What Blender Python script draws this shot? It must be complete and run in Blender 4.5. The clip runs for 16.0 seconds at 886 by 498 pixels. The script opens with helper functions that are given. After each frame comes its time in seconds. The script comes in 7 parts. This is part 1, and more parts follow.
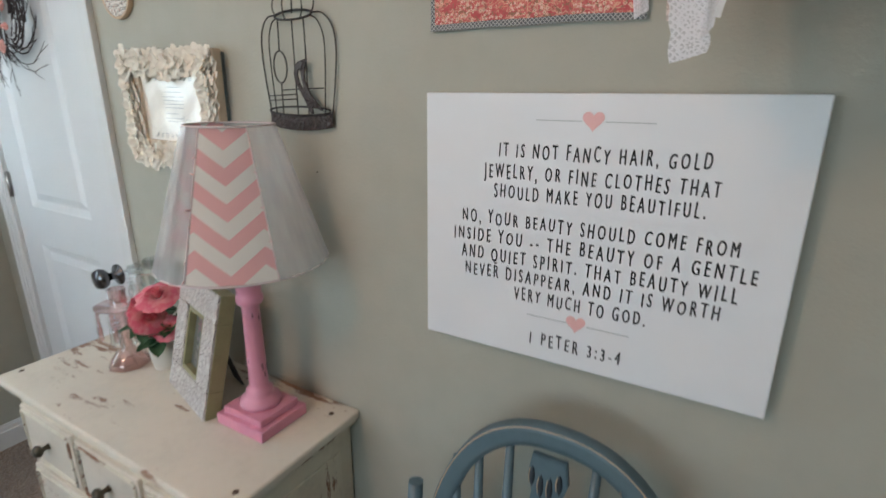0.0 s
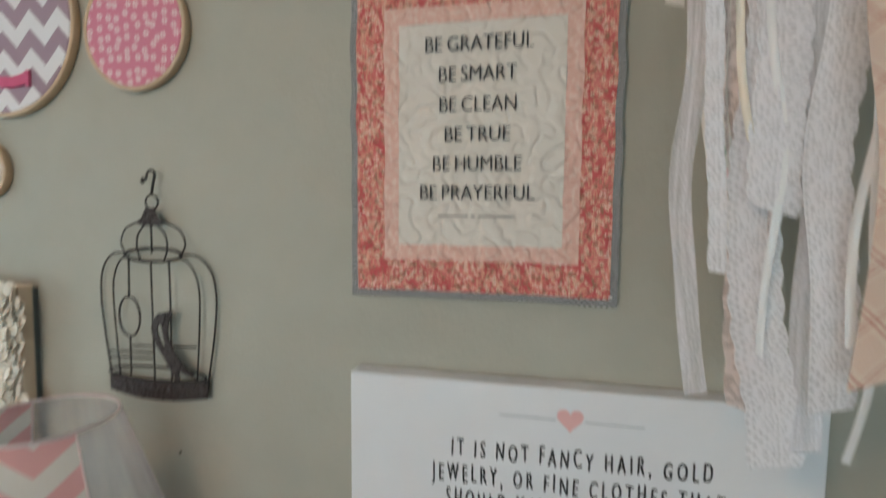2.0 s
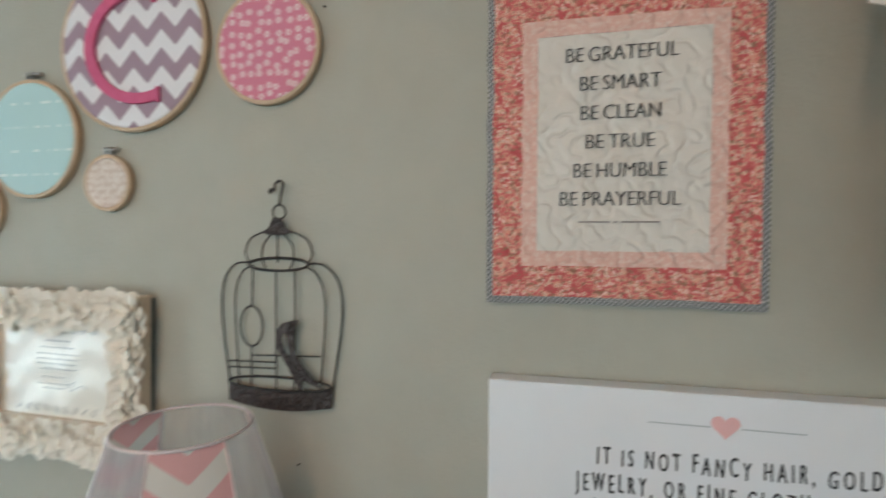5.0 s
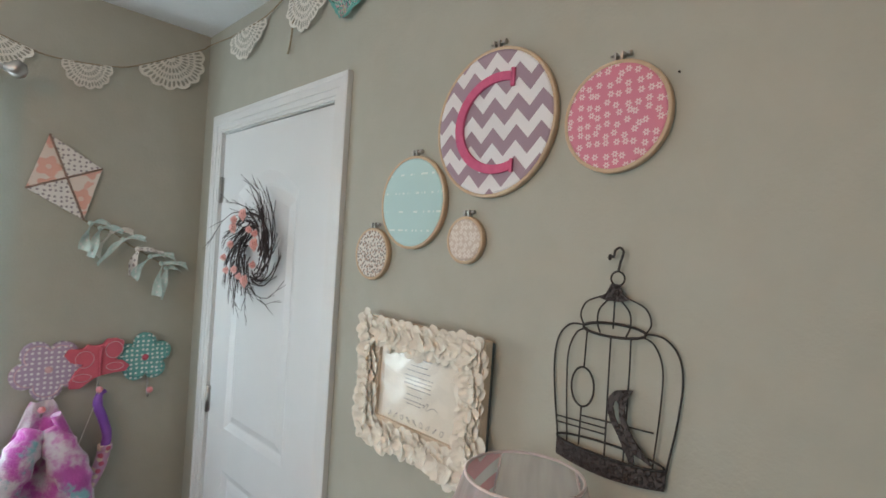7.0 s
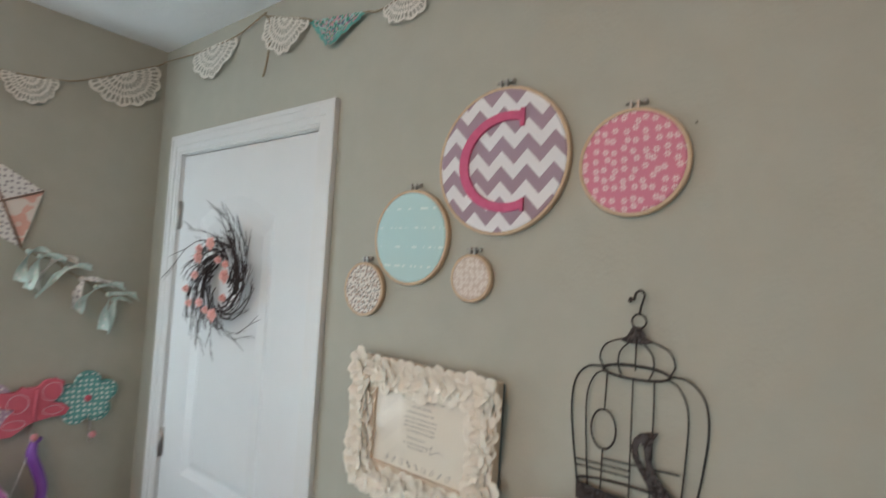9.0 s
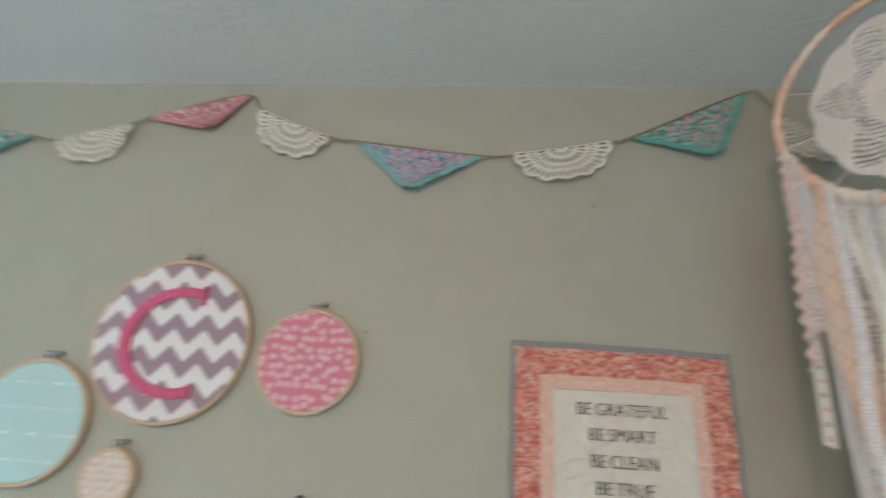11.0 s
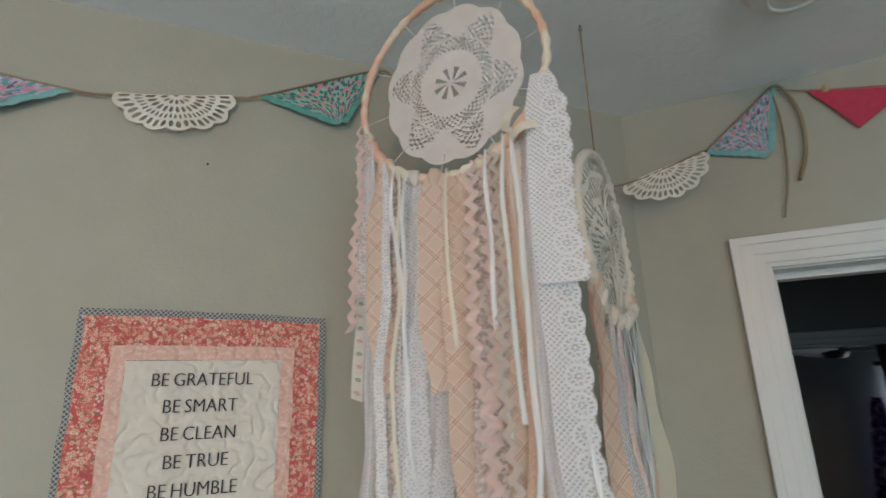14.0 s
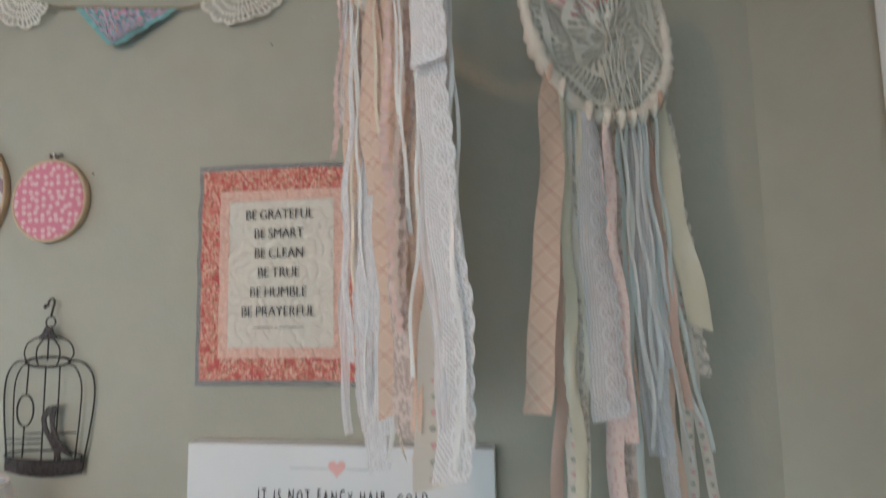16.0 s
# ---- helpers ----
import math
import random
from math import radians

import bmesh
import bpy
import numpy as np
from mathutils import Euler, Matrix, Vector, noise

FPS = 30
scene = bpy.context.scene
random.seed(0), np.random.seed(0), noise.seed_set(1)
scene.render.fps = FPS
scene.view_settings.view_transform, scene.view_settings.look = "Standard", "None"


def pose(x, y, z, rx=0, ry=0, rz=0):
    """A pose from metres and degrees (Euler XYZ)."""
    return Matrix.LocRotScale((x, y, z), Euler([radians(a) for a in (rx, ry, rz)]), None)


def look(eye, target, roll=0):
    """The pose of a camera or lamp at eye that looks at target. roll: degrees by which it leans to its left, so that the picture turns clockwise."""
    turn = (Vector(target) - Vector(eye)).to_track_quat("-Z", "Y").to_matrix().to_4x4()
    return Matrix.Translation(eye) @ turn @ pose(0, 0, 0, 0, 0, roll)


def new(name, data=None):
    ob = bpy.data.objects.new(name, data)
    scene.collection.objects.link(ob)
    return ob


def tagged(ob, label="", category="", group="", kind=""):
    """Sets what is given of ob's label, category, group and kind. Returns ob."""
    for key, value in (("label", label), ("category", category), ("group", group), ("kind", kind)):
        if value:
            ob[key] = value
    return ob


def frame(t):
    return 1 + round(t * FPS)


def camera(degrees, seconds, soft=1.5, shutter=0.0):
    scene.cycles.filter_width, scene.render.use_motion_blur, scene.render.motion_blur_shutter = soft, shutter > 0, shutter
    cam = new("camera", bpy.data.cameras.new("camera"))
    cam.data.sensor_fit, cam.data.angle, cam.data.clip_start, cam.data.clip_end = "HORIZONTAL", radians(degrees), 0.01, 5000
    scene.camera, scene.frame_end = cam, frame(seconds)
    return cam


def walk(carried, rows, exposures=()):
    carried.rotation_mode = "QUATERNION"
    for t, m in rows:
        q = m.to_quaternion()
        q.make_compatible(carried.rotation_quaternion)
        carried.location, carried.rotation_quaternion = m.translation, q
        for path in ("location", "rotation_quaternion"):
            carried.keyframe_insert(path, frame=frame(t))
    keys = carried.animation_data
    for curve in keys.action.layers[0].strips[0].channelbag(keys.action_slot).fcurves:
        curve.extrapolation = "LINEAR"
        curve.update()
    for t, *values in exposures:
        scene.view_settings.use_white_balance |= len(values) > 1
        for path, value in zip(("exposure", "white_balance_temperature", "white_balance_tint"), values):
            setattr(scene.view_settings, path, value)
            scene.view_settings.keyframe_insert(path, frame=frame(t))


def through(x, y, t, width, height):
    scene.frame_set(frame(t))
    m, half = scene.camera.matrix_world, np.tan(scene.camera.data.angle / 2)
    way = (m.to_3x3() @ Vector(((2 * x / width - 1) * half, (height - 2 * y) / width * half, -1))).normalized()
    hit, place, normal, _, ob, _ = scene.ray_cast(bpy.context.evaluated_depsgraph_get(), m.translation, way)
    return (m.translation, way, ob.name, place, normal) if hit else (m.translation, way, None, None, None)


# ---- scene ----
cam = camera(82.1, 16.0, shutter=0.7)
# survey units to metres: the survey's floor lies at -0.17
K, FLOOR = 0.924, -0.17


def S(x, y, z):
    return Vector((K * x, K * y, K * (z - FLOOR)))


PATH = [
    (0, (0.379, 0.077, 1.376), (-0.588, 1.727, 0.79), 0.3),
    (0.5, (0.338, 0.168, 1.396), (-0.616, 1.842, 0.862), 0.3),
    (1, (0.296, 0.219, 1.448), (-0.568, 1.967, 1.002), 1.2),
    (1.5, (0.24, 0.235, 1.516), (-0.439, 2.089, 1.194), 1.5),
    (2, (0.146, 0.23, 1.609), (-0.288, 2.176, 1.45), 0.5),
    (2.5, (0.082, 0.225, 1.656), (-0.191, 2.206, 1.639), 0.1),
    (3, (0.038, 0.225, 1.666), (-0.173, 2.214, 1.696), 0.2),
    (3.2, (0.022, 0.227, 1.662), (-0.168, 2.217, 1.702), 0.2),
    (5.3, (-0.048, 0.166, 1.575), (-0.673, 2.064, 1.493), 0.3),
    (5.5, (-0.063, 0.153, 1.575), (-0.852, 1.988, 1.485), 0.5),
    (6, (-0.105, 0.126, 1.599), (-1.228, 1.781, 1.565), 1.7),
    (6.5, (-0.123, 0.134, 1.633), (-1.441, 1.638, 1.643), 2.9),
    (7, (-0.109, 0.13, 1.639), (-1.506, 1.562, 1.655), 3.5),
    (7.5, (-0.1, 0.136, 1.632), (-1.53, 1.535, 1.625), 3.5),
    (8, (-0.162, 0.109, 1.634), (-1.555, 1.544, 1.615), 2.7),
    (8.2, (-0.189, 0.093, 1.636), (-1.556, 1.552, 1.611), 2.5),
    (10.3, (-0.245, 0.005, 1.785), (-0.901, 1.83, 2.274), 4.6),
    (10.5, (-0.232, -0.003, 1.796), (-0.762, 1.846, 2.341), 4.4),
    (11, (-0.193, 0.021, 1.783), (-0.36, 1.9, 2.446), 3.7),
    (11.5, (-0.149, 0.039, 1.788), (0.097, 1.899, 2.481), 2.4),
    (12, (-0.139, 0.037, 1.787), (0.49, 1.805, 2.481), 0.3),
    (12.5, (-0.092, 0.036, 1.783), (0.727, 1.742, 2.43), -0.6),
    (13, (-0.06, 0.056, 1.773), (0.82, 1.748, 2.377), -1.3),
    (13.5, (0.0, 0.03, 1.783), (0.843, 1.756, 2.339), -1.7),
    (14, (0.09, 0.008, 1.795), (0.8, 1.796, 2.343), -1.7),
    (14.5, (0.271, -0.017, 1.791), (0.646, 1.862, 2.362), -0.2),
    (15, (0.429, -0.044, 1.785), (0.394, 1.889, 2.297), 1.3),
    (15.5, (0.485, -0.065, 1.715), (0.244, 1.881, 2.108), 0.6),
    (16, (0.51, -0.059, 1.651), (0.237, 1.913, 1.842), -1.1),
]
walk(cam, [(t, look(S(*eye), S(*target), roll)) for t, eye, target, roll in PATH],
     exposures=[(0.0, -0.10, 6400, 19), (1.5, -0.24, 6450, 16), (3.0, -0.28, 6200, 13), (5.5, -0.18, 6400, 16), (7.5, -0.36, 6650, 20), (8.2, -0.39, 6650, 20), (10.5, -0.15, 6400, 16), (12.0, -0.06, 6200, 11), (14.0, -0.14, 6250, 14), (16.0, -0.18, 6300, 17)])

# ---- light ----
world = bpy.data.worlds.new("sky")
world.use_nodes = True
scene.world = world
sky = world.node_tree.nodes.new("ShaderNodeTexSky")
sky.sky_type, sky.sun_disc, sky.sun_elevation, sky.sun_rotation = "NISHITA", False, radians(40), radians(200)
background = world.node_tree.nodes["Background"]
background.inputs[1].default_value = 0.12
world.node_tree.links.new(sky.outputs[0], background.inputs[0])


def area(name, where, target, w, h, watts, colour):
    lamp = bpy.data.lights.new(name, "AREA")
    lamp.shape, lamp.size, lamp.size_y, lamp.energy, lamp.color = "RECTANGLE", K * w, K * h, watts, colour
    ob = new(name, lamp)
    ob.matrix_world = look(S(*where), S(*target))
    return ob


# daylight in the opening of each window, and the warm ceiling light of the room
area("window_light_left", (-2.335, -0.145, 1.43), (0, -0.145, 1.40), 0.66, 1.18, 32, (0.68, 0.93, 1.0))
# unseen back window: its place and width are chosen for soft cool fill
area("window_fill_back", (-0.60, -2.60, 1.45), (-0.60, 0, 1.45), 2.7, 1.4, 31, (0.62, 0.92, 1.0))
bulb = bpy.data.lights.new("ceiling_light", "POINT")
bulb.energy, bulb.color, bulb.shadow_soft_size = 25, (1.0, 0.56, 0.30), 0.09
new("ceiling_light", bulb).location = S(-0.60, -1.0, 2.33)
area("far_window_light", (4.075, 1.915, 1.33), (2.66, 0.50, 1.33), 0.48, 1.2, 22, (0.85, 0.93, 1.0))


# ---- materials ----
class Sock:
    """A value in a node tree, with arithmetic."""

    def __init__(self, tree, out):
        self.tree, self.out = tree, out

    def m(self, op, *others):
        node = self.tree.nodes.new("ShaderNodeMath")
        node.operation = op
        for i, v in enumerate((self,) + others):
            if isinstance(v, Sock):
                self.tree.links.new(v.out, node.inputs[i])
            else:
                node.inputs[i].default_value = v
        return Sock(self.tree, node.outputs[0])

    def __add__(self, o): return self.m("ADD", o)
    def __sub__(self, o): return self.m("SUBTRACT", o)
    def __mul__(self, o): return self.m("MULTIPLY", o)
    def __truediv__(self, o): return self.m("DIVIDE", o)
    def lt(self, o): return self.m("LESS_THAN", o)
    def gt(self, o): return self.m("GREATER_THAN", o)
    def most(self, o): return self.m("MAXIMUM", o)
    def least(self, o): return self.m("MINIMUM", o)
    def abs(self): return self.m("ABSOLUTE")
    def sin(self): return self.m("SINE")
    def cos(self): return self.m("COSINE")
    def floor(self): return self.m("FLOOR")
    def frac(self): return self.m("FRACT")
    def tri(self): return (self.frac() - 0.5).abs() * 2.0
    def pow(self, o): return self.m("POWER", o)
    def root(self): return self.m("SQRT")
    def step(self, lo, hi):
        node = self.tree.nodes.new("ShaderNodeMapRange")
        node.interpolation_type = "SMOOTHSTEP"
        self.tree.links.new(self.out, node.inputs[0])
        node.inputs[1].default_value, node.inputs[2].default_value = lo, hi
        return Sock(self.tree, node.outputs[0])


class Mat:
    """Builds one node material."""

    def __init__(self, name):
        self.mat = bpy.data.materials.new(name)
        self.mat.use_nodes = True
        self.t = self.mat.node_tree
        self.b = self.t.nodes["Principled BSDF"]
        self.coord = self.t.nodes.new("ShaderNodeTexCoord")

    def xyz(self, kind="Object"):
        sep = self.t.nodes.new("ShaderNodeSeparateXYZ")
        self.t.links.new(self.coord.outputs[kind], sep.inputs[0])
        return [Sock(self.t, o) for o in sep.outputs]

    def uv(self):
        return self.xyz("UV")[:2]

    def join(self, x, y, z=0.0):
        node = self.t.nodes.new("ShaderNodeCombineXYZ")
        for i, v in enumerate((x, y, z)):
            if isinstance(v, Sock):
                self.t.links.new(v.out, node.inputs[i])
            else:
                node.inputs[i].default_value = v
        return Sock(self.t, node.outputs[0])

    def noise(self, scale, detail=3.0, rough=0.55, at=None, kind="Object"):
        node = self.t.nodes.new("ShaderNodeTexNoise")
        node.inputs["Scale"].default_value, node.inputs["Detail"].default_value, node.inputs["Roughness"].default_value = scale, detail, rough
        self.t.links.new(at.out if at else self.coord.outputs[kind], node.inputs["Vector"])
        return Sock(self.t, node.outputs[0])

    def cells(self, scale, feature="F1", at=None, kind="Object", rand=1.0):
        node = self.t.nodes.new("ShaderNodeTexVoronoi")
        node.feature = feature
        node.voronoi_dimensions = "2D" if at else "3D"
        node.inputs["Scale"].default_value, node.inputs["Randomness"].default_value = scale, rand
        self.t.links.new(at.out if at else self.coord.outputs[kind], node.inputs["Vector"])
        self.cell = node
        return Sock(self.t, node.outputs["Distance"])

    def mix(self, fac, a, b):
        node = self.t.nodes.new("ShaderNodeMix")
        node.data_type = "RGBA"
        for i, v in ((0, fac), (6, a), (7, b)):
            if isinstance(v, Sock):
                self.t.links.new(v.out, node.inputs[i])
            elif i == 0:
                node.inputs[0].default_value = v
            else:
                node.inputs[i].default_value = (*v, 1)
        return Sock(self.t, node.outputs[2])

    def done(self, colour, rough=0.6, metal=0.0, bump=None, depth=0.002, alpha=None, sheen=0.0, through=0.0, glass=0.0, spec=0.5):
        for name, v in (("Base Color", colour), ("Roughness", rough), ("Metallic", metal), ("Alpha", alpha), ("Sheen Weight", sheen), ("Transmission Weight", glass), ("Specular IOR Level", spec)):
            if v is None:
                continue
            if isinstance(v, Sock):
                self.t.links.new(v.out, self.b.inputs[name])
            else:
                self.b.inputs[name].default_value = (*v, 1) if isinstance(v, tuple) else v
        if bump is not None:
            node = self.t.nodes.new("ShaderNodeBump")
            node.inputs["Distance"].default_value, node.inputs["Strength"].default_value = depth, 1.0
            self.t.links.new(bump.out, node.inputs["Height"])
            self.t.links.new(node.outputs[0], self.b.inputs["Normal"])
        if through:
            cloth = self.t.nodes.new("ShaderNodeBsdfTranslucent")
            both = self.t.nodes.new("ShaderNodeMixShader")
            both.inputs[0].default_value = through
            if isinstance(colour, Sock):
                self.t.links.new(colour.out, cloth.inputs[0])
            else:
                cloth.inputs[0].default_value = (*colour, 1)
            last = both
            self.t.links.new(self.b.outputs[0], both.inputs[1])
            self.t.links.new(cloth.outputs[0], both.inputs[2])
            if alpha is not None:
                clear = self.t.nodes.new("ShaderNodeBsdfTransparent")
                last = self.t.nodes.new("ShaderNodeMixShader")
                self.b.inputs["Alpha"].default_value = 1.0
                for link in list(self.b.inputs["Alpha"].links):
                    self.t.links.remove(link)
                if isinstance(alpha, Sock):
                    self.t.links.new(alpha.out, last.inputs[0])
                else:
                    last.inputs[0].default_value = alpha
                self.t.links.new(clear.outputs[0], last.inputs[1])
                self.t.links.new(both.outputs[0], last.inputs[2])
            self.t.links.new(last.outputs[0], self.t.nodes["Material Output"].inputs[0])
        return self.mat


def plain(name, a, b, scale=30, rough=0.6, metal=0.0, bump=0.0, bump_scale=200, **more):
    """Two close tones mixed by noise at two sizes, with a fine relief."""
    m = Mat(name)
    f = m.noise(scale, 4) * 0.6 + m.noise(scale * 0.13, 3) * 0.4
    colour = m.mix(f.step(0.3, 0.7), a, b)
    return m.done(colour, rough, metal, m.noise(bump_scale, 3) if bump else None, bump, **more)


def worn(name, paint, paint_dark, under, scale, amount, along="x", rough=0.5):
    """Painted wood, rubbed through to the wood in long scuffs and small chips."""
    m = Mat(name)
    x, y, z = m.xyz()
    stretch = {"x": m.join(x * 0.16, y, z), "z": m.join(x, y, z * 0.16), "n": m.join(x, y, z)}[along]
    zone = m.noise(scale * 0.14, 2, 0.5, {"x": m.join(x * 0.4, y, z), "z": m.join(x, y, z * 0.4), "n": m.join(x, y, z)}[along])
    fine = m.noise(scale * 1.6, 5, 0.72, stretch)
    wear = ((zone - amount) * 1.6 + fine).step(0.53, 0.57)
    grime = (m.noise(9, 5) * 0.7 + m.noise(60, 3) * 0.3).step(0.42, 0.75)
    base = m.mix(grime, paint, paint_dark)
    wood = m.mix(m.noise(scale * 3, 3, 0.5, stretch), under, tuple(c * 0.45 for c in under))
    return m.done(m.mix(wear, base, wood), m.mix(wear, (rough,) * 3, (0.8,) * 3), 0.0, (wear * -0.7) + m.noise(150, 3) * 0.25, 0.0012)


def wall_paint():
    m = Mat("sage_wall_paint")
    tone = m.noise(1.3, 3) * 0.5 + m.noise(14, 3) * 0.5
    colour = m.mix(tone.step(0.35, 0.65), (0.394, 0.387, 0.325), (0.419, 0.411, 0.347))
    peel = m.noise(150, 3, 0.55) * 0.7 + m.noise(55, 2) * 0.5
    return m.done(colour, 0.62, 0.0, peel, 0.0009, spec=0.35)


def ceiling_paint():
    m = Mat("ceiling_texture")
    blot = (m.noise(60, 4, 0.6)).step(0.42, 0.62) + m.noise(200, 3) * 0.4
    return m.done(m.mix(m.noise(5, 3), (0.80, 0.81, 0.82), (0.85, 0.86, 0.86)), 0.85, 0.0, blot, 0.0006)


def carpet_pile():
    m = Mat("carpet_pile")
    f = m.noise(120, 4, 0.75) * 0.85 + m.noise(12, 3) * 0.15
    return m.done(m.mix(f.step(0.38, 0.62), (0.13, 0.08, 0.055), (0.48, 0.36, 0.275)), 0.95, 0.0, m.noise(380, 4, 0.7), 0.012, sheen=0.3)


M_WALL, M_CEIL, M_CARPET = wall_paint(), ceiling_paint(), carpet_pile()
M_TRIM = plain("white_trim_paint", (0.70, 0.70, 0.69), (0.66, 0.665, 0.66), 6, 0.35, bump=0.0004, bump_scale=90)
M_DOOR = plain("white_door_paint", (0.71, 0.715, 0.715), (0.67, 0.68, 0.685), 5, 0.38, bump=0.0005, bump_scale=110)
# near-black colour stands in for the shade of the unlit hall
M_HALL = plain("hall_shade_paint", (0.035, 0.034, 0.032), (0.028, 0.028, 0.028), 4, 0.8)
M_HALLROOM = plain("grey_room_paint", (0.22, 0.24, 0.25), (0.19, 0.21, 0.22), 4, 0.8)
M_STEEL = plain("satin_nickel", (0.50, 0.48, 0.45), (0.40, 0.38, 0.36), 80, 0.32, 1.0)
M_BLACK = plain("black_iron", (0.03, 0.028, 0.027), (0.055, 0.048, 0.045), 120, 0.5, 0.6, bump=0.0005, bump_scale=500)


# ---- mesh helpers ----
def box(bm, x0, x1, y0, y1, z0, z1, bevel=0.0, segments=2):
    made = bmesh.ops.create_cube(bm, size=1.0)["verts"]
    for v in made:
        v.co = Vector(((x0 + x1) / 2 + v.co.x * (x1 - x0), (y0 + y1) / 2 + v.co.y * (y1 - y0), (z0 + z1) / 2 + v.co.z * (z1 - z0)))
    if bevel:
        edges = list({e for v in made for e in v.link_edges})
        bmesh.ops.bevel(bm, geom=edges, offset=bevel, segments=segments, affect="EDGES", profile=0.6)
    return bm


def boxed(*dims, bevel=0.0, segments=2):
    return box(bmesh.new(), *dims, bevel=bevel, segments=segments)


def tube(bm, pts, r, seg=6, closed=False, taper=None):
    """A round bar through the points; taper gives the radius at each."""
    pts = [Vector(p) for p in pts]
    n, rings, side = len(pts), [], None
    for i, p in enumerate(pts):
        a = pts[(i - 1) % n] if closed or i else p
        b = pts[(i + 1) % n] if closed or i < n - 1 else p
        d = (b - a).normalized() if (b - a).length > 1e-9 else Vector((0, 0, 1))
        if side is None:
            side = d.orthogonal().normalized()
        side = (side - d * side.dot(d)).normalized()
        up = d.cross(side)
        rr = taper[i] if taper else r
        rings.append([bm.verts.new(p + (side * math.cos(2 * math.pi * k / seg) + up * math.sin(2 * math.pi * k / seg)) * rr) for k in range(seg)])
    for i in range(n if closed else n - 1):
        a, b = rings[i], rings[(i + 1) % n]
        for k in range(seg):
            bm.faces.new((a[k], a[(k + 1) % seg], b[(k + 1) % seg], b[k])).smooth = True
    if not closed:
        bm.faces.new(rings[0][::-1])
        bm.faces.new(rings[-1])
    return bm


def lathe(bm, profile, seg=32, centre=(0, 0, 0), lobes=0, lobe_depth=0.0):
    """Turns (radius, height) pairs round the z axis."""
    c, rings = Vector(centre), []
    for r, z in profile:
        ring = []
        for k in range(seg):
            a = 2 * math.pi * k / seg
            q = r * (1 + lobe_depth * math.cos(lobes * a)) if lobes else r
            ring.append(bm.verts.new(c + Vector((q * math.cos(a), q * math.sin(a), z))))
        rings.append(ring)
    for a, b in zip(rings, rings[1:]):
        for k in range(seg):
            bm.faces.new((a[k], a[(k + 1) % seg], b[(k + 1) % seg], b[k])).smooth = True
    if profile[0][0] > 1e-6:
        bm.faces.new(rings[0][::-1])
    if profile[-1][0] > 1e-6:
        bm.faces.new(rings[-1])
    return bm


def sheet(bm, fn, nu, nv, keep=None, wide=1.0, high=1.0):
    """A surface fn(u, v) over 0..1 squared with UVs in metres; keep(u, v) leaves cells out."""
    uv = bm.loops.layers.uv.verify()
    rows = {}

    def vert(i, j):
        if (i, j) not in rows:
            rows[i, j] = bm.verts.new(fn(i / nu, j / nv))
        return rows[i, j]
    for i in range(nu):
        for j in range(nv):
            if keep and not keep((i + 0.5) / nu, (j + 0.5) / nv):
                continue
            corners = ((i, j), (i + 1, j), (i + 1, j + 1), (i, j + 1))
            f = bm.faces.new([vert(*c) for c in corners])
            f.smooth = True
            for loop, c in zip(f.loops, corners):
                loop[uv].uv = (c[0] / nu * wide, c[1] / nv * high)
    return bm


def slab(bm, outline, y0, y1, bevel=0.0):
    """A flat plate with the outline (x, z), from y0 (front) to y1."""
    a = [bm.verts.new((x, y0, z)) for x, z in outline]
    b = [bm.verts.new((x, y1, z)) for x, z in outline]
    n = len(a)
    front = bm.faces.new(a)
    bm.faces.new(b[::-1])
    for i in range(n):
        bm.faces.new((a[(i + 1) % n], a[i], b[i], b[(i + 1) % n]))
    bmesh.ops.recalc_face_normals(bm, faces=bm.faces)
    if bevel:
        bmesh.ops.bevel(bm, geom=list(front.edges), offset=bevel, segments=2, affect="EDGES")
    return bm


def pierced(outline, holes, y0, y1, rim=0.0):
    """A flat plate with the outline and the holes (x, z), from y0 (front) to y1."""
    bm = bmesh.new()
    for y in (y0, y1):
        edges = []
        for loop in [outline] + holes:
            vs = [bm.verts.new((x, y, z)) for x, z in loop]
            edges += [bm.edges.new((a, b)) for a, b in zip(vs, vs[1:] + vs[:1])]
        bmesh.ops.triangle_fill(bm, use_beauty=True, use_dissolve=False, edges=edges)
    n = len(bm.verts) // 2
    bm.verts.ensure_lookup_table()
    start = 0
    for loop in [outline] + holes:
        k = len(loop)
        for i in range(k):
            a, b = start + i, start + (i + 1) % k
            bm.faces.new((bm.verts[a], bm.verts[b], bm.verts[n + b], bm.verts[n + a]))
        start += k
    bmesh.ops.recalc_face_normals(bm, faces=bm.faces)
    return bm


def part(name, bm, material, parent=None, label="", m=None):
    """Links a bmesh as one mesh object, in metres, under a thing or a part."""
    for v in bm.verts:
        v.co *= K
    mesh = bpy.data.meshes.new(name)
    bm.to_mesh(mesh)
    bm.free()
    mesh.materials.append(material)
    ob = new(name, mesh)
    ob.parent = parent
    if m is not None:
        ob.matrix_basis = m
    return tagged(ob, label)


def thing(name, where, label, category, group="", kind="", turn=(0, 0, 0)):
    """An Empty at a thing's base, for its parts."""
    ob = new(name)
    ob.empty_display_size = 0.05
    ob.matrix_basis = pose(*S(*where), *turn)
    return tagged(ob, label, category, group, kind)


def piece(name, bm, material, label, category="", kind="structure", where=(0, 0, FLOOR), turn=(0, 0, 0)):
    """A thing or a piece of the setting that is one mesh."""
    ob = part(name, bm, material)
    ob.matrix_basis = pose(*S(*where), *turn)
    return tagged(ob, label, category, "", kind)


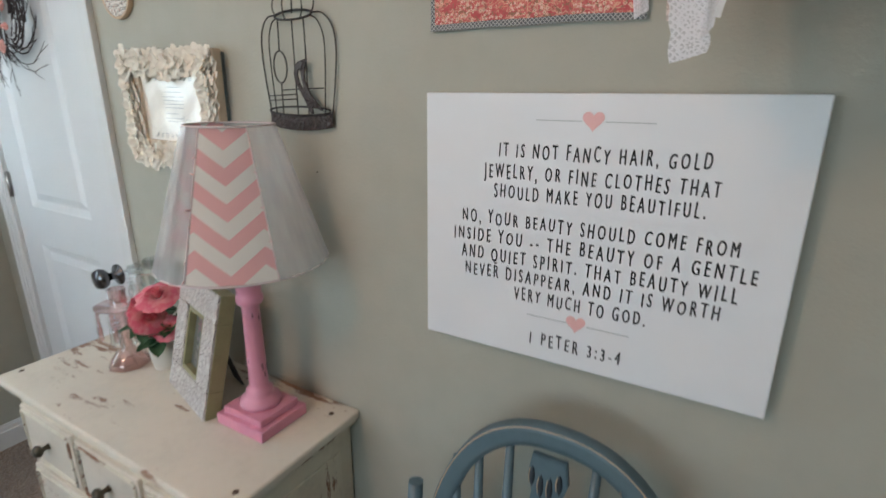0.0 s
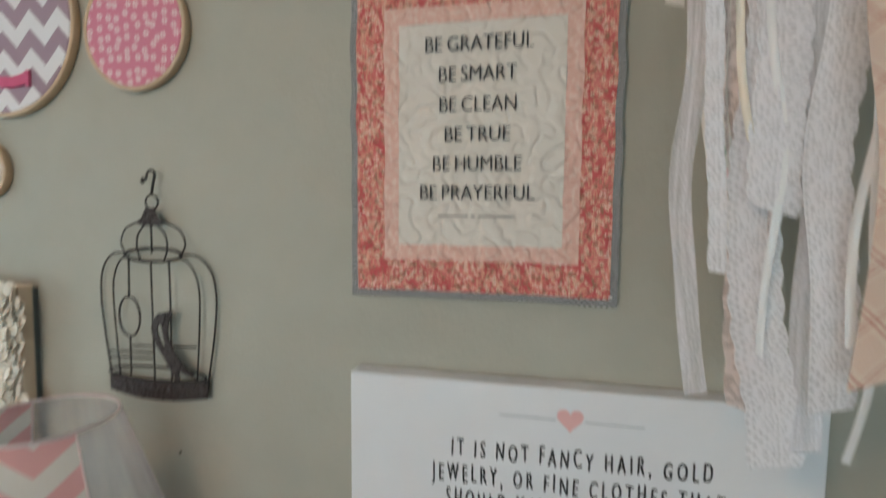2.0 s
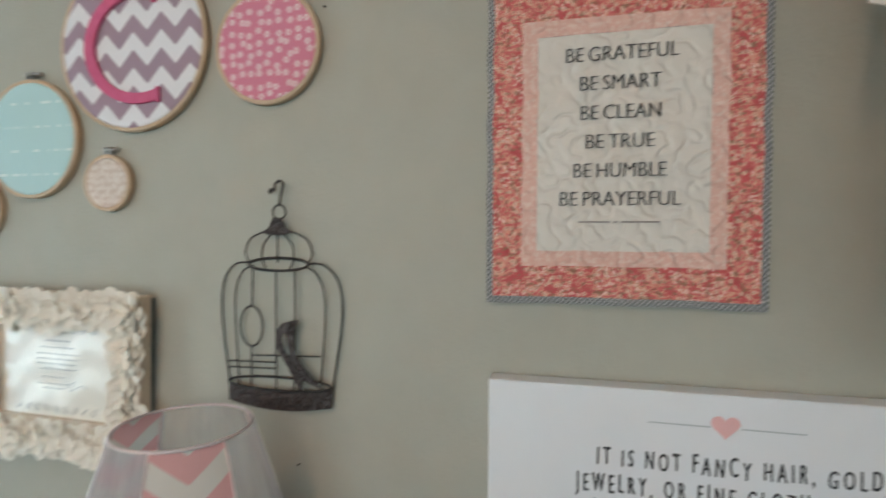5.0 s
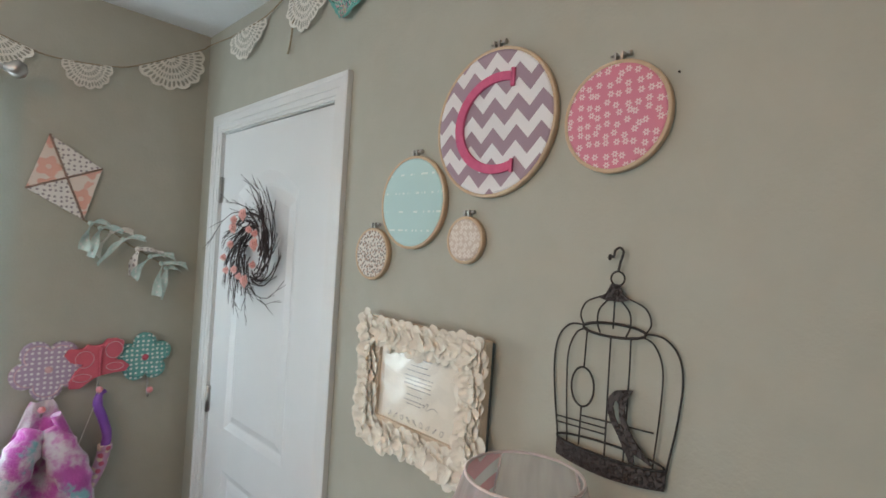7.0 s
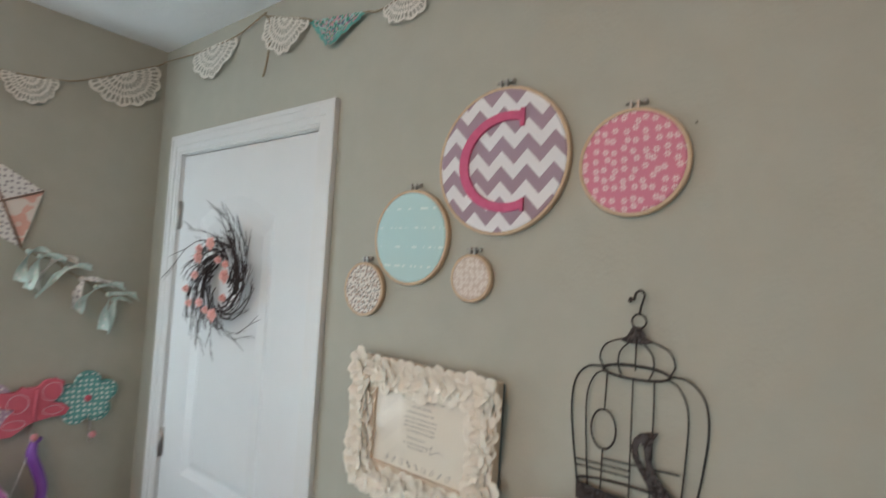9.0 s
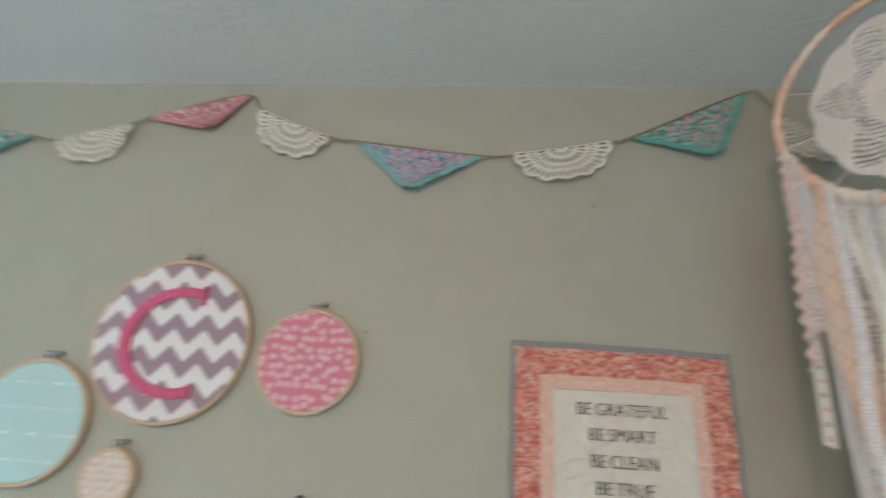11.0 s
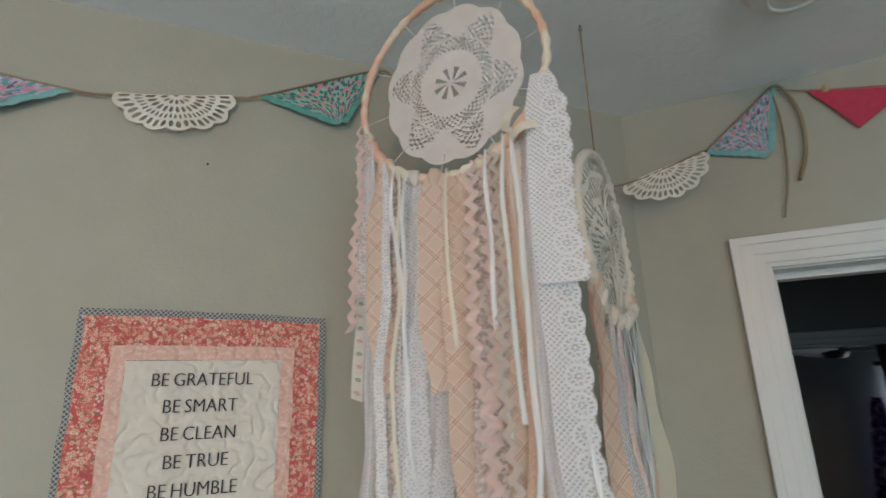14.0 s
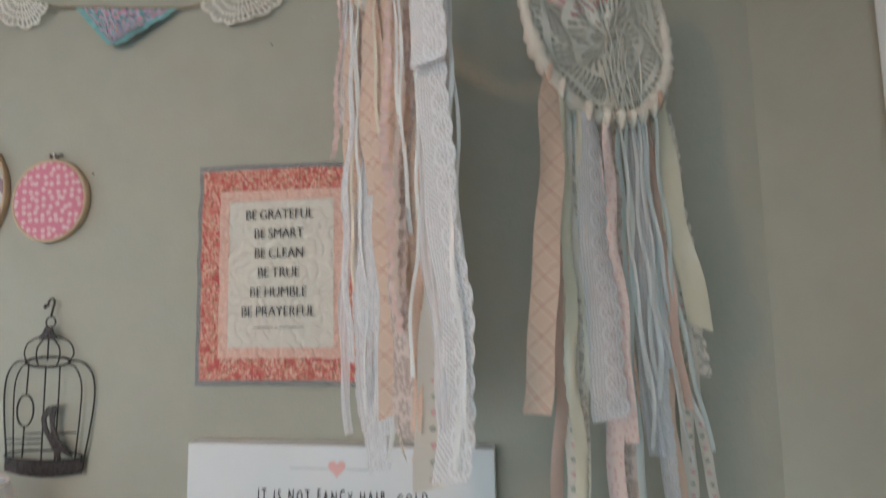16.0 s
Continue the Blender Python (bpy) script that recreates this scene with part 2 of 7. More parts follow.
# ---- the room ----
# survey heights below are counted from the floor
Z = -FLOOR
CEIL, WALL_Y, LEFT, RIGHT, BACK = 2.474 + Z, 0.93, -2.306, 1.95, -2.65
CX, CY = 0.963, 0.93
D_L, D_R, D_T = -2.109, -1.340, 2.05 + Z

bm = bmesh.new()
box(bm, LEFT - 0.12, D_L, WALL_Y, WALL_Y + 0.12, 0, CEIL)
box(bm, D_R, CX + 0.05, WALL_Y, WALL_Y + 0.12, 0, CEIL)
box(bm, D_L, D_R, WALL_Y, WALL_Y + 0.12, D_T, CEIL)
piece("wall_north", bm, M_WALL, "sage green painted wall hung with craft decorations", "wall")
bm = bmesh.new()
W0, W1, WZ0, WZ1 = -0.53, 0.20, 0.80 + Z, 2.05 + Z
box(bm, LEFT - 0.12, LEFT, W1, WALL_Y, 0, CEIL)
box(bm, LEFT - 0.12, LEFT, BACK - 0.12, W0, 0, CEIL)
box(bm, LEFT - 0.12, LEFT, W0, W1, 0, WZ0)
box(bm, LEFT - 0.12, LEFT, W0, W1, WZ1, CEIL)
piece("wall_west", bm, M_WALL, "sage green painted wall with a window", "wall")
# the opening is sized to the fill light of the unseen back window
bm = bmesh.new()
box(bm, LEFT, -2.00, BACK - 0.12, BACK, 0, CEIL)
box(bm, 0.80, RIGHT, BACK - 0.12, BACK, 0, CEIL)
box(bm, -2.00, 0.80, BACK - 0.12, BACK, 0, 0.70 + Z)
box(bm, -2.00, 0.80, BACK - 0.12, BACK, 2.20 + Z, CEIL)
piece("wall_south", bm, M_WALL, "sage green painted wall with a window", "wall")
piece("wall_east", boxed(RIGHT, RIGHT + 0.12, BACK, -0.06, 0, CEIL), M_WALL, "plain sage green painted wall", "wall")
# the wall across the corner, with the open doorway; local x runs along it
O_L, O_R, O_T, A_LEN = 0.259, 1.07, 2.036 + Z, 1.40
bm = bmesh.new()
box(bm, 0.0, O_L, 0, 0.12, 0, CEIL)
box(bm, O_R, A_LEN, 0, 0.12, 0, CEIL)
box(bm, O_L, O_R, 0, 0.12, O_T, CEIL)
piece("wall_northeast", bm, M_WALL, "sage green painted wall with an open doorway", "wall", where=(CX, CY, FLOOR), turn=(0, 0, -45))
piece("floor", boxed(LEFT - 0.12, RIGHT + 0.12, BACK - 0.12, WALL_Y + 0.12, -0.08, 0), M_CARPET, "brown speckled cut-pile carpet", "floor")
bm = slab(bmesh.new(), [(LEFT - 0.12, BACK - 0.12), (RIGHT + 0.12, BACK - 0.12), (RIGHT + 0.12, -0.05), (CX + 0.06, WALL_Y + 0.12), (LEFT - 0.12, WALL_Y + 0.12)], 0, 0.1)
for v in bm.verts:
    v.co = Vector((v.co.x, v.co.z, CEIL + v.co.y))
bmesh.ops.recalc_face_normals(bm, faces=bm.faces)
piece("ceiling", bm, M_CEIL, "white ceiling with knock-down texture", "ceiling")

# ---- trim, doors and windows ----
def casing(name, parent, w, h, width=0.07, proud=0.018, foot=0.0, material=M_TRIM):
    """Stepped casing round an opening w wide (from x = 0) and h high, in front of y = 0."""
    for side, x0, x1 in (("left", -width, 0.0), ("right", w, w + width)):
        bm = bmesh.new()
        flip = 1 if side == "right" else -1
        edge = w if side == "right" else 0.0
        for a, b, d in ((0.0, 0.012, 0.010), (0.010, 0.034, 0.013), (0.030, 0.058, 0.016), (0.054, width, proud)):
            xs = sorted((edge + flip * a, edge + flip * b))
            box(bm, xs[0], xs[1], -d, 0.0, foot, h + b, bevel=0.0025)
        part(name, bm, material, parent)
    bm = bmesh.new()
    for a, b, d in ((0.0, 0.012, 0.010), (0.010, 0.034, 0.013), (0.030, 0.058, 0.016), (0.054, width, proud)):
        box(bm, -b + 0.001, w + b - 0.001, -d + 0.0005, 0.0, h + a, h + b, bevel=0.0025)
    part(name, bm, material, parent)


def ring_outline(x0, x1, z0, z1, rise=0.0, n=14):
    pts = [(x0, 0, z0), (x1, 0, z0), (x1, 0, z1)]
    for i in range(1, n):
        f = i / n
        pts.append((x1 + (x0 - x1) * f, 0, z1 + rise * math.sin(math.pi * f)))
    return pts + [(x0, 0, z1)]


def loop_outline(x0, x1, z0, z1, rise, inset=0.0):
    return [(p[0], p[2]) for p in ring_outline(x0 + inset, x1 - inset, z0 + inset, z1 - inset, rise * (1 - 0.6 * inset / 0.06))]


def panel(slab_ob, x0, x1, z0, z1, rise):
    """A door panel sunk behind a sloped moulding, with a raised field."""
    bm = bmesh.new()
    rings = []
    for inset, y in ((0.0, 0.0), (0.006, 0.0030), (0.026, 0.0105), (0.032, 0.0105), (0.056, 0.0030), (0.060, 0.0030)):
        rings.append([bm.verts.new((x, y, z)) for x, z in loop_outline(x0, x1, z0, z1, rise, inset)])
    n = len(rings[0])
    for a, b in zip(rings, rings[1:]):
        for k in range(n):
            bm.faces.new((a[k], a[(k + 1) % n], b[(k + 1) % n], b[k]))
    bm.faces.new(rings[-1])
    bmesh.ops.recalc_face_normals(bm, faces=bm.faces)
    return part("sunk_panel", bm, M_DOOR, slab_ob)


DW = D_R - D_L
door = thing("door_1", (D_L, WALL_Y, FLOOR), "closed white two-panel door with an arched top panel", "door", kind="structure")
casing("casing", door, DW, D_T)
bm = bmesh.new()
box(bm, -0.012, 0.003, 0.0, 0.11, 0, D_T)
box(bm, DW - 0.003, DW + 0.012, 0.0, 0.11, 0, D_T)
box(bm, 0.0, DW, 0.0, 0.11, D_T - 0.003, D_T + 0.012)
box(bm, 0.0, 0.016, 0.055, 0.07, 0, D_T)
part("jamb", bm, M_TRIM, door)
LEAF_Y = 0.005
PANELS = ((0.150, 0.580, 0.950 + Z, 1.81 + Z, 0.075), (0.150, 0.580, 0.05 + Z, 0.80 + Z, 0.0))
leaf_edge = [(0.004, 0.012), (DW - 0.004, 0.012), (DW - 0.004, D_T - 0.006), (0.004, D_T - 0.006)]
leaf = part("door_leaf", pierced(leaf_edge, [loop_outline(*p) for p in PANELS], LEAF_Y, LEAF_Y + 0.036), M_DOOR, door)
for p in PANELS:
    panel(leaf, *p).location.y = K * LEAF_Y
for z in (1.83, 1.025, 0.10):
    bm = boxed(-0.006, 0.016, 0.002, 0.018, z - 0.048 + Z, z + 0.048 + Z, bevel=0.002)
    tube(bm, [(0.004, -0.002, z - 0.05 + Z), (0.004, -0.002, z + 0.05 + Z)], 0.0065, 8)
    part("hinge", bm, M_STEEL, door, "satin nickel hinge")
bm = lathe(bmesh.new(), [(0.0, 0.0), (0.036, 0.0), (0.036, 0.006), (0.014, 0.010), (0.013, 0.035), (0.030, 0.045), (0.036, 0.060), (0.030, 0.074), (0.0, 0.078)], 24)
for v in bm.verts:
    v.co = Vector((v.co.x, -v.co.z, v.co.y))
part("door_knob", bm, plain("dark_chrome", (0.10, 0.10, 0.11), (0.16, 0.16, 0.17), 40, 0.15, 1.0), door, "dark polished round door knob", m=pose(K * (DW - 0.075), K * LEAF_Y, K * (0.775 + Z)))

doorway = thing("door_2", (CX, CY, FLOOR), "open doorway with stepped white casing to a dark hall", "doorway", kind="structure", turn=(0, 0, -45))
OW = O_R - O_L
before = set(bpy.data.objects)
casing("casing", doorway, OW, O_T, 0.072, 0.02)
for o in set(bpy.data.objects) - before:
    o.location.x = K * O_L
bm = bmesh.new()
box(bm, O_L - 0.012, O_L + 0.003, 0.0, 0.125, 0, O_T)
box(bm, O_R - 0.003, O_R + 0.012, 0.0, 0.125, 0, O_T)
box(bm, O_L, O_R, 0.0, 0.125, O_T - 0.003, O_T + 0.012)
box(bm, O_L + 0.003, O_R - 0.003, 0.05, 0.085, O_T - 0.018, O_T - 0.003, bevel=0.002)
box(bm, O_L + 0.003, O_L + 0.015, 0.05, 0.085, 0, O_T - 0.003, bevel=0.002)
part("jamb", bm, M_TRIM, doorway)


def skirting(length, where, turn):
    bm = boxed(0, length, -0.014, 0, 0, 0.085, bevel=0.002)
    box(bm, 0, length, -0.010, 0, 0.083, 0.105, bevel=0.003)
    box(bm, 0, length, -0.006, 0, 0.103, 0.115, bevel=0.002)
    piece("baseboard", bm, M_TRIM, "white moulded baseboard along the wall", "baseboard", where=where, turn=turn)


skirting(WALL_Y - BACK, (LEFT, BACK, FLOOR), (0, 0, 90))
skirting(CX - D_R - 0.075, (D_R + 0.072, WALL_Y, FLOOR), (0, 0, 0))
skirting(D_L - 0.072 - LEFT - 0.016, (LEFT + 0.015, WALL_Y, FLOOR), (0, 0, 0))
skirting(O_L - 0.075, (CX, CY, FLOOR), (0, 0, -45))

# window in the west wall
M_CURTAIN = Mat("chevron_curtain")
u, v = M_CURTAIN.uv()
zig = ((v / 0.16) + (u / 0.24).tri() * 0.5).frac().step(0.48, 0.52)
M_CURTAIN = M_CURTAIN.done(M_CURTAIN.mix(zig, (0.86, 0.86, 0.84), (0.32, 0.33, 0.34)), 0.9, through=0.65)
M_BLIND = plain("white_blind_slat", (0.80, 0.80, 0.79), (0.76, 0.76, 0.76), 8, 0.4)


def pane_glass(name, tint=(1.0, 1.0, 1.0), base=0.085, thin=True):
    """Thin clear glass: see-through, glossier at a slant."""
    mat = bpy.data.materials.new(name)
    mat.use_nodes = True
    t = mat.node_tree
    t.nodes.remove(t.nodes["Principled BSDF"])
    clear, gloss, mix, lw = (t.nodes.new("ShaderNode" + n) for n in ("BsdfTransparent", "BsdfGlossy", "MixShader", "LayerWeight"))
    gloss.inputs["Roughness"].default_value, clear.inputs[0].default_value = 0.02, (*tint, 1)
    power, scale = t.nodes.new("ShaderNodeMath"), t.nodes.new("ShaderNodeMath")
    power.operation, scale.operation = "POWER", "MULTIPLY_ADD"
    power.inputs[1].default_value = 5.0 if thin else 2.5
    scale.inputs[1].default_value, scale.inputs[2].default_value = 0.9, base
    lw.inputs["Blend"].default_value = 0.5
    t.links.new(lw.outputs["Facing"], power.inputs[0])
    t.links.new(power.outputs[0], scale.inputs[0])
    t.links.new(scale.outputs[0], mix.inputs[0])
    t.links.new(clear.outputs[0], mix.inputs[1])
    t.links.new(gloss.outputs[0], mix.inputs[2])
    t.links.new(mix.outputs[0], t.nodes["Material Output"].inputs[0])
    return mat


M_PANE = pane_glass("picture_glass")
win = thing("window_1", (LEFT, W0, FLOOR), "white framed window with open horizontal blinds", "window", kind="structure")
wl = W1 - W0
bm = bmesh.new()
for y0, y1, z0, z1 in ((0, 0.05, WZ0, WZ1), (wl - 0.05, wl, WZ0, WZ1), (0.05, wl - 0.05, WZ0, WZ0 + 0.05), (0.05, wl - 0.05, WZ1 - 0.05, WZ1), (0.05, wl - 0.05, (WZ0 + WZ1) / 2 - 0.02, (WZ0 + WZ1) / 2 + 0.02)):
    box(bm, -0.10, -0.06, y0, y1, z0, z1, bevel=0.003)
part("window_frame", bm, M_TRIM, win)
glass = part("pane", sheet(bmesh.new(), lambda a, b: Vector((-0.08, 0.04 + a * (wl - 0.08), WZ0 + 0.04 + b * (WZ1 - WZ0 - 0.08))), 1, 1), M_PANE, win)
glass.visible_shadow = False
part("window_sill", boxed(-0.06, 0.02, -0.03, wl + 0.03, WZ0 - 0.02, WZ0, bevel=0.004), M_TRIM, win)


def curtain(name, where, turn, w, h, label):
    ob = thing(name, where, label, "curtain", "window curtains", turn=turn)

    def fn(a, b):
        fold = 0.022 * math.sin(a * w / 0.085 * math.pi * 2 * 0.5) + 0.008 * math.sin(a * 9 + b * 3)
        return Vector((a * w, fold * (0.6 + 0.4 * (1 - b)), b * h))
    part("fabric_panel", sheet(bmesh.new(), fn, 120, 20, wide=w * K * 1.2, high=h * K), M_CURTAIN, ob)
    part("curtain_rod", tube(bmesh.new(), [(-0.02, 0.0, h + 0.005), (w + 0.005, 0.0, h + 0.005)], 0.009, 10), M_TRIM, ob)
    knob = lathe(bmesh.new(), [(0.0, 0.0), (0.013, 0.004), (0.013, 0.012), (0.024, 0.022), (0.030, 0.040), (0.020, 0.058), (0.0, 0.064)], 18)
    for v in knob.verts:
        v.co = Vector((w + 0.004 + v.co.z, v.co.x, h + 0.005 + v.co.y))
    part("finial", knob, M_STEEL, ob, "turned grey finial")
    part("wall_bracket", boxed(w - 0.05, w - 0.03, 0.0, 0.085, h - 0.01, h + 0.012, bevel=0.003), M_STEEL, ob)
    return ob


curtain("curtain", (LEFT + 0.10, -0.62, FLOOR + 0.35), (0, 0, 90), 0.895, 1.95, "sunlit white curtain with grey chevrons drawn across the window")
blind = thing("window_blind", (LEFT - 0.056, W0 + 0.06, FLOOR), "white horizontal blind with open slats", "blind")
for i in range(26):
    part("slat", boxed(-0.012, 0.012, 0, wl - 0.12, WZ0 + 0.04 + i * 0.046, WZ0 + 0.043 + i * 0.046), M_BLIND, blind)
# window added out of view, made wide to soften the fill light
win2 = thing("window_2", (-2.00, BACK, FLOOR), "unseen wide white framed window added in the far wall", "window", kind="structure")
bm = bmesh.new()
for x0, x1, z0, z1 in ((0, 0.05, 0.70 + Z, 2.20 + Z), (2.75, 2.80, 0.70 + Z, 2.20 + Z), (1.38, 1.42, 0.75 + Z, 2.15 + Z), (0.05, 2.75, 0.70 + Z, 0.75 + Z), (0.05, 2.75, 2.15 + Z, 2.20 + Z)):
    box(bm, x0, x1, -0.10, -0.06, z0, z1, bevel=0.003)
part("window_frame", bm, M_TRIM, win2)

# ---- the hall and the room beyond the doorway (local x along the wall, y into the hall) ----
def beyond(name, bm, material, label, category):
    return piece(name, bm, material, label, category, where=(CX, CY, FLOOR), turn=(0, 0, -45))


bm = bmesh.new()
box(bm, -0.35, -0.25, 0.13, 1.10, 0, 2.5 + Z)
box(bm, 2.2, 2.3, 0.13, 1.10, 0, 2.5 + Z)
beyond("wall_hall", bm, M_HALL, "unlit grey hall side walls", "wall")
bm = bmesh.new()
box(bm, -0.35, 0.0, 1.10, 1.20, 0, 2.5 + Z)
box(bm, 0.755, 2.3, 1.10, 1.20, 0, 2.5 + Z)
box(bm, 0.0, 0.755, 1.10, 1.20, 1.925 + Z, 2.5 + Z)
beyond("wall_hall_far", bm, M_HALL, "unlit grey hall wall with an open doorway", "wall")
far_door = thing("door_3", (CX, CY, FLOOR), "cased opening from the hall to a room, coloured dark as in shade", "doorway", kind="structure", turn=(0, 0, -45))
before = set(bpy.data.objects)
# the casing's dark colour carries the shade of the unlit hall
casing("casing", far_door, 0.755, 1.925 + Z, 0.06, 0.018, material=plain("shaded_casing_paint", (0.07, 0.07, 0.072), (0.05, 0.05, 0.052), 12, 0.5))
for o in set(bpy.data.objects) - before:
    o.location.y = K * 1.10
beyond("floor_hall", boxed(-0.35, 2.3, 0.0, 3.2, -0.06, -0.002), M_CARPET, "brown carpet in the dark hall", "floor")
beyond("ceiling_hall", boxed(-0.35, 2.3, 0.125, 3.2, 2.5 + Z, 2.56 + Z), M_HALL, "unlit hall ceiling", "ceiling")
bm = bmesh.new()
box(bm, -0.35, 1.25, 2.85, 2.95, 0, 2.5 + Z)
box(bm, 1.75, 2.3, 2.85, 2.95, 0, 2.5 + Z)
box(bm, 1.25, 1.75, 2.85, 2.95, 0, 0.7 + Z)
box(bm, 1.25, 1.75, 2.85, 2.95, 1.95 + Z, 2.5 + Z)
box(bm, -0.35, -0.25, 1.2, 2.85, 0, 2.5 + Z)
box(bm, 2.2, 2.3, 1.2, 2.85, 0, 2.5 + Z)
beyond("wall_far_room", bm, M_HALLROOM, "blue-grey walls of the room beyond the hall", "wall")
far = thing("curtain", (CX, CY, FLOOR), "sunlit white curtain with grey chevrons in the far room", "curtain", "window curtains", turn=(0, 0, -45))


def far_fold(a, b):
    return Vector((1.225 + a * 0.37, 2.80 + 0.012 * math.sin(a * 26), 0.55 + Z + b * 1.34))


part("fabric_panel", sheet(bmesh.new(), far_fold, 50, 12, wide=0.42, high=1.25), M_CURTAIN, far)
part("curtain_rod", tube(bmesh.new(), [(1.19, 2.80, 1.90 + Z), (1.8, 2.80, 1.90 + Z)], 0.014, 8), M_BLACK, far)
fan = thing("ceiling_fan", (CX, CY, FLOOR), "dark ceiling fan with drooping blades at rest", "ceiling fan", turn=(0, 0, -45))
part("motor", lathe(bmesh.new(), [(0.0, 0.0), (0.05, 0.005), (0.07, 0.05), (0.05, 0.09), (0.02, 0.10), (0.02, 0.45), (0.0, 0.46)], 20, (0.86, 2.2, 1.92 + Z)), M_BLACK, fan)
for i in range(5):
    a = math.radians(20 + 72 * i)
    bm = boxed(0.08, 0.50, -0.05, 0.05, -0.004, 0.004, bevel=0.003)
    part("blade", bm, plain("fan_blade", (0.20, 0.20, 0.21), (0.26, 0.26, 0.27), 20, 0.4), fan, m=pose(K * 0.86, K * 2.2, K * (1.96 + Z), 8, 0, math.degrees(a)))


def garment_fold(a, b):
    w = 0.03 + 0.10 * (1 - b) ** 0.8
    return Vector((1.13 + (a - 0.5) * 2 * w + 0.02 * b, 2.76 + 0.02 * math.sin(a * 14), 0.9 + Z + b * 0.80))


M_GARMENT = Mat("purple_print")
M_GARMENT = M_GARMENT.done(M_GARMENT.mix(M_GARMENT.noise(30, 2).step(0.5, 0.62), (0.05, 0.02, 0.12), (0.35, 0.22, 0.45)), 0.8)
garb = thing("hanging_scarf", (CX, CY, FLOOR), "dark purple patterned scarf hanging on the far wall", "scarf", turn=(0, 0, -45))
part("cloth", sheet(bmesh.new(), garment_fold, 24, 16), M_GARMENT, garb)

# ---- fabrics, paints and prints ----
def chevron(name, a, b, px, pz, amp, kind="Object", shift=(0.0, 0.0), **more):
    m = Mat(name)
    x, y = (m.uv() if kind == "UV" else [m.xyz()[i] for i in (0, 2)])
    zig = (((y - shift[1]) / pz) + ((x - shift[0]) / px).tri() * amp).frac()
    weave = m.noise(700, 2) * 0.5 + m.noise(20, 3) * 0.5
    colour = m.mix(((zig - 0.5).abs()).step(0.24, 0.26), a, b)
    colour = m.mix(weave * 0.14, colour, (0.35, 0.33, 0.32))
    return m.done(colour, 0.85, 0.0, m.noise(900, 2), 0.0004, sheen=0.15, **more)


def petals(m, scale, rand, at=None, n=7.0, size=0.40, kind="Object"):
    """Small flowers, one to a cell: 1 on a flower, 0 beside it."""
    d = m.cells(scale, at=at, kind=kind, rand=rand)
    sub = m.t.nodes.new("ShaderNodeVectorMath")
    sub.operation = "SUBTRACT"
    m.t.links.new(at.out if at else m.coord.outputs[kind], sub.inputs[0])
    m.t.links.new(m.cell.outputs["Position"], sub.inputs[1])
    sep = m.t.nodes.new("ShaderNodeSeparateXYZ")
    m.t.links.new(sub.outputs[0], sep.inputs[0])
    x, y = Sock(m.t, sep.outputs[0]), Sock(m.t, sep.outputs[1])
    ang = y.m("ARCTAN2", x)
    edge = (ang * n).cos() * 0.07 + size
    return (edge - d).step(-0.03, 0.03), d


def floral(name, ground, flower, heart, scale, rand, n=7.0, size=0.36, bump=0.0005, extra=None, kind="Object"):
    m = Mat(name)
    if kind == "UV":
        x, z = m.uv()
        flat = m.join(x, z, 0.0)
    else:
        x, y, z = m.xyz()
        flat = m.join(x, z, 0.0)
    on, d = petals(m, scale, rand, flat, n, size)
    colour = m.mix(on, ground, flower)
    colour = m.mix(d.lt(0.10), colour, heart)
    if extra:
        leaf = m.noise(scale * 1.9, 2, 0.5, flat).step(0.60, 0.64)
        colour = m.mix(leaf * (on * -1.0 + 1.0), colour, extra)
    colour = m.mix(m.noise(18, 3) * 0.16, colour, (0.4, 0.36, 0.34))
    return m.done(colour, 0.88, 0.0, m.noise(800, 2), bump, sheen=0.15)


def speckle(name, ground, dots, scale, size, kind="Object", second=None, rand=1.0):
    m = Mat(name)
    x, z = (m.uv() if kind == "UV" else [m.xyz()[i] for i in (0, 2)])
    flat = m.join(x, z, 0.0)
    d = m.cells(scale, at=flat, rand=rand)
    colour = m.mix(d.lt(size), ground, dots)
    if second:
        d2 = m.cells(scale * 0.77, at=m.join(x + 0.31, z, 0.0))
        colour = m.mix(d2.lt(size * 0.8), colour, second)
    return m.done(m.mix(m.noise(25, 3) * 0.15, colour, (0.4, 0.38, 0.36)), 0.88, 0.0, m.noise(800, 2), 0.0004, sheen=0.15)


def dashes(name, ground, mark, row, length):
    m = Mat(name)
    x, y, z = m.xyz()
    rows = (z / row).frac()
    near = ((rows - 0.5).abs()).lt(0.055)
    gaps = m.noise(1.0, 2, 0.5, m.join(x / length, (z / row).floor() * 7.3, 0.0)).step(0.50, 0.54)
    return m.done(m.mix(near * gaps, ground, mark), 0.88, 0.0, m.noise(800, 2), 0.0004, sheen=0.15)


M_HOOP = plain("pale_hoop_wood", (0.62, 0.46, 0.31), (0.53, 0.38, 0.25), 60, 0.5, bump=0.0004, bump_scale=300)
M_FELT = plain("pink_felt", (0.66, 0.14, 0.26), (0.58, 0.11, 0.22), 90, 0.95, bump=0.0008, bump_scale=500)
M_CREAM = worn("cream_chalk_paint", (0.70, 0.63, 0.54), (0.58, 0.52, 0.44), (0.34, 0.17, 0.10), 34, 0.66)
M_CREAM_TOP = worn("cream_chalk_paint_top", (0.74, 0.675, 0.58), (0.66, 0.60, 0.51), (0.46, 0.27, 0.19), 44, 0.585)
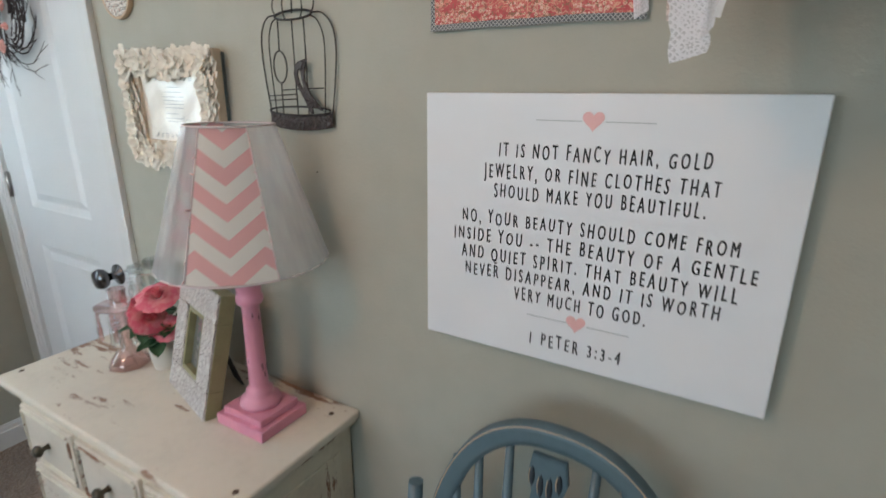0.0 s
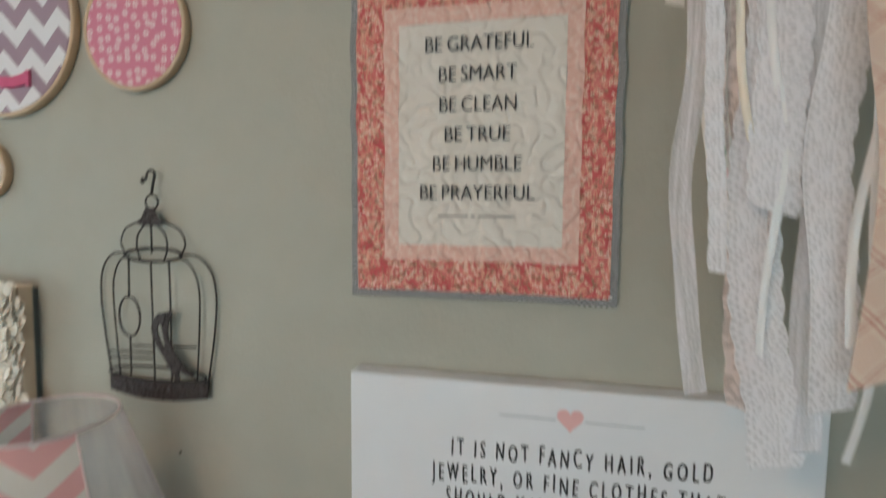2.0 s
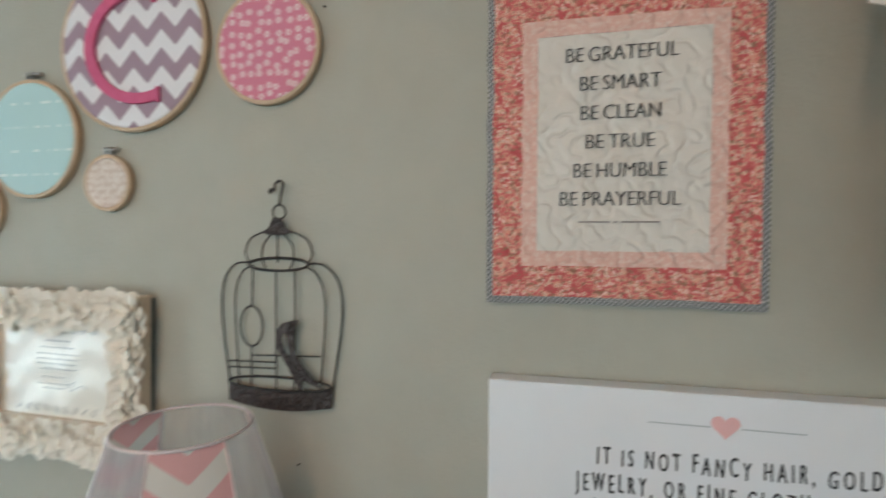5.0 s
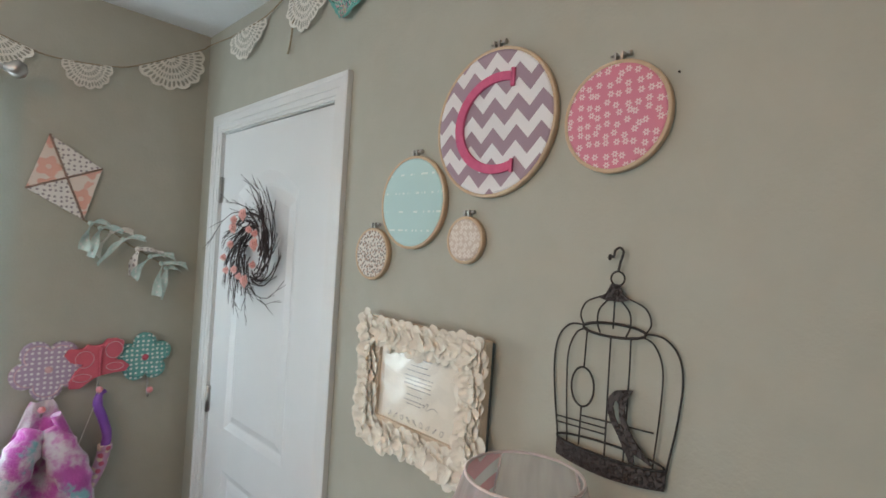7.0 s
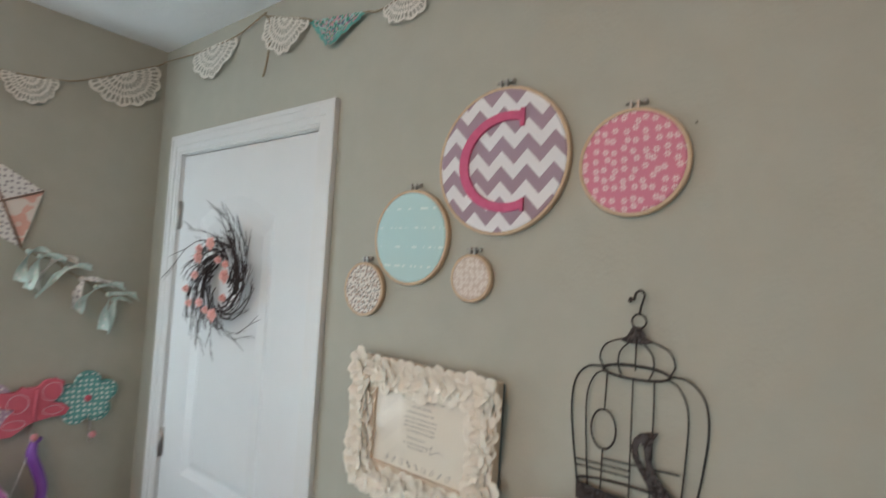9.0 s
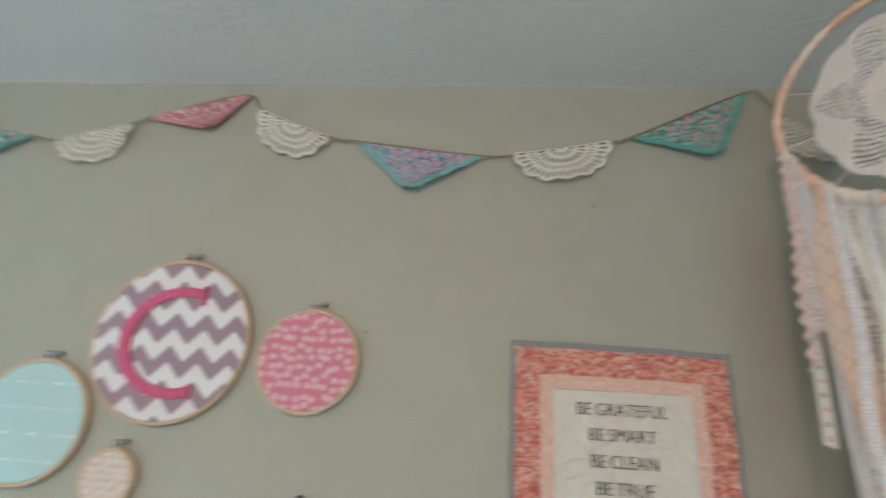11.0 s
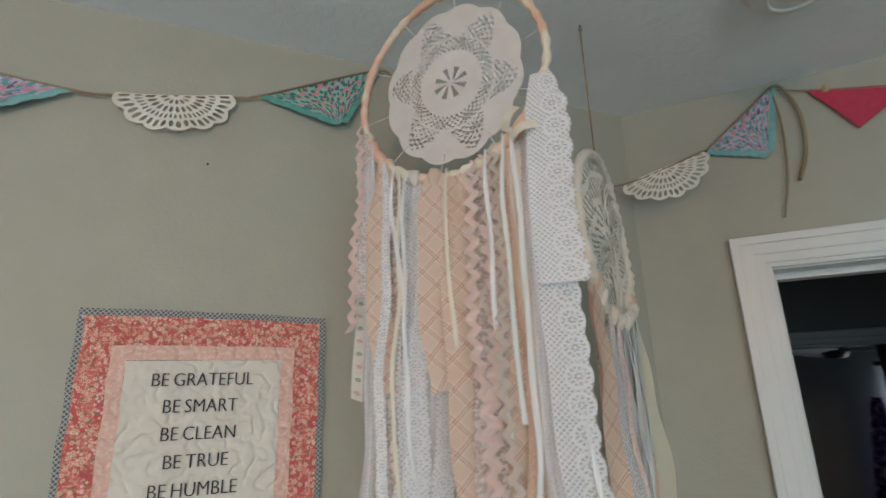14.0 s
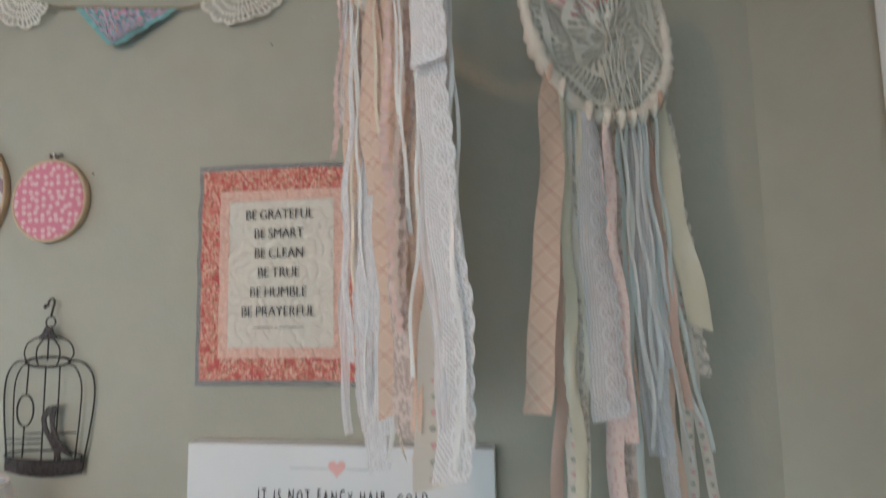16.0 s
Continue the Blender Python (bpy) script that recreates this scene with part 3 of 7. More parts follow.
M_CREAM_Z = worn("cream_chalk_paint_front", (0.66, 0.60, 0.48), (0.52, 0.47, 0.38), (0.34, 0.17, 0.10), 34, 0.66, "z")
M_EDGE = worn("cream_chalk_paint_edge", (0.70, 0.65, 0.54), (0.58, 0.53, 0.43), (0.36, 0.18, 0.11), 44, 0.515)
M_PINKWOOD = worn("pink_painted_wood", (0.72, 0.30, 0.40), (0.64, 0.25, 0.35), (0.30, 0.12, 0.14), 45, 0.74, "z", 0.4)
M_BLUEWOOD = worn("blue_painted_wood", (0.095, 0.155, 0.185), (0.075, 0.125, 0.15), (0.55, 0.40, 0.28), 40, 0.68, "n", 0.4)
M_BROWNINK = plain("faded_ink", (0.25, 0.22, 0.20), (0.30, 0.26, 0.24), 40, 0.8)
M_INK = plain("black_ink", (0.025, 0.025, 0.028), (0.035, 0.035, 0.038), 50, 0.7)
M_CANVAS = plain("white_canvas_print", (0.78, 0.79, 0.81), (0.75, 0.76, 0.78), 8, 0.42, bump=0.0003, bump_scale=900)
M_RULE = plain("grey_ink", (0.44, 0.47, 0.48), (0.50, 0.52, 0.53), 60, 0.7)
M_HEART = plain("pink_ink", (0.80, 0.47, 0.46), (0.77, 0.44, 0.43), 60, 0.6)
M_LIGHTPINK = plain("blush_cloth", (0.74, 0.50, 0.45), (0.68, 0.43, 0.38), 40, 0.9, bump=0.0005, bump_scale=600)


def letters(words, x0, x1, z, high, y, material, parent, name="lettering", weight=0.0, spread=1.0, gap=1.15, stem=0.0, wobble=0.0):
    """A line of writing, fitted between x0 and x1, with its middle at z; stem thickens the uprights, wobble makes it look hand-drawn."""
    curve = bpy.data.curves.new(name, "FONT")
    curve.body, curve.size, curve.offset, curve.resolution_u, curve.space_character, curve.space_word = words, 1.0, weight, 3, spread, gap
    ob = bpy.data.objects.new(name, curve)
    scene.collection.objects.link(ob)
    mesh = bpy.data.meshes.new_from_object(ob.evaluated_get(bpy.context.evaluated_depsgraph_get()))
    bpy.data.objects.remove(ob)
    bm = bmesh.new()
    bm.from_mesh(mesh)
    bpy.data.meshes.remove(mesh)
    xs = [v.co.x for v in bm.verts]
    ax, bx, ay, by = min(xs), max(xs) + stem / (x1 - x0) * (max(xs) - min(xs)), 0.0, 0.69
    if wobble:
        bm.verts.ensure_lookup_table()
        rnd, seen = random.Random(words), set()
        for first in bm.verts:
            if first in seen:
                continue
            glyph, todo = [], [first]
            seen.add(first)
            while todo:
                v = todo.pop()
                glyph.append(v)
                for e in v.link_edges:
                    o = e.other_vert(v)
                    if o not in seen:
                        seen.add(o)
                        todo.append(o)
            mid = sum((v.co.x for v in glyph)) / len(glyph)
            lift, lean, tall = rnd.uniform(-0.05, 0.05) * wobble, rnd.uniform(-0.07, 0.09) * wobble, 1 + rnd.uniform(-0.07, 0.07) * wobble
            for v in glyph:
                v.co = Vector((v.co.x + lean * (v.co.y - 0.35), v.co.y * tall + lift + rnd.uniform(-0.08, 0.08) * (v.co.x - mid) * wobble, 0))
    for v in bm.verts:
        v.co = Vector((x0 + (v.co.x - ax) / (bx - ax) * (x1 - x0), y, z + ((v.co.y - ay) / (by - ay) - 0.5) * high))
    if stem:
        for k in (0.5, 1.0):
            more = bmesh.ops.duplicate(bm, geom=[f for f in bm.faces if abs(f.verts[0].co.y - y) < 1e-6])["geom"]
            for v in {e for e in more if isinstance(e, bmesh.types.BMVert)}:
                v.co += Vector((stem * k, -0.00012 * k, 0))
    return part(name, bm, material, parent)


def heart(bm, cx, cz, w, y):
    pts = []
    for i in range(28):
        a = 2 * math.pi * i / 28
        pts.append((cx + w / 32 * 16 * math.sin(a) ** 3, cz + w / 32 * (13 * math.cos(a) - 5 * math.cos(2 * a) - 2 * math.cos(3 * a) - math.cos(4 * a))))
    return slab(bm, pts[::-1], y, y + 0.001)


def flat_pane(x0, x1, y, z0, z1):
    """One sheet of thin glass."""
    return sheet(bmesh.new(), lambda a, b: Vector((x0 + a * (x1 - x0), y, z0 + b * (z1 - z0))), 1, 1)


# ---- canvas sign ----
sign = thing("canvas_sign", (0.165, WALL_Y, 1.1415), "white canvas sign with a black lettered verse and pink hearts", "wall sign")
part("canvas", boxed(-0.30, 0.30, -0.038, -0.002, -0.2355, 0.2355, bevel=0.003, segments=3), M_CANVAS, sign)
SIGN_LINES = [
    ("IT IS NOT FANCY HAIR, GOLD", 0.013, 0.342, 1.284), ("JEWELRY, OR FINE CLOTHES THAT", -0.015, 0.358, 1.247),
    ("SHOULD MAKE YOU BEAUTIFUL.", 0.006, 0.343, 1.213), ("NO, YOUR BEAUTY SHOULD COME FROM", -0.056, 0.394, 1.162),
    ("INSIDE YOU -- THE BEAUTY OF A GENTLE", -0.073, 0.422, 1.127), ("AND QUIET SPIRIT. THAT BEAUTY WILL", -0.057, 0.402, 1.093),
    ("NEVER DISAPPEAR, AND IT IS WORTH", -0.048, 0.383, 1.061), ("VERY MUCH TO GOD.", 0.053, 0.281, 1.027), ("1 PETER 3:3-4", 0.088, 0.250, 0.948)]
for words, x0, x1, z in SIGN_LINES:
    letters(words, x0 - 0.165, x1 - 0.165, z - 1.1415, 0.0235, -0.0386, M_INK, sign, spread=1.62, gap=1.0, stem=0.0011, wobble=1.0)
for x0, x1, z in ((0.077, 0.152, 1.335), (0.188, 0.261, 1.335), (0.080, 0.153, 0.991), (0.189, 0.259, 0.991)):
    part("rule", boxed(x0 - 0.165, x1 - 0.165, -0.0388, -0.0375, z - 1.1422, z - 1.1408), M_RULE, sign, "thin grey printed rule")
for z in (1.337, 0.993):
    part("heart", heart(bmesh.new(), 0.0045, z - 1.1415, 0.034, -0.0389), M_HEART, sign, "printed pink heart")


# ---- quilt ----
def quilted(name, colour_fn, depth=0.0018):
    """Cloth puffed up between wandering lines of stitching."""
    m = Mat(name)
    x, y, z = m.xyz()
    flat = m.join(x, z, 0.0)
    line = (m.noise(36, 1.0, 0.4, flat) - 0.5).abs().step(0.0, 0.14)
    puff = line.pow(0.8) + m.noise(75, 2) * 0.35
    colour = colour_fn(m, flat)
    return m.done(colour, 0.9, 0.0, puff, depth, sheen=0.2)


def coral(m, flat):
    x, y, z = m.xyz()
    ground = m.mix(m.noise(60, 3, 0.6, flat).step(0.42, 0.6), (0.57, 0.105, 0.105), (0.66, 0.175, 0.160))
    sprig = (m.noise(150, 2, 0.5, flat) - 0.5).abs().lt(0.035) * m.noise(60, 1, 0.5, flat).gt(0.42)
    c = m.mix(sprig, ground, (0.72, 0.40, 0.28))
    c = m.mix(m.noise(150, 2, 0.5, m.join(x + 0.7, z + 0.7, 0.0)).step(0.57, 0.61), c, (0.34, 0.17, 0.11))
    on, d = petals(m, 105, 0.95, flat, 6.0, 0.27)
    c = m.mix(on * m.noise(41, 1, 0.5, flat).gt(0.45), c, (0.76, 0.50, 0.38))
    c = m.mix(d.lt(0.09), c, (0.38, 0.20, 0.12))
    on2, d2 = petals(m, 140, 1.0, m.join(x + 0.33, z, 0.0), 5.0, 0.24)
    return m.mix(on2 * m.noise(33, 1, 0.5, flat).gt(0.54), c, (0.82, 0.55, 0.46))


def gingham(m, flat):
    x, y, z = m.xyz()
    a, b = ((x + z) / 0.0066).frac().lt(0.24), ((x - z) / 0.0066).frac().lt(0.24)
    return m.mix(a.most(b), (0.120, 0.126, 0.132), (0.44, 0.45, 0.44))


M_CORAL = quilted("coral_floral_cloth", coral)
M_GING = quilted("grey_lattice_binding", gingham, 0.0006)
M_BLUSH = quilted("blush_print_cloth", lambda m, f: m.mix(m.noise(150, 2, 0.6, f).step(0.5, 0.6), (0.74, 0.46, 0.38), (0.78, 0.58, 0.50)))
M_PANEL = quilted("cream_quilt_cloth", lambda m, f: m.mix(m.noise(9, 3, 0.5, f), (0.74, 0.69, 0.62), (0.69, 0.64, 0.57)))
QX, QZ = 0.0408, 1.7075
quilt = thing("wall_quilt", (QX, WALL_Y, QZ), "small coral floral wall quilt with lettered cream centre", "quilt")


def band(name, ox, oz, ix, iz, y, material):
    """A flat frame of padded cloth between two rectangles, with soft edges."""
    bm = bmesh.new()
    for x0, x1, z0, z1 in ((-ox, ox, iz, oz), (-ox, ox, -oz, -iz), (-ox, -ix, -iz, iz), (ix, ox, -iz, iz)):
        nx, nz = max(2, int((x1 - x0) / 0.008)), max(2, int((z1 - z0) / 0.008))

        def fn(a, b):
            x, z = x0 + a * (x1 - x0), z0 + b * (z1 - z0)
            z += max(0.0, z / 0.225) ** 3 * (0.002 - 0.0035 * x / 0.184)
            wave = 0.0025 * noise.noise((x * 26, z * 26, 3)) + 0.003 * noise.noise((x * 7, z * 7, 1))
            return Vector((x + 0.002 * noise.noise((z * 20, 4, 1)), y + wave, z + 0.003 * noise.noise((x * 9, 7, 2))))
        sheet(bm, fn, nx, nz)
    bmesh.ops.remove_doubles(bm, verts=bm.verts, dist=0.0004)
    return part(name, bm, material, quilt)


band("binding", 0.1845, 0.2250, 0.1745, 0.2140, -0.0095, M_GING)
band("outer_border", 0.1750, 0.2145, 0.1335, 0.1705, -0.0105, M_CORAL)
band("inner_border", 0.1340, 0.1710, 0.1122, 0.1490, -0.0117, M_BLUSH)
part("centre_panel", sheet(bmesh.new(), lambda a, b: Vector(((a - 0.5) * 0.2252, -0.0127 + 0.0025 * noise.noise((a * 6, b * 8, 5)), (b - 0.5) * 0.299)), 30, 40), M_PANEL, quilt)
part("backing", boxed(-0.1825, 0.1825, -0.0060, -0.0015, -0.2220, 0.2220, bevel=0.002), M_GING, quilt)
for words, a, b, y in (("BE GRATEFUL", 279, 552, 245), ("BE SMART", 315, 512, 318), ("BE CLEAN", 317, 512, 392), ("BE TRUE", 331, 498, 465), ("BE HUMBLE", 301, 527, 538), ("BE PRAYERFUL", 267, 561, 610)):
    letters(words, -0.188 + (a - 65) * 0.000532, -0.188 + (b - 65) * 0.000532, 0.2290 - (y - 45) * 0.000541, 0.0200, -0.0162, M_INK, quilt, weight=-0.016, gap=0.70, stem=0.0009)
bm = bmesh.new()
for x0, x1 in ((-0.055, -0.014), (-0.009, -0.004), (0.001, 0.050)):
    box(bm, x0, x1, -0.0158, -0.0152, -0.1100, -0.1078)
part("small_caption", bm, M_BROWNINK, quilt, "thin dark caption bars")
for x in (-0.176, 0.176):
    part("pin", lathe(bmesh.new(), [(0, 0), (0.003, 0.0005), (0.002, 0.003), (0, 0.0035)], 8, (x, -0.014, 0.214 if x < 0 else -0.214)), M_TRIM, quilt, "white pin head")


# ---- embroidery hoops ----
def upright(bm):
    """Turns what was built round z to stand round the y axis, front towards -y."""
    for v in bm.verts:
        v.co = Vector((v.co.x, -v.co.z, v.co.y))
    bmesh.ops.recalc_face_normals(bm, faces=bm.faces)
    return bm


def hoop(x, z, r, fabric, label, lean=0.0):
    ob = thing("embroidery_hoop", (x, WALL_Y, z), label, "embroidery hoop", "hoops on the wall", turn=(0, lean, 0))
    part("outer_ring", upright(lathe(bmesh.new(), [(r - 0.007, 0.001), (r - 0.001, 0.001), (r, 0.003), (r, 0.013), (r - 0.001, 0.0145), (r - 0.006, 0.0145), (r - 0.007, 0.013), (r - 0.007, 0.001)], 72)), M_HOOP, ob)
    part("inner_ring", upright(lathe(bmesh.new(), [(r - 0.013, 0.002), (r - 0.0075, 0.002), (r - 0.0075, 0.0125), (r - 0.013, 0.0125), (r - 0.013, 0.002)], 72)), M_HOOP, ob)
    part("fabric", upright(lathe(bmesh.new(), [(0.0, 0.0132), (r * 0.5, 0.0132), (r - 0.012, 0.0138), (r - 0.0065, 0.0135), (r - 0.0065, 0.004)], 72)), fabric, ob)
    s = 0.8 + 0.2 * r / 0.15
    bm = boxed(-0.009 * s, -0.004 * s, -0.013, -0.003, r - 0.002, r + 0.015 * s, bevel=0.001)
    box(bm, 0.004 * s, 0.009 * s, -0.013, -0.003, r - 0.002, r + 0.015 * s, bevel=0.001)
    screw = part("clamp", bm, M_STEEL, ob, "brass and steel tightening clamp")
    bm = tube(bmesh.new(), [(-0.016 * s, -0.008, r + 0.010 * s), (0.017 * s, -0.008, r + 0.010 * s)], 0.0022, 8)
    tube(bm, [(0.015 * s, -0.008, r + 0.010 * s), (0.023 * s, -0.008, r + 0.010 * s)], 0.0048 * s, 10)
    part("screw", bm, M_STEEL, screw)
    return ob


M_MAUVE = chevron("mauve_chevron_cloth", (0.80, 0.79, 0.80), (0.36, 0.25, 0.31), 0.0529, 0.0561, 0.49, shift=(-0.0219, -0.0241))
M_DAISY = floral("pink_daisy_cloth", (0.70, 0.22, 0.31), (0.83, 0.64, 0.66), (0.70, 0.26, 0.35), 64, 0.55, 6.0, 0.29)
M_AQUA = dashes("aqua_dash_cloth", (0.46, 0.66, 0.66), (0.70, 0.80, 0.78), 0.040, 0.011)
M_SPECK = speckle("cream_speckled_cloth", (0.74, 0.70, 0.64), (0.20, 0.19, 0.17), 130, 0.30, second=(0.42, 0.28, 0.22))
M_TAN = floral("tan_flower_cloth", (0.64, 0.52, 0.44), (0.78, 0.70, 0.63), (0.60, 0.45, 0.38), 88, 0.5, 4.0, 0.40)
big = hoop(-0.7625, 1.9065, 0.151, M_MAUVE, "large embroidery hoop of mauve chevron cloth with pink letter C")
hoop(-0.5010, 1.8815, 0.0935, M_DAISY, "embroidery hoop of bright pink daisy cloth")
hoop(-0.9875, 1.7515, 0.1085, M_AQUA, "embroidery hoop of aqua cloth with white dashes")
hoop(-1.1260, 1.6265, 0.0650, M_SPECK, "small embroidery hoop of speckled cream cloth")
hoop(-0.8165, 1.6685, 0.0500, M_TAN, "small embroidery hoop of tan flowered cloth")
outer, inner = [], []
for i in range(33):
    a = math.radians(72 + (291 - 72) * i / 32)
    outer.append((0.050 + 0.112 * math.cos(a), 0.101 * math.sin(a)))
    inner.append((0.052 + 0.092 * math.cos(a) * 1.0, 0.083 * math.sin(a)))
outline = outer + inner[::-1]
bm = slab(bmesh.new(), outline[::-1], -0.0195, -0.0142, 0.001)
box(bm, 0.078, 0.087, -0.0195, -0.0142, 0.068, 0.104, bevel=0.001)
box(bm, 0.086, 0.093, -0.0195, -0.0142, -0.100, -0.074, bevel=0.001)
for v in bm.verts:
    v.co = Vector((v.co.x - 0.032, v.co.y, v.co.z - 0.004))
part("letter_c", bm, M_FELT, big, "bright pink felt letter C")


# ---- wire birdcage ----
M_BAND = Mat("embossed_iron_band")
x, y, z = M_BAND.xyz()
M_BAND = M_BAND.done(M_BAND.mix(M_BAND.noise(80, 3), (0.05, 0.038, 0.036), (0.10, 0.08, 0.075)), 0.5, 0.5, M_BAND.noise(130, 2).step(0.45, 0.6), 0.004)
cage = thing("wire_birdcage", (-0.4815, WALL_Y, 1.484), "black wire birdcage wall art with a flat bird", "wall art")


def bow(x):
    return -0.006 - 0.008 * (1 - (x / 0.11) ** 2)


def wire(name, pts, r=0.0018, closed=False):
    return part(name, tube(bmesh.new(), [(x, bow(x), z) for x, z in pts], r * 0.80, 6, closed), M_BLACK, cage)


def smooth_line(pts, n=8):
    """A Catmull-Rom line through the points."""
    p = [pts[0]] + list(pts) + [pts[-1]]
    out = []
    for i in range(1, len(p) - 2):
        for k in range(n):
            t = k / n
            out.append(tuple(0.5 * (2 * b + (c - a) * t + (2 * a - 5 * b + 4 * c - d) * t * t + (3 * b - a - 3 * c + d) * t ** 3) for a, b, c, d in zip(p[i - 1], p[i], p[i + 1], p[i + 2])))
    return out + [tuple(pts[-1])]


wire("hook", smooth_line([(-0.012, 0.160), (-0.013, 0.168), (-0.006, 0.166), (-0.004, 0.176), (0.004, 0.181), (0.010, 0.174), (0.006, 0.158), (0.003, 0.142)]), 0.0026)
part("hook_tip", lathe(bmesh.new(), [(0, -0.004), (0.004, 0), (0, 0.004)], 8, (-0.013, bow(0), 0.164)), M_BLACK, cage)
wire("hanging_ring", [(0.003 + 0.0115 * math.cos(a), 0.131 + 0.0115 * math.sin(a)) for a in [i * math.pi / 10 for i in range(20)]], 0.002, True)
part("cap", slab(bmesh.new(), [(-0.027, 0.098), (-0.014, 0.106), (-0.006, 0.122), (0.008, 0.122), (0.015, 0.107), (0.027, 0.099), (0.012, 0.094), (-0.012, 0.094)][::-1], -0.018, -0.015), M_BAND, cage, "solid iron cap")
for s in (-1, 1):
    wire("crown_wire", smooth_line([(s * 0.024, 0.100), (s * 0.050, 0.088), (s * 0.060, 0.066), (s * 0.052, 0.048)]))
    wire("crown_wire", smooth_line([(s * 0.012, 0.095), (s * 0.026, 0.078), (s * 0.028, 0.056), (s * 0.022, 0.040)]))
    wire("side_bar", smooth_line([(s * 0.052, 0.049), (s * 0.080, 0.046), (s * 0.102, 0.022), (s * 0.109, -0.020), (s * 0.104, -0.080), (s * 0.093, -0.150), (s * 0.091, -0.172)]), 0.0021)
    wire("side_bar", smooth_line([(s * 0.046, 0.044), (s * 0.066, 0.034), (s * 0.080, 0.000), (s * 0.080, -0.060), (s * 0.073, -0.156)]))
wire("crown_wire", [(0.0, 0.096), (0.0, 0.050)])
part("collar", tube(bmesh.new(), [(0.053 * math.cos(a), -0.013 - 0.006 * math.sin(a), 0.047 - 0.010 * math.sin(a)) for a in [i * math.pi / 14 for i in range(28)]], 0.0024, 6, True), M_BLACK, cage)
for x0, z0 in ((-0.046, 0.040), (-0.003, 0.037), (0.030, 0.038)):
    wire("bar", smooth_line([(x0, z0), (x0 * 1.02, -0.02), (x0 * 0.95, -0.160)]) if x0 > -0.04 else [(x0, z0), (x0 - 0.002, -0.022)])
wire("perch_loop", [(-0.049 + 0.0215 * math.cos(a), -0.055 + 0.033 * math.sin(a)) for a in [i * math.pi / 12 for i in range(24)]], 0.0022, True)
wire("bar", [(-0.049, -0.088), (-0.050, -0.152)])
for z0, x1 in ((-0.103, 0.072), (-0.116, -0.004), (-0.126, -0.004)):
    wire("perch", [(-0.096 if z0 < -0.11 else -0.048, z0), (x1, z0 + 0.004)], 0.0017)
part("base_ring", tube(bmesh.new(), [(0.092 * math.cos(a), -0.013 - 0.006 * math.sin(a), -0.147 - 0.009 * math.sin(a)) for a in [i * math.pi / 14 for i in range(28)]], 0.002, 6, True), M_BLACK, cage)
part("base_band", sheet(bmesh.new(), lambda a, b: Vector(((a - 0.5) * 0.186, bow((a - 0.5) * 0.186) - 0.003 - 0.0012 * math.sin(a * 60) * math.sin(b * 14), -0.180 + b * 0.031 - 0.009 * (1 - (2 * a - 1) ** 2))), 60, 8), M_BAND, cage, "embossed dark iron base band")
bird = [(0.041, -0.040), (0.028, -0.042), (0.013, -0.046), (0.004, -0.056), (0.000, -0.070), (0.003, -0.085), (0.011, -0.100), (0.022, -0.116), (0.031, -0.132), (0.043, -0.153), (0.049, -0.152), (0.047, -0.136), (0.060, -0.140), (0.079, -0.147), (0.060, -0.128), (0.045, -0.112), (0.037, -0.098), (0.031, -0.085), (0.030, -0.070), (0.033, -0.055)]
part("bird", pierced(bird, [[(0.014, -0.060), (0.010, -0.072), (0.014, -0.086), (0.022, -0.100), (0.026, -0.098), (0.022, -0.082), (0.020, -0.066)]], -0.022, -0.019), M_BAND, cage, "flat dark cut-out bird")


# ---- frame with cloth rosettes ----
M_BEIGE = plain("beige_frame_wood", (0.70, 0.58, 0.45), (0.62, 0.50, 0.38), 30, 0.55, bump=0.0005)
M_PETAL = plain("cream_chiffon", (0.90, 0.85, 0.76), (0.86, 0.80, 0.70), 30, 0.9, bump=0.0003, bump_scale=250, through=0.12)
M_PAPER = plain("certificate_paper", (0.82, 0.76, 0.66), (0.78, 0.71, 0.60), 12, 0.7)
FX, FZ = -0.9130, 1.3350
frame_ob = thing("rosette_frame", (FX, WALL_Y, FZ), "picture frame covered with cream cloth rosettes holding a certificate", "picture frame", turn=(0, 0.8, 0))
HX, HZ = 0.186, 0.141
for x0, x1, z0, z1 in ((-HX, HX, HZ - 0.05, HZ), (-HX, HX, -HZ, -HZ + 0.05), (-HX, -HX + 0.05, -HZ + 0.05, HZ - 0.05), (HX - 0.05, HX, -HZ + 0.05, HZ - 0.05)):
    bm = boxed(x0, x1, -0.036, -0.012, z0, z1, bevel=0.003)
    part("rail", bm, M_BEIGE, frame_ob)
bm = bmesh.new()
for x0, x1, z0, z1 in ((-HX + 0.048, HX - 0.048, HZ - 0.056, HZ - 0.049), (-HX + 0.048, HX - 0.048, -HZ + 0.049, -HZ + 0.056), (-HX + 0.048, -HX + 0.056, -HZ + 0.05, HZ - 0.05), (HX - 0.056, HX - 0.048, -HZ + 0.05, HZ - 0.05)):
    box(bm, x0, x1, -0.036, -0.016, z0, z1, bevel=0.0015)
part("inner_lip", bm, M_BEIGE, frame_ob)
part("backing", boxed(-HX + 0.008, HX - 0.004, -0.012, -0.001, -HZ + 0.006, HZ - 0.006), plain("slate_backing", (0.10, 0.13, 0.14), (0.13, 0.16, 0.17), 20, 0.7), frame_ob, "slate coloured backing board")
paper = part("certificate", boxed(-HX + 0.05, HX - 0.05, -0.0175, -0.0165, -HZ + 0.05, HZ - 0.05), M_PAPER, frame_ob, "cream printed certificate")
random.seed(5)
bm = bmesh.new()
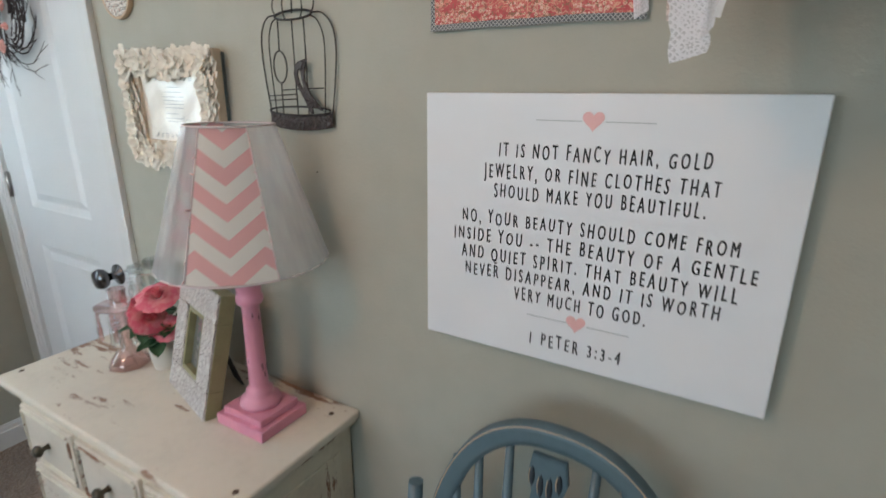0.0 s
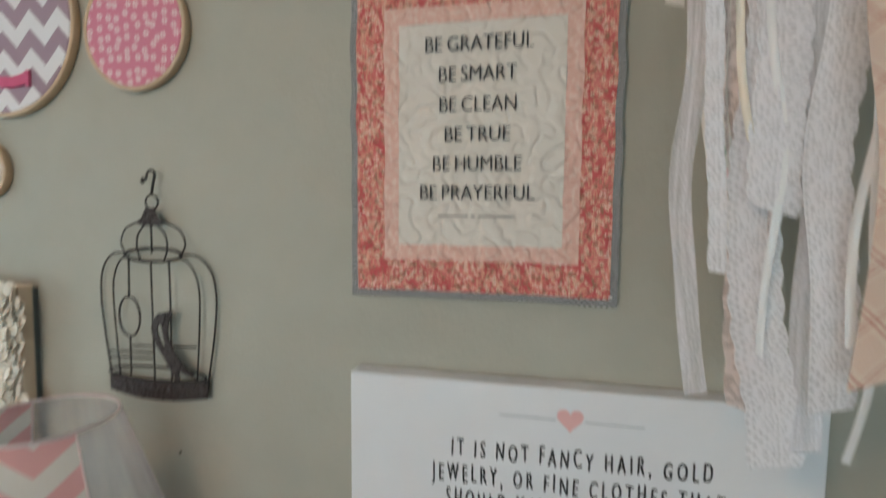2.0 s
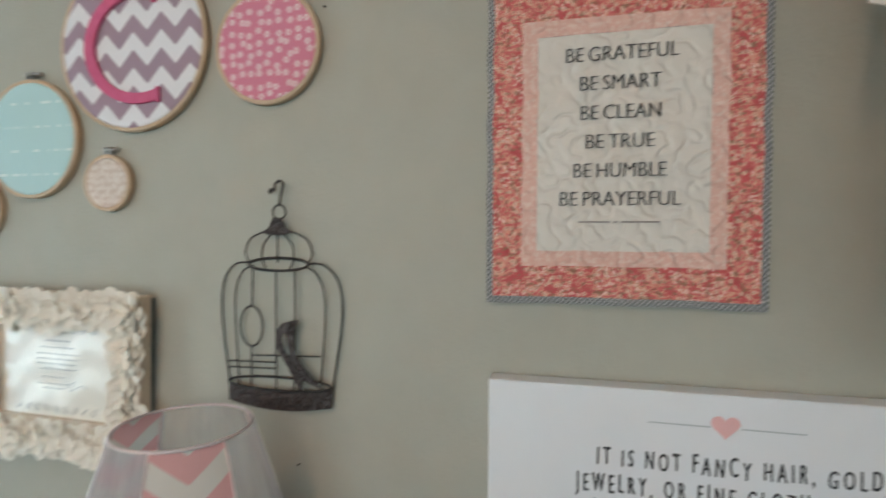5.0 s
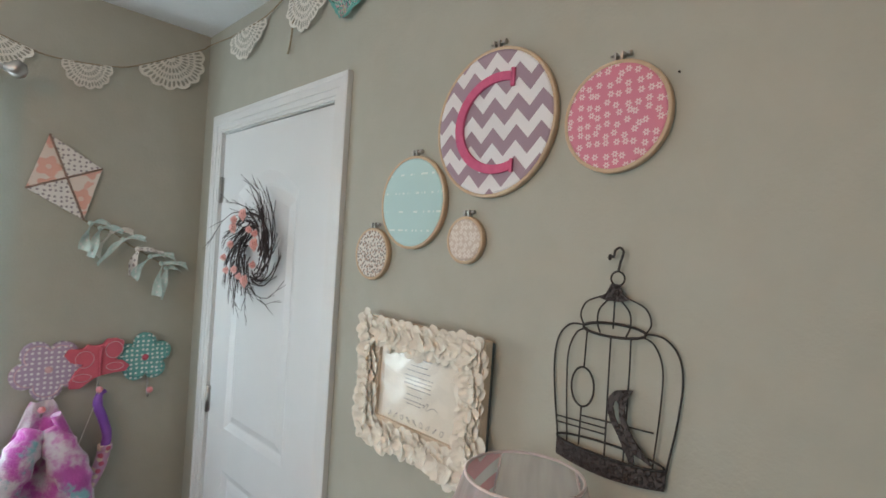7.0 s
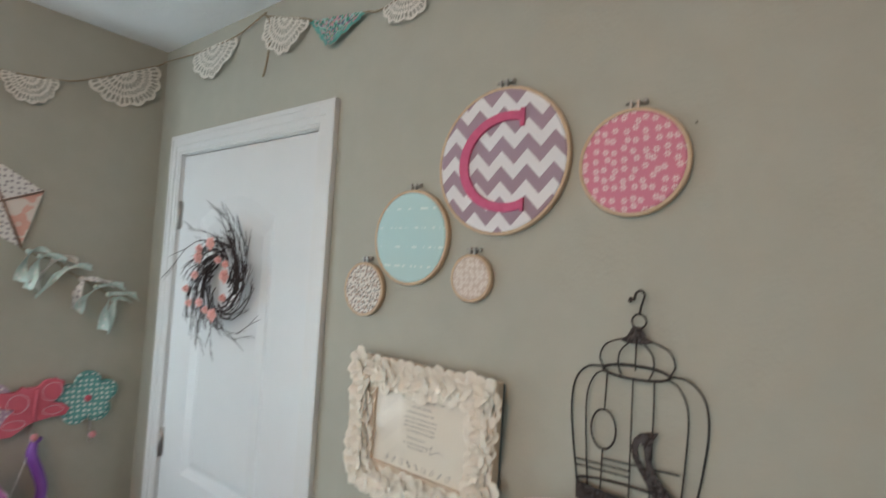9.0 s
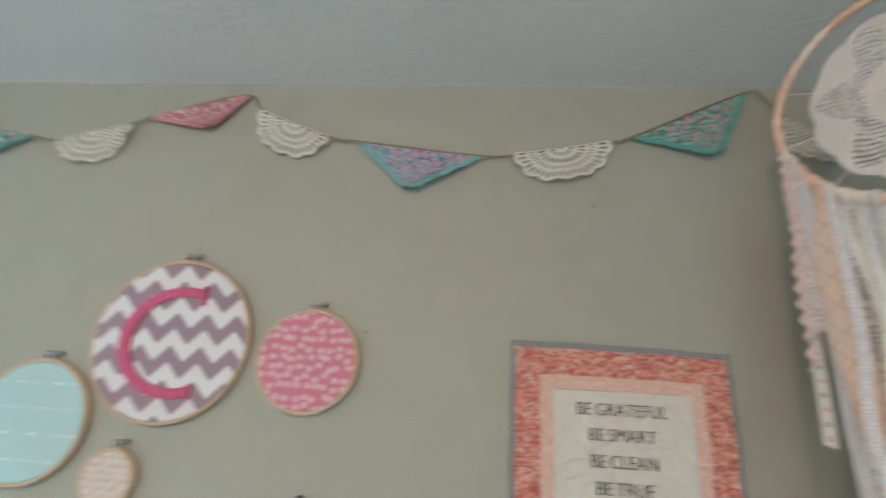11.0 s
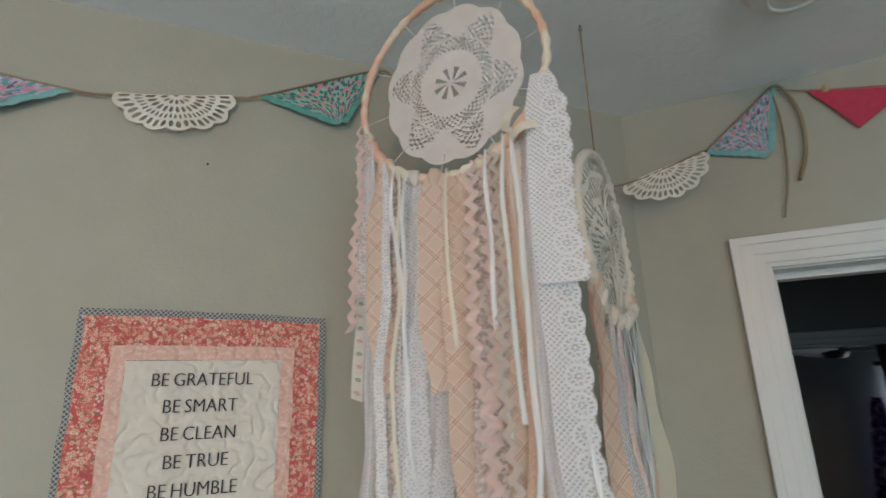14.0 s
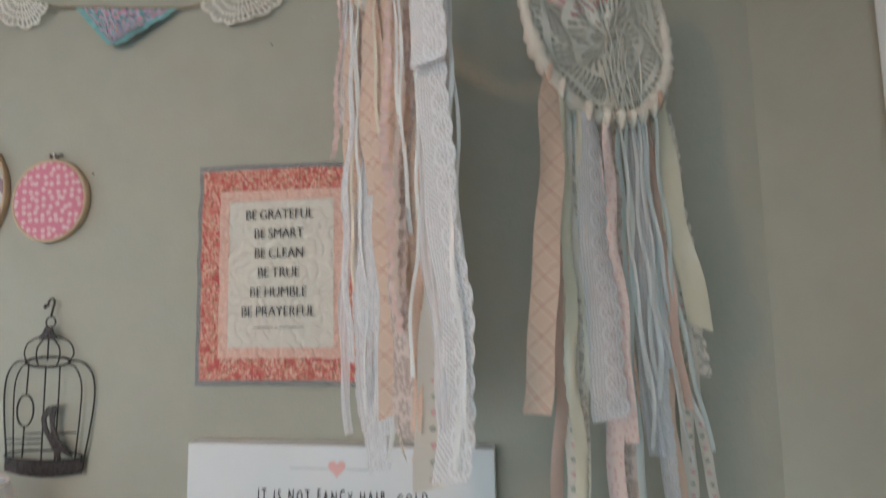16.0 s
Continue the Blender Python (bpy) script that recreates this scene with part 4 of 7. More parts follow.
for z, w in ((0.052, 0.05), (0.040, 0.075), (0.028, 0.09), (0.019, 0.085), (0.010, 0.092), (0.001, 0.07), (-0.014, 0.03), (-0.026, 0.045), (-0.034, 0.025)):
    x = -w / 2 - (0.02 if z < -0.01 else 0)
    while x < w / 2 - 0.004:
        step = 0.004 + random.random() * 0.009
        box(bm, x, x + step, -0.0182, -0.0176, z - 0.0008, z + 0.0008)
        x += step + 0.003
part("printed_lines", bm, M_BROWNINK, paper)
for zc in (0.073, -0.071):
    for k in range(9):
        cx = -0.085 + k * 0.021
        bm = bmesh.new()
        tube(bm, [(cx + 0.012 * t * math.cos(t * 5), -0.0180, zc + 0.006 * math.sin(t * 6.5 + k)) for t in [i / 14 for i in range(15)]], 0.0005, 4)
        part("scrollwork", bm, M_BROWNINK, paper)
bm = bmesh.new()
tube(bm, smooth_line([(0.02, -0.018, -0.032), (0.035, -0.018, -0.020), (0.03, -0.018, -0.036), (0.05, -0.018, -0.026), (0.065, -0.018, -0.030)]), 0.0006, 4)
part("signature_line", bm, M_BROWNINK, paper)
paper.location.y = -K * 0.010
pane = part("glass_pane", flat_pane(-HX + 0.05, HX - 0.05, -0.0310, -HZ + 0.05, HZ - 0.05), M_PANE, frame_ob, "reflective picture glass")
pane.visible_shadow = False


def rosette_mesh(seed):
    """A loose flower of ruffled chiffon petals."""
    rnd = random.Random(seed)
    bm = bmesh.new()
    for layer, count in enumerate((6, 5, 3)):
        for k in range(count):
            a0 = 2 * math.pi * (k + 0.5 * layer + rnd.uniform(-0.2, 0.2)) / count
            size, lift, ph = (0.036, 0.029, 0.019)[layer] * rnd.uniform(0.85, 1.15), 0.004 + 0.0045 * layer, rnd.random() * 6

            def fn(u, v):
                half = (1.0 if layer < 2 else 1.2) * math.sin(math.pi * (0.15 + 0.75 * v)) ** 0.7
                ang = a0 + (u - 0.5) * 2 * half
                r = size * v * (1 - 0.18 * abs(2 * u - 1) ** 2)
                curl = 0.004 * v * v * (1 + 0.9 * layer) + 0.0022 * v * math.sin(u * 9 + ph)
                return Vector((r * math.cos(ang), -lift - curl, r * math.sin(ang)))
            sheet(bm, fn, 6, 4)
    for v in bm.verts:
        v.co *= K
    mesh = bpy.data.meshes.new("rosette")
    bm.to_mesh(mesh)
    bm.free()
    mesh.materials.append(M_PETAL)
    return mesh


ROSETTES = [rosette_mesh(i) for i in range(4)]
spots = []
for i in range(10):
    x = -HX + 0.014 + i * (2 * HX - 0.044) / 9
    spots += [(x, HZ - 0.029), (x, -HZ + 0.016)]
for i in range(7):
    z = -HZ + 0.046 + i * 0.0315
    spots += [(-HX + 0.021, z), (HX - 0.029, z + 0.004)]
for i, (x, z) in enumerate(spots):
    ob = new("rosette", ROSETTES[i % 4])
    ob.parent = frame_ob
    s = 1.0 + 0.22 * random.random()
    ob.matrix_basis = Matrix.LocRotScale(K * Vector((x + random.uniform(-0.004, 0.004), -0.034, z + random.uniform(-0.004, 0.004))), Euler((random.uniform(-0.14, 0.14), random.random() * 6.28, random.uniform(-0.14, 0.14))), Vector((s, 0.75 * s, s)))
    tagged(ob, "gathered cream cloth rosette")


# ---- dresser ----
DX, DY, DZ = -0.852, 0.7275, 0.61
dresser = thing("dresser", (DX, DY, FLOOR), "cream chalk-painted dresser with worn wooden edges and dark knobs", "dresser")
DHX, DHY, DH = 0.490, 0.2025, DZ + Z
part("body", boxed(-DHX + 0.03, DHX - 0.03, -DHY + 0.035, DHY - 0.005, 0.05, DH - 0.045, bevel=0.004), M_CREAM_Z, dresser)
bm = bmesh.new()
box(bm, -DHX, DHX, -DHY, DHY, DH - 0.024, DH, bevel=0.008, segments=4)
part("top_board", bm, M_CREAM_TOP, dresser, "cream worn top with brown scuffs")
bm = bmesh.new()
box(bm, -DHX + 0.008, DHX - 0.008, -DHY + 0.008, DHY - 0.003, DH - 0.036, DH - 0.023, bevel=0.005, segments=3)
box(bm, -DHX + 0.018, DHX - 0.018, -DHY + 0.020, DHY - 0.004, DH - 0.048, DH - 0.034, bevel=0.005, segments=3)
part("edge_moulding", bm, M_EDGE, dresser)
for row in range(3):
    z1 = DH - 0.085 - row * 0.20
    for col in range(3):
        x0 = -DHX + 0.048 + col * 0.305
        drawer = part("drawer_front", boxed(x0, x0 + 0.284, -DHY + 0.023, -DHY + 0.040, z1 - 0.175, z1, bevel=0.005, segments=3), M_CREAM, dresser)
        bm = bmesh.new()
        tube(bm, ring_outline(x0 + 0.014, x0 + 0.270, z1 - 0.161, z1 - 0.014), 0.005, 6, closed=True)
        for v in bm.verts:
            v.co.y += -DHY + 0.022
        part("bead_moulding", bm, M_EDGE, drawer)
        for kx in (0.142,):
            bm = lathe(bmesh.new(), [(0.0, 0.0), (0.010, 0.0), (0.007, 0.004), (0.006, 0.014), (0.015, 0.020), (0.018, 0.028), (0.012, 0.036), (0.0, 0.038)], 18)
            for v in bm.verts:
                v.co = Vector((x0 + kx + v.co.x, -DHY + 0.022 - v.co.z, z1 - 0.085 + v.co.y))
            part("knob", bm, plain("dark_bronze", (0.07, 0.06, 0.045), (0.13, 0.11, 0.08), 60, 0.35, 0.9), drawer, "dark bronze knob")
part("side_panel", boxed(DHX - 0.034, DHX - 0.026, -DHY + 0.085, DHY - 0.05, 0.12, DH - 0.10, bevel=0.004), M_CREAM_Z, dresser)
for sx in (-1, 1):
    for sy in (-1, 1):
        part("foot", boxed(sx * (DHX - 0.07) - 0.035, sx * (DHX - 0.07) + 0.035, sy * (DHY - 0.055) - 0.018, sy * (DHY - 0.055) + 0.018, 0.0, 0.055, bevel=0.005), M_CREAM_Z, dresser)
for x, y in ((-DHX + 0.03, -DHY + 0.055), (DHX - 0.035, -DHY + 0.06), (DHX - 0.05, DHY - 0.05)):
    part("wood_plug", lathe(bmesh.new(), [(0.0, 0.0012), (0.006, 0.0012), (0.007, 0.0)], 10, (x, y, DH)), plain("plug_wood", (0.08, 0.05, 0.03), (0.12, 0.08, 0.05), 40, 0.8), dresser, "dark plug hole")


# ---- table lamp ----
lamp = thing("table_lamp", (-0.545, 0.782, DZ), "pink candlestick table lamp with chevron and tulle shade", "table lamp")
bm = boxed(-0.078, 0.078, -0.070, 0.070, 0.0, 0.028, bevel=0.003)
box(bm, -0.064, 0.064, -0.058, 0.058, 0.028, 0.046, bevel=0.003)
part("base", bm, M_PINKWOOD, lamp)
part("column", lathe(bmesh.new(), [(0.046, 0.044), (0.048, 0.052), (0.046, 0.062), (0.034, 0.068), (0.030, 0.078), (0.031, 0.086), (0.0225, 0.092), (0.0222, 0.10), (0.0195, 0.30), (0.0262, 0.306), (0.030, 0.312), (0.030, 0.322), (0.027, 0.328), (0.028, 0.352), (0.040, 0.366), (0.042, 0.376), (0.036, 0.384), (0.0, 0.386)], 40), M_PINKWOOD, lamp)
random.seed(17)
for k in range(7):
    a, z, h = math.radians(-36 + random.uniform(-75, 75)), random.choice((random.uniform(0.11, 0.16), random.uniform(0.15, 0.28))), random.uniform(0.010, 0.024)
    r_ = 0.0221 - 0.0135 * (z - 0.10)
    bm = tube(bmesh.new(), [(r_ * math.cos(a), r_ * math.sin(a), z), (r_ * math.cos(a), r_ * math.sin(a), z + h / 2), ((r_ - 0.0002) * math.cos(a), (r_ - 0.0002) * math.sin(a), z + h)], 0.001, 5, taper=[0.0006, 0.0012, 0.0005])
    part("rubbed_slit", bm, plain("bare_dark_wood", (0.07, 0.035, 0.03), (0.11, 0.06, 0.05), 60, 0.8) if k == 0 else bpy.data.materials["bare_dark_wood"], lamp, "dark slit rubbed through the paint")
part("harp", tube(bmesh.new(), [(0, 0, 0.38), (0, 0, 0.45)], 0.012, 12), M_STEEL, lamp)
SB, ST, RB, RT = 0.412, 0.702, 0.180, 0.089
M_SHADE = chevron("pink_chevron_shade", (0.82, 0.80, 0.74), (0.82, 0.46, 0.46), 0.118, 0.061, 0.76, "UV", through=0.3)
M_TULLE = Mat("white_tulle")
tx, ty = M_TULLE.uv()
net = M_TULLE.noise(1.0, 2, 0.5, M_TULLE.join(tx * 7.0, ty * 2.5, 0.0)).step(0.15, 0.85) * 0.12 + 0.27
M_TULLE = M_TULLE.done((0.86, 0.85, 0.89), 0.9, alpha=net, through=0.5)
M_SHADEWIRE = plain("shade_wire", (0.60, 0.52, 0.52), (0.68, 0.58, 0.58), 60, 0.6)
shade = part("shade_frame", tube(bmesh.new(), [(RB * math.cos(i * math.pi / 24), RB * math.sin(i * math.pi / 24), SB) for i in range(48)], 0.0025, 6, True), M_SHADEWIRE, lamp, "wire lampshade frame")
part("top_ring", tube(bmesh.new(), [(RT * math.cos(i * math.pi / 24), RT * math.sin(i * math.pi / 24), ST) for i in range(48)], 0.0025, 6, True), M_SHADEWIRE, shade)


def cone(a0, a1, inset=0.0, ripple=0.0):
    def fn(u, v):
        a = math.radians(a0 + (a1 - a0) * u)
        r = RB + (RT - RB) * v + inset + ripple * math.sin(u * 30 + 3 * v) * (0.3 + 0.7 * (1 - v))
        # cloth stretched flat between the ribs
        r *= 1.0 - 0.05 * math.sin(math.pi * u) * (0.0 if ripple else 1.0)
        return Vector((r * math.cos(a), r * math.sin(a), SB + (ST - SB) * v))
    return fn


def flat_uv(bm, a0, a1):
    """UVs of a shade panel laid out flat, centred, in metres."""
    uv = bm.loops.layers.uv.verify()
    mid = math.radians((a0 + a1) / 2)
    for f in bm.faces:
        for loop in f.loops:
            c = loop.vert.co
            loop[uv].uv = (K * (-c.x * math.sin(mid) + c.y * math.cos(mid)), K * c.z)
    return bm


for a0, a1 in ((-76, -18), (150, 208)):
    part("chevron_panel", flat_uv(sheet(bmesh.new(), cone(a0, a1), 16, 10), a0, a1), M_SHADE, shade, "pink and cream chevron cloth panel")
for a0, a1 in ((-18, 62), (62, 150), (208, 284)):
    part("tulle_panel", sheet(bmesh.new(), cone(a0, a1, 0.002, 0.0006), 30, 10), M_TULLE, shade, "gathered white tulle panel")
random.seed(9)
for a in (-76, -18, 62, 150, 208):
    ca, sa = math.cos(math.radians(a)), math.sin(math.radians(a))
    bm = tube(bmesh.new(), [(RB * ca, RB * sa, SB), (RT * ca, RT * sa, ST)], 0.002, 5)
    part("rib", bm, M_SHADEWIRE, shade)
    bm = bmesh.new()
    for k in range(9):
        f = (k + 0.3) / 9
        r, z = RB + (RT - RB) * f, SB + (ST - SB) * f
        d = Vector((random.uniform(-1, 1), random.uniform(-1, 1), random.uniform(-0.6, 1))).normalized() * random.uniform(0.004, 0.011)
        p = Vector((r * ca * 1.015, r * sa * 1.015, z))
        tube(bm, [p, p + d * 0.6, p + d], 0.0012, 4, taper=[0.0016, 0.001, 0.0005])
    part("fringe", bm, plain("pink_fringe", (0.76, 0.50, 0.50), (0.72, 0.44, 0.45), 50, 0.9), shade, "frayed pink fringe")


# ---- photo frame ----
M_OLIVE = plain("olive_frame_side", (0.30, 0.27, 0.14), (0.24, 0.215, 0.11), 25, 0.5, bump=0.0006, bump_scale=120)
M_CARVED = Mat("carved_whitewash")
c = M_CARVED.cells(70, "DISTANCE_TO_EDGE")
M_CARVED = M_CARVED.done(M_CARVED.mix(M_CARVED.noise(90, 4).step(0.4, 0.6), (0.62, 0.58, 0.55), (0.50, 0.45, 0.43)), 0.8, 0.0, c.step(0.0, 0.2) + M_CARVED.noise(200, 3) * 0.5, 0.003)
photo = thing("photo_frame", (-0.772, 0.728, DZ + 0.002), "whitewashed carved photo frame with olive sides on its easel", "photo frame", turn=(-14, 0, -15.5))
PW, PH = 0.125, 0.315
for x0, x1, z0, z1 in ((-PW, PW, PH - 0.072, PH), (-PW, PW, 0.0, 0.072), (-PW, -PW + 0.072, 0.072, PH - 0.072), (PW - 0.072, PW, 0.072, PH - 0.072)):
    rail = part("rail", boxed(x0, x1, 0.003, 0.040, z0, z1, bevel=0.002), M_OLIVE, photo)
    part("carved_face", boxed(x0 + 0.001, x1 - 0.001, -0.003, 0.003, z0 + 0.001, z1 - 0.001, bevel=0.002), M_CARVED, rail, "whitewashed carved face")
bm = bmesh.new()
for x0, x1, z0, z1 in ((-0.053, 0.053, PH - 0.084, PH - 0.071), (-0.053, 0.053, 0.071, 0.084), (-0.053, -0.043, 0.08, PH - 0.08), (0.043, 0.053, 0.08, PH - 0.08)):
    box(bm, x0, x1, 0.000, 0.020, z0, z1, bevel=0.001)
part("inner_lip", bm, M_OLIVE, photo)
part("photo", boxed(-0.05, 0.05, 0.018, 0.020, 0.075, PH - 0.075), plain("dark_photo", (0.10, 0.11, 0.10), (0.22, 0.23, 0.22), 14, 0.5), photo, "dim photograph")
pg = part("glass_pane", flat_pane(-0.05, 0.05, 0.013, 0.075, PH - 0.075), M_PANE, photo)
pg.visible_shadow = False
part("easel_leg", slab(bmesh.new(), [(-0.03, 0.0), (0.03, 0.0), (0.02, 0.2), (-0.02, 0.2)], 0.0, 0.004), plain("black_card", (0.02, 0.02, 0.022), (0.03, 0.03, 0.032), 30, 0.8), photo, "black easel leg", m=pose(0, K * 0.135, K * 0.03, 30, 0, 0))


# ---- potted roses ----
M_POT = plain("white_ceramic", (0.72, 0.69, 0.63), (0.68, 0.65, 0.59), 12, 0.35)
M_LEAF = plain("rose_leaf", (0.04, 0.11, 0.05), (0.07, 0.16, 0.08), 40, 0.5, bump=0.001)
M_ROSE = Mat("coral_rose_petal")
M_ROSE = M_ROSE.done(M_ROSE.mix(M_ROSE.noise(45, 3).step(0.35, 0.65), (0.80, 0.14, 0.22), (0.86, 0.34, 0.36)), 0.7, sheen=0.2, through=0.15)
pot = thing("potted_roses", (-0.985, 0.815, DZ), "artificial coral roses in a small white pot", "potted plant")
part("pot", lathe(bmesh.new(), [(0.034, 0.0), (0.036, 0.003), (0.047, 0.085), (0.0475, 0.090), (0.043, 0.090), (0.042, 0.078), (0.0, 0.076)], 32), M_POT, pot)
random.seed(14)


def rose(parent, c, size, tilt):
    bm = bmesh.new()
    for layer in range(7):
        n = 3 + layer
        for k in range(n):
            a0 = 2 * math.pi * k / n + layer * 0.7
            rad, hgt = size * (0.12 + 0.155 * layer), size * (0.90 - 0.085 * layer) * random.uniform(0.9, 1.1)

            def fn(u, v):
                a = a0 + (u - 0.5) * (2.6 / n + 1.0)
                r = rad * (0.25 + 0.75 * v ** 0.8) * (1 + 0.30 * v * v * (layer / 6)) * (1 + 0.06 * math.sin(u * 9 + k))
                zz = hgt * v * (1 - 0.12 * abs(2 * u - 1) ** 3) - (0.34 * size * v ** 3 * layer / 6)
                return Vector((r * math.cos(a), r * math.sin(a), zz - size * 0.3))
            sheet(bm, fn, 6, 5)
    part("rose", bm, M_ROSE, parent, "coral pink silk rose", m=pose(*(K * Vector(c)), *tilt))


for c, s, t in (((0.040, -0.02, 0.238), 0.042, (20, 15, 0)), ((-0.052, -0.025, 0.195), 0.039, (30, -35, 40)), ((0.030, -0.045, 0.175), 0.036, (50, 5, 80)), ((-0.015, -0.045, 0.165), 0.028, (50, -15, 10)), ((0.055, -0.02, 0.14), 0.028, (40, 40, 0))):
    rose(pot, c, s, t)
    part("stem", tube(bmesh.new(), smooth_line([(0, 0, 0.07), (c[0] * 0.4, c[1] * 0.4, 0.12), (c[0] * 0.9, c[1] * 0.9, c[2] - 0.012)], 5), 0.002, 5), M_LEAF, pot)
for k in range(34):
    a, r, z = random.random() * 6.28, random.uniform(0.015, 0.062), random.uniform(0.085, 0.165)
    lw = random.uniform(0.020, 0.030)
    bm = sheet(bmesh.new(), lambda u, v: Vector(((u - 0.5) * lw * 1.7 * math.sin(math.pi * min(v * 0.92 + 0.06, 1)) ** 0.8, lw * 2.3 * v, 0.22 * lw * abs(2 * u - 1) - 0.5 * lw * v * v)), 4, 6)
    part("leaf", bm, M_LEAF, pot, m=pose(K * r * math.cos(a), K * r * math.sin(a), K * z, random.uniform(-30, 35), 0, math.degrees(a) - 90 + random.uniform(-40, 40)))


# ---- glass candle holders ----
M_PINKGLASS, M_CLEARGLASS = pane_glass("pink_glass", (0.97, 0.80, 0.79), 0.20, False), pane_glass("clear_glass", (0.93, 0.96, 0.96), 0.16, False)
cand = thing("candle_holder", (-1.085, 0.760, DZ), "pink glass candle holder hung with crystal drops", "candle holder")
part("glass_body", lathe(bmesh.new(), [(0.050, 0.0), (0.054, 0.006), (0.046, 0.022), (0.028, 0.045), (0.014, 0.060), (0.018, 0.070), (0.012, 0.080), (0.018, 0.095), (0.022, 0.115), (0.014, 0.135), (0.018, 0.150), (0.014, 0.160), (0.026, 0.172), (0.060, 0.186), (0.062, 0.190), (0.024, 0.184), (0.021, 0.190), (0.023, 0.238), (0.019, 0.238), (0.018, 0.20), (0.0, 0.196)], 40, lobes=8, lobe_depth=0.03), M_PINKGLASS, cand)


def drops(parent, r, z, n, length, material, phase=0.0):
    for k in range(n):
        a = 2 * math.pi * k / n + phase
        c = (r * math.cos(a), r * math.sin(a))
        bm = bmesh.new()
        for j in range(3):
            lathe(bm, [(0.0, -0.005), (0.006, 0.0), (0.0, 0.005)], 8, (c[0], c[1], z - 0.008 - 0.012 * j))
        lathe(bm, [(0.0, -length), (0.0075, -length + 0.012), (0.004, -0.036), (0.0, -0.034)], 6, (c[0], c[1], z - 0.004))
        part("crystal_drop", bm, material, parent, "hanging crystal drop")


drops(cand, 0.059, 0.186, 8, 0.085, M_PINKGLASS)
drops(cand, 0.030, 0.165, 6, 0.10, M_CLEARGLASS, 0.3)
cand2 = thing("candle_holder", (-1.075, 0.865, DZ), "clear glass candle holder with scalloped cup and drops", "candle holder")
part("glass_body", lathe(bmesh.new(), [(0.045, 0.0), (0.048, 0.006), (0.020, 0.03), (0.010, 0.05), (0.016, 0.10), (0.010, 0.15), (0.016, 0.20), (0.012, 0.235), (0.024, 0.25), (0.066, 0.272), (0.068, 0.277), (0.024, 0.266), (0.022, 0.30), (0.018, 0.30), (0.017, 0.27), (0.0, 0.268)], 40, lobes=10, lobe_depth=0.05), M_CLEARGLASS, cand2)
drops(cand2, 0.064, 0.272, 10, 0.075, M_CLEARGLASS)


# ---- chair ----
chair = thing("windsor_chair", (0.185, 0.62, FLOOR), "blue painted hoop-back chair with rubbed wooden edges", "chair")
SEAT = 0.445
part("seat", lathe(bmesh.new(), [(0.0, SEAT - 0.035), (0.20, SEAT - 0.035), (0.235, SEAT - 0.018), (0.235, SEAT - 0.004), (0.225, SEAT), (0.12, SEAT - 0.008), (0.0, SEAT - 0.010)], 40), M_BLUEWOOD, chair)
top = 0.822 + Z
arch = []
for i in range(41):
    a = math.pi * i / 40
    cx, sx = math.cos(a), math.sin(a)
    zz = SEAT + (top - SEAT) * sx ** 0.72
    arch.append((-0.245 * abs(cx) ** 0.85 * (1 if cx > 0 else -1) * (0.80 + 0.20 * min(1, (zz - SEAT) / 0.25)), 0.15 + 0.03 * (zz - SEAT) / (top - SEAT), zz))
bm = tube(bmesh.new(), arch, 0.017, 12)
for v in bm.verts:
    near = min(arch, key=lambda p: (Vector(p) - v.co).length_squared)
    d = v.co - Vector(near)
    side = Vector((d.x, 0, d.z))
    v.co = Vector(near) + side.normalized() * max(min(side.length * 1.6, 0.0185), 0.0) + Vector((0, max(min(d.y * 1.5, 0.0125), -0.0125), 0)) if side.length > 1e-6 else v.co
rail = part("hoop", bm, M_BLUEWOOD, chair)
M_RUB = plain("bare_rubbed_wood", (0.56, 0.42, 0.30), (0.46, 0.33, 0.22), 40, 0.7)
centre = Vector((0, 0.165, SEAT + 0.25))
edge_line = []
for p in arch[5:36]:
    out = Vector((p[0], 0, p[2])) - Vector((0, 0, SEAT + 0.2))
    edge_line.append(Vector(p) + out.normalized() * 0.0165 + Vector((0, -0.0118, 0)))
part("rubbed_edge", tube(bmesh.new(), edge_line, 0.0016, 5), M_RUB, rail, "bare wood showing along the rubbed edge")


def arch_height(x):
    return max((p[2] for p in arch if abs(p[0] - x) < 0.03), default=top) - 0.012


for x in (-0.195, -0.147, -0.087, 0.066, 0.118, 0.168):
    h = arch_height(x)
    part("spindle", tube(bmesh.new(), [(x * 0.8, 0.13, SEAT - 0.005), (x * 0.92, 0.15, SEAT + 0.25), (x, 0.178, h)], 0.0095, 10, taper=[0.007, 0.0115, 0.0075]), M_BLUEWOOD, chair)
sp = [(-0.030, 0.0), (0.030, 0.0), (0.036, 0.12), (0.026, 0.22), (0.044, 0.30), (0.036, 0.36), (0.046, 0.385), (0.040, 0.42), (-0.032, 0.42), (-0.040, 0.385), (-0.030, 0.36), (-0.040, 0.30), (-0.024, 0.22), (-0.034, 0.12)]
splat = part("splat", slab(bmesh.new(), [(x * 0.82 - 0.012, z * 1.24 + SEAT) for x, z in sp], 0.155, 0.166, 0.002), M_BLUEWOOD, chair, "shaped splat with carved slots")
